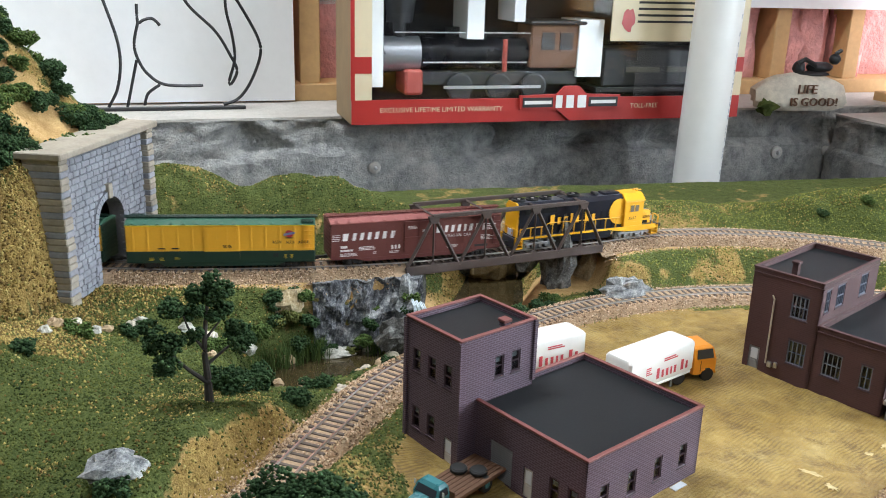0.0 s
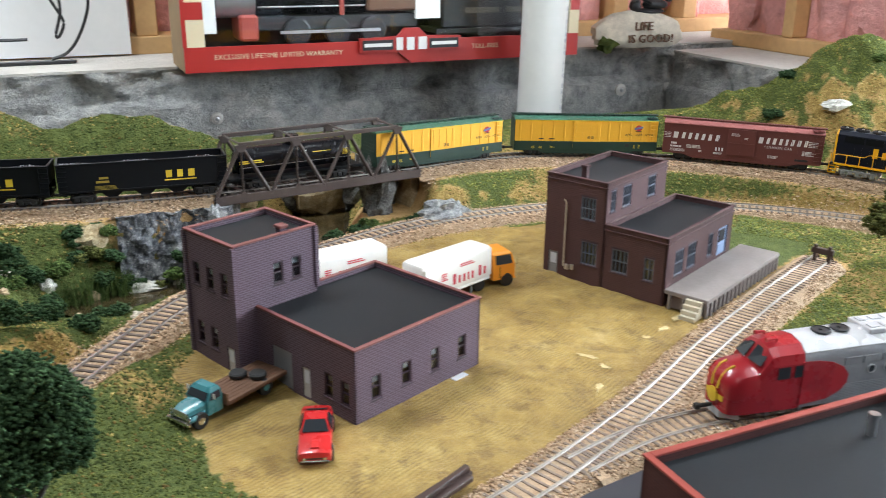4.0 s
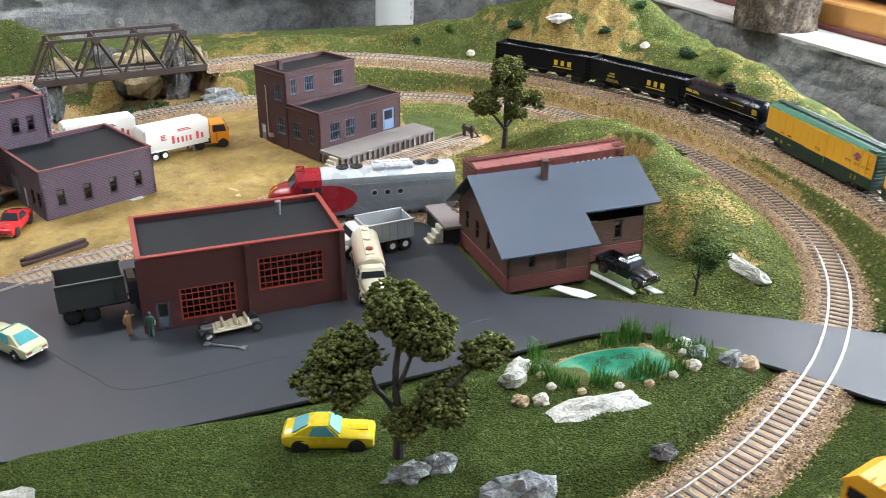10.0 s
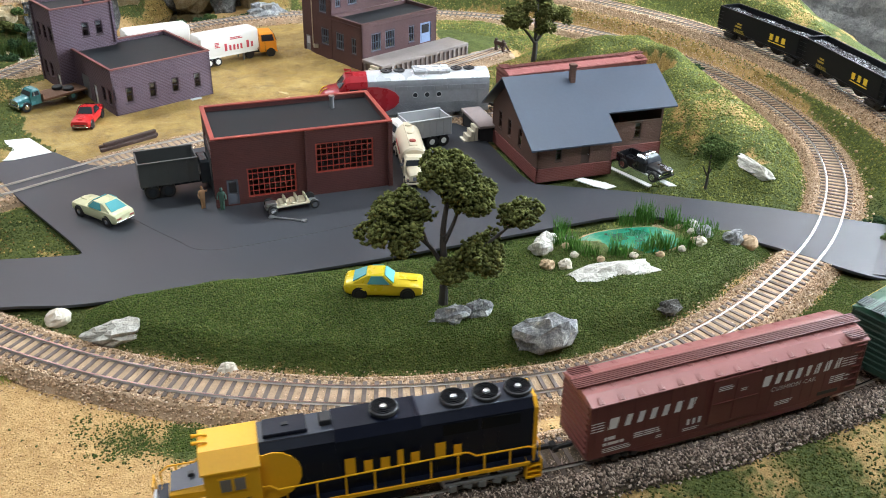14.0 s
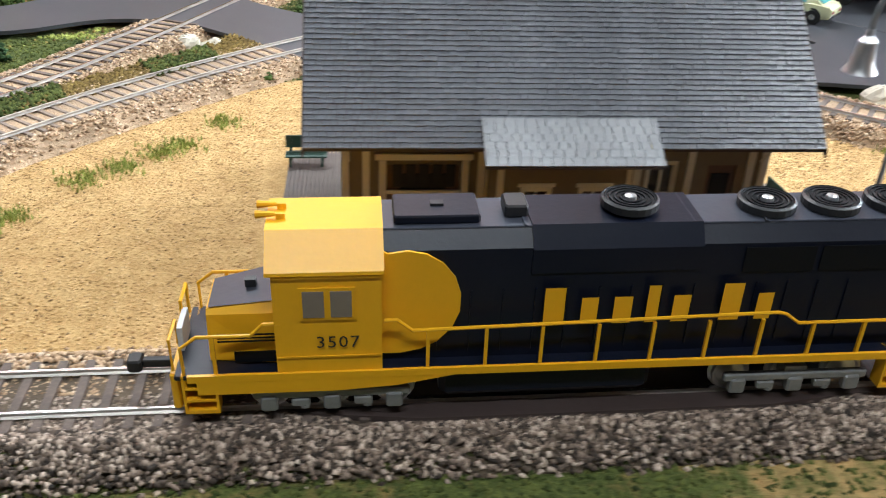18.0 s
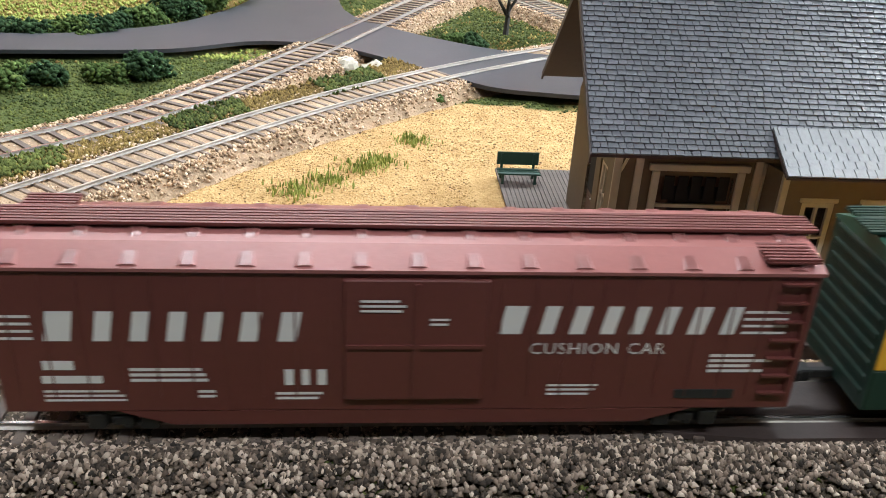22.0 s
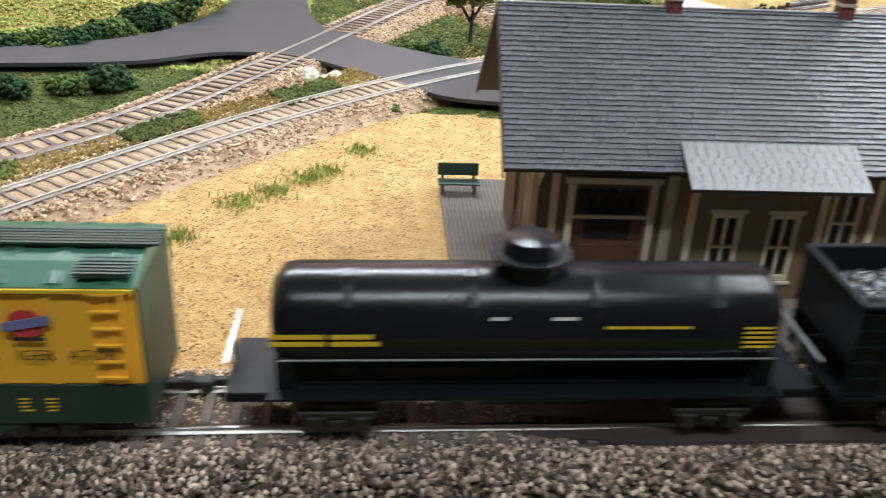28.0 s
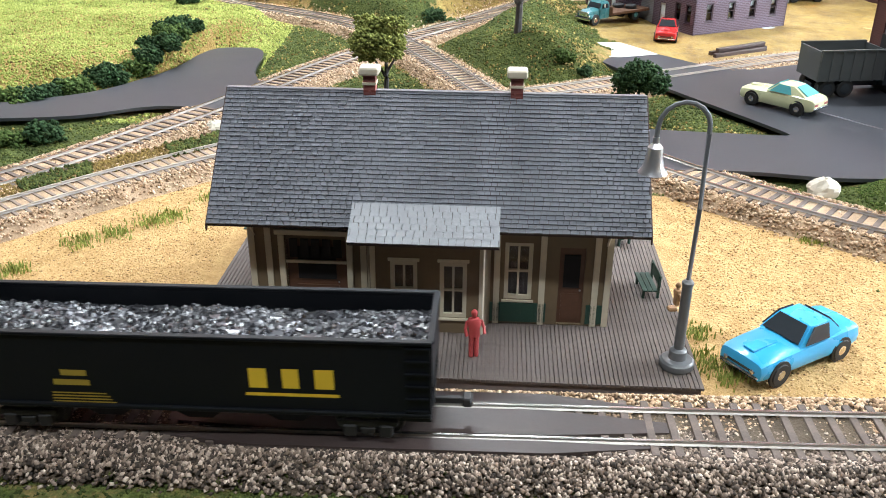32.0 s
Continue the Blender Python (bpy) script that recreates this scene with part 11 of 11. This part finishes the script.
for i, (x, y, z, r) in enumerate(((0.060, 0.812, -0.018, 0.009), (0.074, 0.814, -0.020, 0.007), (0.104, 0.812, -0.016, 0.010), (0.112, 0.818, 0.000, 0.009), (0.092, 0.810, -0.022, 0.006), (0.128, 0.812, -0.020, 0.006), (0.151, 0.816, 0.010, 0.009), (0.155, 0.820, 0.024, 0.008), (0.052, 0.815, 0.006, 0.011), (0.036, 0.818, 0.012, 0.012), (0.044, 0.806, -0.010, 0.010), (0.022, 0.812, 0.010, 0.011), (0.050, 0.828, 0.028, 0.009))):
    bush(x, y, r, (LEAF_DARK, LEAF_DARK, LEAF_MID, LEAF_DARK, LEAF_OLIVE)[i % 5], "dark fern-like clump growing on the creek's rock face", 890 + i, z=z, flat=1.0)

# water: stream and waterfall
WATER = mat("brown_stream_water", (0.055, 0.040, 0.018), 0.06, vary=0.5, grain=120, coarse=30, bump=0.25, dist=0.002, coat=1.0)
FALLS = mat("white_falling_water", (0.62, 0.70, 0.74), 0.2, vary=0.3, grain=300, coarse=90, bump=0.8)
g = Geo()
st = STREAM[::5]
g.loft([[(p[0] - 0.050 * n[0], p[1] - 0.050 * n[1], -0.0225), (p[0] + 0.050 * n[0], p[1] + 0.050 * n[1], -0.0225)] for p, n in [(st[i], np.array([-(st[min(i + 1, len(st) - 1)] - st[max(i - 1, 0)])[1], (st[min(i + 1, len(st) - 1)] - st[max(i - 1, 0)])[0]]) / np.linalg.norm((st[min(i + 1, len(st) - 1)] - st[max(i - 1, 0)])[:2])) for i in range(len(st))]], cap=False, closed=False)
solo("stream_water", g, WATER, "glossy brown water in the stream bed", "water", kind="structure")
g = Geo()
for k in range(7):
    x, y = 0.150 + 0.0016 * k, 0.796 - 0.002 * k + 0.004 * (k % 2)
    g.tube([(x, y + 0.014, 0.030), (x + 0.001, y + 0.005, 0.027), (x + 0.002, y, 0.012), (x + 0.003, y - 0.004, -0.010), (x + 0.004, y - 0.008, -0.023)], [0.0007, 0.0009, 0.001, 0.0014, 0.0026], 6)
solo("waterfall", g, FALLS, "thin white waterfall down the dark rocks", "waterfall", kind="structure", smooth=True)

# pond with its stones and reeds
POND_M, pn, pl, pb = nodes_of("turquoise_pond_resin")
pc = ramp(pn, pl, noise_tex(pn, pl, 45, 4), ((0.30, (0.006, 0.075, 0.036)), (0.5, (0.012, 0.19, 0.115)), (0.62, (0.06, 0.29, 0.18)), (0.75, (0.26, 0.32, 0.13))))
pl.new(pc, pb.inputs["Base Color"])
pb.inputs["Roughness"].default_value, pb.inputs["Coat Weight"].default_value = 0.08, 1.0
pz = ground_z(0.605, 0.045) + 0.0016
PY = -0.015
out = spline([(x, y + PY, 0) for x, y in ((0.562, 0.066), (0.576, 0.048), (0.605, 0.042), (0.638, 0.046), (0.650, 0.062), (0.638, 0.080), (0.600, 0.084), (0.572, 0.078))], 0.006, True)
solo("pond", Geo().prism([(p[0], p[1]) for p in out], pz - 0.004, pz), POND_M, "turquoise resin pond on the lawn", "pond", kind="structure")
g = Geo().prism([(p[0] + (p[0] - 0.605) * 0.07, p[1] + (p[1] - 0.047) * 0.10) for p in out], pz - 0.006, pz - 0.0006)
solo("pond_bed", g, mat("ochre_pond_mud", (0.20, 0.165, 0.065), 0.8, vary=0.4, grain=300, coarse=60), "ochre mud rim round the pond", "pond", kind="structure")
rock(0.574, 0.021 + PY, (0.034, 0.012, 0.0055), ROCK_PALE, "flat pale slab at the pond's front", 60, 0.3, pz - 0.002, 0.4)
for i, (x, y, k, m) in enumerate(((0.530, 0.064, 0.011, ROCK_PALE), (0.541, 0.080, 0.011, ROCK_PALE), (0.526, 0.040, 0.0065, STONE_T), (0.540, 0.038, 0.0065, STONE_W), (0.672, 0.060, 0.009, ROCK_GREY), (0.690, 0.046, 0.010, ROCK_GREY), (0.648, 0.092, 0.008, STONE_T),
                                  (0.566, 0.090, 0.008, ROCK_DARK), (0.584, 0.094, 0.006, STONE_T), (0.660, 0.046, 0.006, STONE_W), (0.672, 0.080, 0.008, ROCK_PALE))):
    rock(x, y + PY, (k * 0.85, k * 0.75, k * 0.7), m, "stone set round the pond", 100 + i, rough=0.35, group="pond stones")
for i in range(14):
    a = i * 0.449
    rock(0.606 + 0.056 * math.cos(a) + R7.uniform(-0.003, 0.003), 0.049 + 0.030 * math.sin(a) + R7.uniform(-0.002, 0.002), (0.0035, 0.003, 0.003), STONE_T if i % 2 else STONE_W, "small pebble on the pond's rim", 130 + i, rough=0.2, cat="stone", group="pond stones")


def reeds(x, y, z, h, n, spread, seed, label="tuft of fresh green reeds", leaf=REED):
    rng = random.Random(seed)
    g = Geo()
    for _ in range(n):
        a, u, v = rng.uniform(0, 6.28), rng.gauss(0, spread), rng.gauss(0, spread)
        hh, bend, w = h * rng.uniform(0.55, 1.1), h * rng.uniform(0.05, 0.45), 0.0004
        ca, sa = math.cos(a), math.sin(a)
        pts = [(u + ca * bend * k * k, v + sa * bend * k * k, hh * k) for k in (0, 0.5, 1.0)]
        ws = (w, w * 0.8, w * 0.1)
        vs = []
        for (px, py, pz_), q in zip(pts, ws):
            vs += [(px - sa * q, py + ca * q, pz_), (px + sa * q, py - ca * q, pz_), (px - ca * q * 0.6, py - sa * q * 0.6, pz_)]
        g.add(vs, [(i * 3 + j, i * 3 + (j + 1) % 3, i * 3 + 3 + (j + 1) % 3, i * 3 + 3 + j) for i in range(2) for j in range(3)])
    return solo("reed_tuft", g, leaf, label, "reeds", pose(x, y, z), "reed tufts")


for i, (x, y, h) in enumerate(((0.556, 0.060, 0.016), (0.552, 0.072, 0.014), (0.560, 0.092, 0.015), (0.566, 0.050, 0.012), (0.585, 0.046, 0.018), (0.591, 0.043, 0.014), (0.622, 0.050, 0.018), (0.630, 0.046, 0.013), (0.617, 0.092, 0.013), (0.632, 0.096, 0.020), (0.638, 0.095, 0.018),
                               (0.656, 0.086, 0.017), (0.662, 0.072, 0.013), (0.668, 0.056, 0.014), (0.678, 0.066, 0.012), (0.646, 0.046, 0.012), (0.612, 0.046, 0.010))):
    reeds(x, y + PY, pz - 0.002, h, 70, 0.0036, 400 + i)
for i, (x, y, h) in enumerate(((0.012, 0.790, 0.030), (0.020, 0.796, 0.028), (0.036, 0.812, 0.024), (0.046, 0.816, 0.020), (0.100, 0.822, 0.020), (0.109, 0.822, 0.018), (0.126, 0.820, 0.020), (0.002, 0.772, 0.026), (0.028, 0.788, 0.032), (0.056, 0.803, 0.030), (0.063, 0.806, 0.026), (0.040, 0.796, 0.030), (0.115, 0.806, 0.024))):
    reeds(x, y, max(ground_z(x, y), -0.024), h, 40, 0.004, 440 + i, "tuft of tall green reeds by the stream", LEAF_MID)


# ---- loose cover: foam turf, straw and ballast ----
def grid_at(A, x, y):
    return A[np.clip(((y - Y0) / CELL).round().astype(int), 0, A.shape[0] - 1), np.clip(((x - X0) / CELL).round().astype(int), 0, A.shape[1] - 1)]


def land(x, y):
    i, j = (x - X0) / CELL, (y - Y0) / CELL
    a, b = np.clip(i.astype(int), 0, len(gx) - 2), np.clip(j.astype(int), 0, len(gy) - 2)
    u, v = i - a, j - b
    return (GZ[b, a] * (1 - u) + GZ[b, a + 1] * u) * (1 - v) + (GZ[b + 1, a] * (1 - u) + GZ[b + 1, a + 1] * u) * v


def bed(x, y):
    """Top of the outer track's ballast bed."""
    d, hh = near_line(x, y, MAIN)
    return np.where(d < 0.029, hh - np.interp(d, [0.0, 0.008, 0.0185, 0.029], [0.0022, 0.0022, 0.0030, 0.012]), -1.0)


def in_any_road(x, y):
    return inside(x, y, ROAD)


BUILT = [[(0.16, 0.40), (0.11, 0.57), (0.32, 0.63), (0.37, 0.47)], [(0.41, 0.60), (0.55, 0.74), (0.72, 0.66), (0.60, 0.53)], [(-0.145, -0.135), (-0.145, 0.01), (0.075, 0.0), (0.075, -0.14)], [(0.56, 0.19), (0.56, 0.36), (0.72, 0.36), (0.75, 0.20), (0.66, 0.16)]]


def scatter(name, box, n, seed, want, size, material, label, lift=0.0002, solid=False, squash=0.8, on_bed=False):
    """Crumbs strewn over part of the ground, thick where want says so."""
    r = np.random.RandomState(seed)
    x, y = r.uniform(box[0], box[1], n), r.uniform(box[2], box[3], n)
    ok = r.uniform(0, 1, n) < want(x, y)
    ok &= ~in_any_road(x, y)
    for b in BUILT:
        ok &= ~inside(x, y, b)
    ok &= ~inside(x, y, [(p[0] + (p[0] - 0.605) * 0.1, p[1] + (p[1] - 0.047) * 0.15) for p in out])
    x, y = x[ok], y[ok]
    z = np.maximum(land(x, y), bed(x, y)) if on_bed else land(x, y)
    me = crumb_mesh(name, np.stack([x, y, z + lift], -1), size, seed, material, squash, solid)
    ob = new(name, me)
    return tagged(ob, label, "ground cover", kind="stuff")


meadow = lambda x, y: (x < -0.20) & (y > 0.17) & (y < 0.56)
wgreen = lambda x, y: ~meadow(x, y) * np.clip(grid_at(MG, x, y) * 1.3 + 0.16 * (grid_at(MS, x, y) > 0.2), 0, 1)
wstraw = lambda x, y: np.clip(grid_at(MS, x, y) * 1.0 + 0.03 * (grid_at(MG, x, y) > 0.4), 0, 1) * 0.9
scatter("lawn_turf", (0.19, 0.76, -0.10, 0.10), 90000, 1, wgreen, 0.0008, TURF_LAWN, "fine dark green foam turf on the lawn", solid=False)
scatter("hill_turf", (-0.40, 0.30, 0.15, 1.10), 130000, 2, wgreen, 0.0014, TURF, "green foam turf on the left hill and verges")
scatter("hill_turf", (0.30, 1.12, 0.10, 1.10), 130000, 3, wgreen, 0.0015, TURF_MOUND, "green foam turf on the mounds and mountain")
scatter("front_turf", (-0.45, 1.0, -0.235, 0.15), 130000, 4, wgreen, 0.0011, TURF, "green foam turf along the front", 0.0002, False, 0.8, True)
scatter("meadow_turf", (-0.55, -0.19, 0.17, 0.56), 60000, 14, lambda x, y: meadow(x, y) * np.clip(grid_at(DI, x, y) / 0.03 - 0.8, 0, 1), 0.0014, TURF_MEADOW, "bright yellow-green foam turf on the meadow")
scatter("straw_grass", (-0.45, 0.40, 0.15, 1.10), 60000, 5, wstraw, 0.0015, TURF_DRY, "straw-coloured foam grass on the slopes")
scatter("brown_grass", (-0.45, 0.40, 0.15, 1.10), 60000, 25, lambda x, y: wstraw(x, y) * 0.6 + 0.10 * (grid_at(MG, x, y) > 0.4), 0.0016, TURF_BROWN, "brown and ochre foam grass on the slopes")
steep = lambda x, y: np.clip((land(x, y) - 0.03) / 0.05, 0, 1) * np.clip(grid_at(DM, x, y) / 0.02 - 1.2, 0, 1)
scatter("straw_grass", (-0.45, -0.02, 0.70, 0.86), 45000, 27, steep, 0.0017, TURF_DRY, "coarse straw grass on the steep tunnel hill")
scatter("brown_grass", (-0.45, -0.02, 0.70, 0.86), 40000, 28, lambda x, y: steep(x, y) * 0.8, 0.0019, TURF_BROWN, "brown and ochre grass on the steep tunnel hill")
scatter("brown_grass", (0.40, 1.12, 0.15, 1.10), 45000, 26, lambda x, y: wstraw(x, y) * np.where(y < 0.62, 0.22, 0.5), 0.0016, TURF_BROWN, "brown and ochre foam grass on the mountain")
scatter("straw_grass", (0.40, 1.12, 0.15, 1.10), 60000, 6, lambda x, y: wstraw(x, y) * np.where(y < 0.62, 0.35, 1.0), 0.0015, TURF_DRY, "straw-coloured foam grass on the mountain")


def ballast_grains(name, line, n, reach, size, material, label, seed, keep, solid=True, side=0):
    """Grains strewn along a track, lying on its bed and at its foot."""
    r = np.random.RandomState(seed)
    i = r.randint(2, len(line) - 2, n)
    q = r.uniform(0, 1, n)[:, None]
    p, d = line[i] * (1 - q) + line[i + 1] * q, line[i + 1] - line[i - 1]
    ok0 = np.linalg.norm(d, axis=1) < 0.02
    d = d[:, :2] / np.linalg.norm(d[:, :2], axis=1)[:, None]
    u = r.uniform(-1, 1, n) * reach * (0.72 + 0.28 * r.uniform(0, 1, n))
    u = np.abs(u) * side if side else u
    x, y = p[:, 0] - d[:, 1] * u, p[:, 1] + d[:, 0] * u
    z = np.maximum(p[:, 2] - np.interp(np.abs(u), [0.0, 0.008, 0.0185, 0.029, 0.04], [0.0029, 0.0029, 0.0020, 0.0098, 0.028]), land(x, y)) + 0.0001
    ok = ok0 & keep(x, y) & ~in_any_road(x, y) & ~inside(x, y, BUILT[2]) & ~inside(x, y, BUILT[1])
    ob = new(name, crumb_mesh(name, np.stack([x, y, z], -1)[ok], size, seed, material, 0.8, solid))
    return tagged(ob, label, "ground cover", kind="stuff")


FRONT_M = np.array([p for p in MAIN if p[1] < 0.05 and -0.46 < p[0] < 0.95])
FRONT_M = FRONT_M[np.argsort(FRONT_M[:, 0])]
BACK_M = MAIN[(MAIN[:, 1] > 0.05) & (MAIN[:, 0] > -0.13)]
off_boards = lambda x, y: ~((x > -0.115) & (x < 0.015) & (y > np.interp(x, [-0.40, -0.15, 0.10], [-0.150, -0.158, -0.1665]) - 0.016) & (y < np.interp(x, [-0.40, -0.15, 0.10], [-0.150, -0.158, -0.1665]) + 0.016))
ballast_grains("front_ballast", FRONT_M, 110000, 0.030, 0.00095, GRAIN_PALE, "loose pinkish-grey ballast along the front track", 7, off_boards, True, -1)
ballast_grains("track_ballast", FRONT_M, 42000, 0.033, 0.0009, GRAIN_TAN, "tan ballast along the inside of the front track", 17, off_boards, True, 1)
ballast_grains("track_ballast", BACK_M, 60000, 0.036, 0.0012, GRAIN_TAN, "tan ballast grains along the outer track", 10, lambda x, y: ~((x > 0.14) & (x < 0.38) & (y > 0.8)), False)
NEAR_I = INNER[(INNER[:, 1] < 0.42)]
ballast_grains("track_ballast", NEAR_I, 66000, 0.031, 0.0009, GRAIN_TAN, "tan ballast grains along the inner track", 8, lambda x, y: x > -1)
ballast_grains("track_ballast", INNER[(INNER[:, 1] >= 0.42)], 36000, 0.033, 0.0012, GRAIN_TAN, "tan ballast grains along the far inner track", 9, lambda x, y: x > -1, False)
ballast_grains("track_ballast", BRANCH, 30000, 0.028, 0.0010, GRAIN_TAN, "tan ballast grains along the branch track", 18, lambda x, y: x > -1, False)
ballast_grains("track_ballast", SPUR, 12000, 0.026, 0.0010, GRAIN_TAN, "tan ballast grains along the siding", 19, lambda x, y: x > -1, False)
sandw = lambda x, y: inside(x, y, SANDY) * np.clip(1.0 - grid_at(MG, x, y), 0, 1)
scatter("sand_grains", (-0.33, 0.31, -0.16, 0.10), 70000, 11, sandw, 0.0006, GRAIN_SAND, "coarse sand strewn round the station", 0.0, True, 0.45)

BOARD_BROWN = mat("dark_brown_board_plastic", (0.045, 0.031, 0.028), 0.5, vary=0.2, grain=500, coarse=40)
# boards between the rails at the station
cb = thing("crossing_boards", Matrix.Identity(4), "dark brown rerailing boards along the rails at the station", "boards")
i0 = min(range(len(MAIN)), key=lambda i: abs(MAIN[i][0] - 0.040) + (9 if MAIN[i][1] > 0 else 0))
i1 = min(range(len(MAIN)), key=lambda i: abs(MAIN[i][0] + 0.135) + (9 if MAIN[i][1] > 0 else 0))
for a, b, ta, tb in ((-0.0072, 0.0072, 0.0042, 0.0042), (-0.0165, -0.0098, 0.0060, 0.0), (0.0098, 0.0165, 0.0, 0.0060)):
    rows = []
    for n, i in enumerate(range(i0, i1, 2)):
        p, d = MAIN[i], MAIN[i + 1] - MAIN[i - 1]
        nx, ny = -d[1] / math.hypot(d[0], d[1]), d[0] / math.hypot(d[0], d[1])
        u = max(0.0, 1 - n * 0.008 / 0.040, 1 - (i1 - i0 - 2 * n) * 0.004 / 0.040)
        rows.append([(p[0] + nx * w, p[1] + ny * w, p[2] + z) for w, z in ((a + ta * u, -0.0025), (b - tb * u, -0.0025), (b - tb * u - 0.0003, -0.0006 - 0.001 * u), (a + ta * u + 0.0003, -0.0006 - 0.001 * u))])
    part("board", Geo().loft(rows), BOARD_BROWN, cb)

# dried cream paint spilled on the yard
SPILL = mat("dried_cream_paint", (0.62, 0.50, 0.27), 0.45, vary=0.35, grain=300, coarse=80)
for i, (x, y, a, b, turn) in enumerate(((0.380, 0.506, 0.011, 0.004, -60), (0.384, 0.489, 0.008, 0.0045, -80), (0.366, 0.464, 0.013, 0.0035, 50), (0.486, 0.546, 0.014, 0.005, 35), (0.462, 0.530, 0.010, 0.0035, 20), (0.440, 0.523, 0.006, 0.003, 0))):
    rng = random.Random(950 + i)
    ring = [(a * k * math.cos(q * 0.3491), b * k * math.sin(q * 0.3491)) for q in range(18) for k in (rng.uniform(0.35, 1.0),)]
    solo("paint_spill", Geo().prism(ring, -0.0006, 0.0002), SPILL, "dried splash of cream paint on the ochre yard", "paint spill", pose(x, y, ground_z(x, y), 0, 0, turn), "paint spills")

# seams in the road paper
for pts in ([(0.219, 0.197, 0), (0.251, 0.154, 0), (0.278, 0.128, 0), (0.344, 0.134, 0), (0.41, 0.147, 0)], [(0.509, 0.145, 0), (0.553, 0.153, 0)]):
    sp = spline(pts, 0.004)
    g = Geo().loft([[(p[0] - 0.0003, p[1] - 0.0004, 0.0061), (p[0] + 0.0003, p[1] - 0.0004, 0.0061), (p[0] + 0.0003, p[1] + 0.0004, 0.00645), (p[0] - 0.0003, p[1] + 0.0004, 0.00645)] for p in sp])
    solo("road_seam", g, BLACK, "thin black crack along the road paper's seam", "seam", kind="structure")

# grass bank between the two inner tracks, and pale debris in the ditch
BANK = spline([(-0.150, 0.165, 0), (-0.188, 0.118, 0), (-0.240, 0.070, 0), (-0.290, 0.018, 0), (-0.345, -0.040, 0)])
on_bank = lambda x, y: np.clip(1.5 - near_line(x, y, BANK)[0] / 0.009, 0, 1)
scatter("bank_grass", (-0.38, -0.13, -0.06, 0.18), 60000, 31, on_bank, 0.0013, TURF_BROWN, "brown grass on the bank between the tracks", 0.0075)
scatter("bank_grass", (-0.38, -0.13, -0.06, 0.18), 60000, 32, lambda x, y: on_bank(x, y) * 0.6 * (np.sin(x * 90) + np.cos(y * 70 + x * 40) > 0.2), 0.0014, TURF, "green tufts on the bank between the tracks", 0.0085)
for i, (x, y) in enumerate(((-0.182, 0.014), (-0.190, 0.006), (-0.203, -0.009), (-0.216, -0.020), (-0.236, -0.049), (-0.165, 0.040), (0.066, -0.112), (0.072, -0.122), (0.065, -0.094), (0.145, 0.000), (0.060, 0.030))):
    reeds(x, y, ground_z(x, y), 0.0030, 130, 0.0042, 520 + i, "low yellow-green grass tuft on the sand", TURF_MEADOW)
DITCH = INNER[(INNER[:, 0] > 0.74) & (INNER[:, 1] < 0.68)]
ballast_grains("ditch_debris", DITCH, 420, 0.046, 0.0021, GRAIN_TAN, "pale stone debris in the ditch between the loops", 33, lambda x, y: (grid_at(DI, x, y) > 0.030) & (grid_at(DM, x, y) > 0.030), True, -1)


# ---- the bench that carries the layout ----
def layout_bench():
    t = thing("layout_bench", Matrix.Identity(4), "plywood bench on pine legs under the railway layout", "bench table")
    ply, edge = mat("bare_plywood", (0.34, 0.22, 0.11), 0.7, vary=0.2, grain=60, coarse=8), mat("dark_painted_fascia", (0.030, 0.030, 0.028), 0.6, vary=0.2, grain=60, coarse=8)
    part("top", Geo().box(X0 + 0.002, X1 - 0.010, Y0 + 0.002, Y1 - 0.010, -0.075, -0.050), ply, t)
    part("front_fascia", Geo().box(X0, X1 - 0.006, Y0 - 0.014, Y0 - 0.002, -0.13, -0.012, 0.002), edge, t, "dark painted fascia board")
    part("back_fascia", Geo().box(X0, X1 - 0.006, Y1 - 0.004, Y1 + 0.008, -0.13, -0.020, 0.002), edge, t)
    part("side_fascia", Geo().box(X0 - 0.014, X0 - 0.002, Y0 - 0.014, Y1 + 0.008, -0.13, -0.012, 0.002), edge, t)
    part("side_fascia", Geo().box(X1 - 0.004, X1 + 0.008, Y0 - 0.014, Y1 + 0.008, -0.13, -0.020, 0.002), edge, t)
    for x in (X0 + 0.08, 0.04, X1 - 0.09):
        for y in (Y0 + 0.08, Y1 - 0.10):
            part("leg", Geo().box(x - 0.035, x + 0.035, y - 0.02, y + 0.02, -1.0, -0.075, 0.002), PINE, t)


layout_bench()

track("main_track", MAIN, "outer railway track on tan and grey ballast", singles=lambda p: p[1] < 0.3 and p[0] > -0.45)
track("inner_track", INNER, "inner loop of railway track on tan ballast", singles=lambda p: p[1] < 0.55 or p[0] < 0.2, skip=in_road)
track("yard_track", BRANCH, "yard and branch track with dusty brown ties", skip=in_road, spacing=0.0062, dusty=True)
track("spur_track", SPUR, "short siding track with dusty brown ties", spacing=0.0062, dusty=True)


motions()
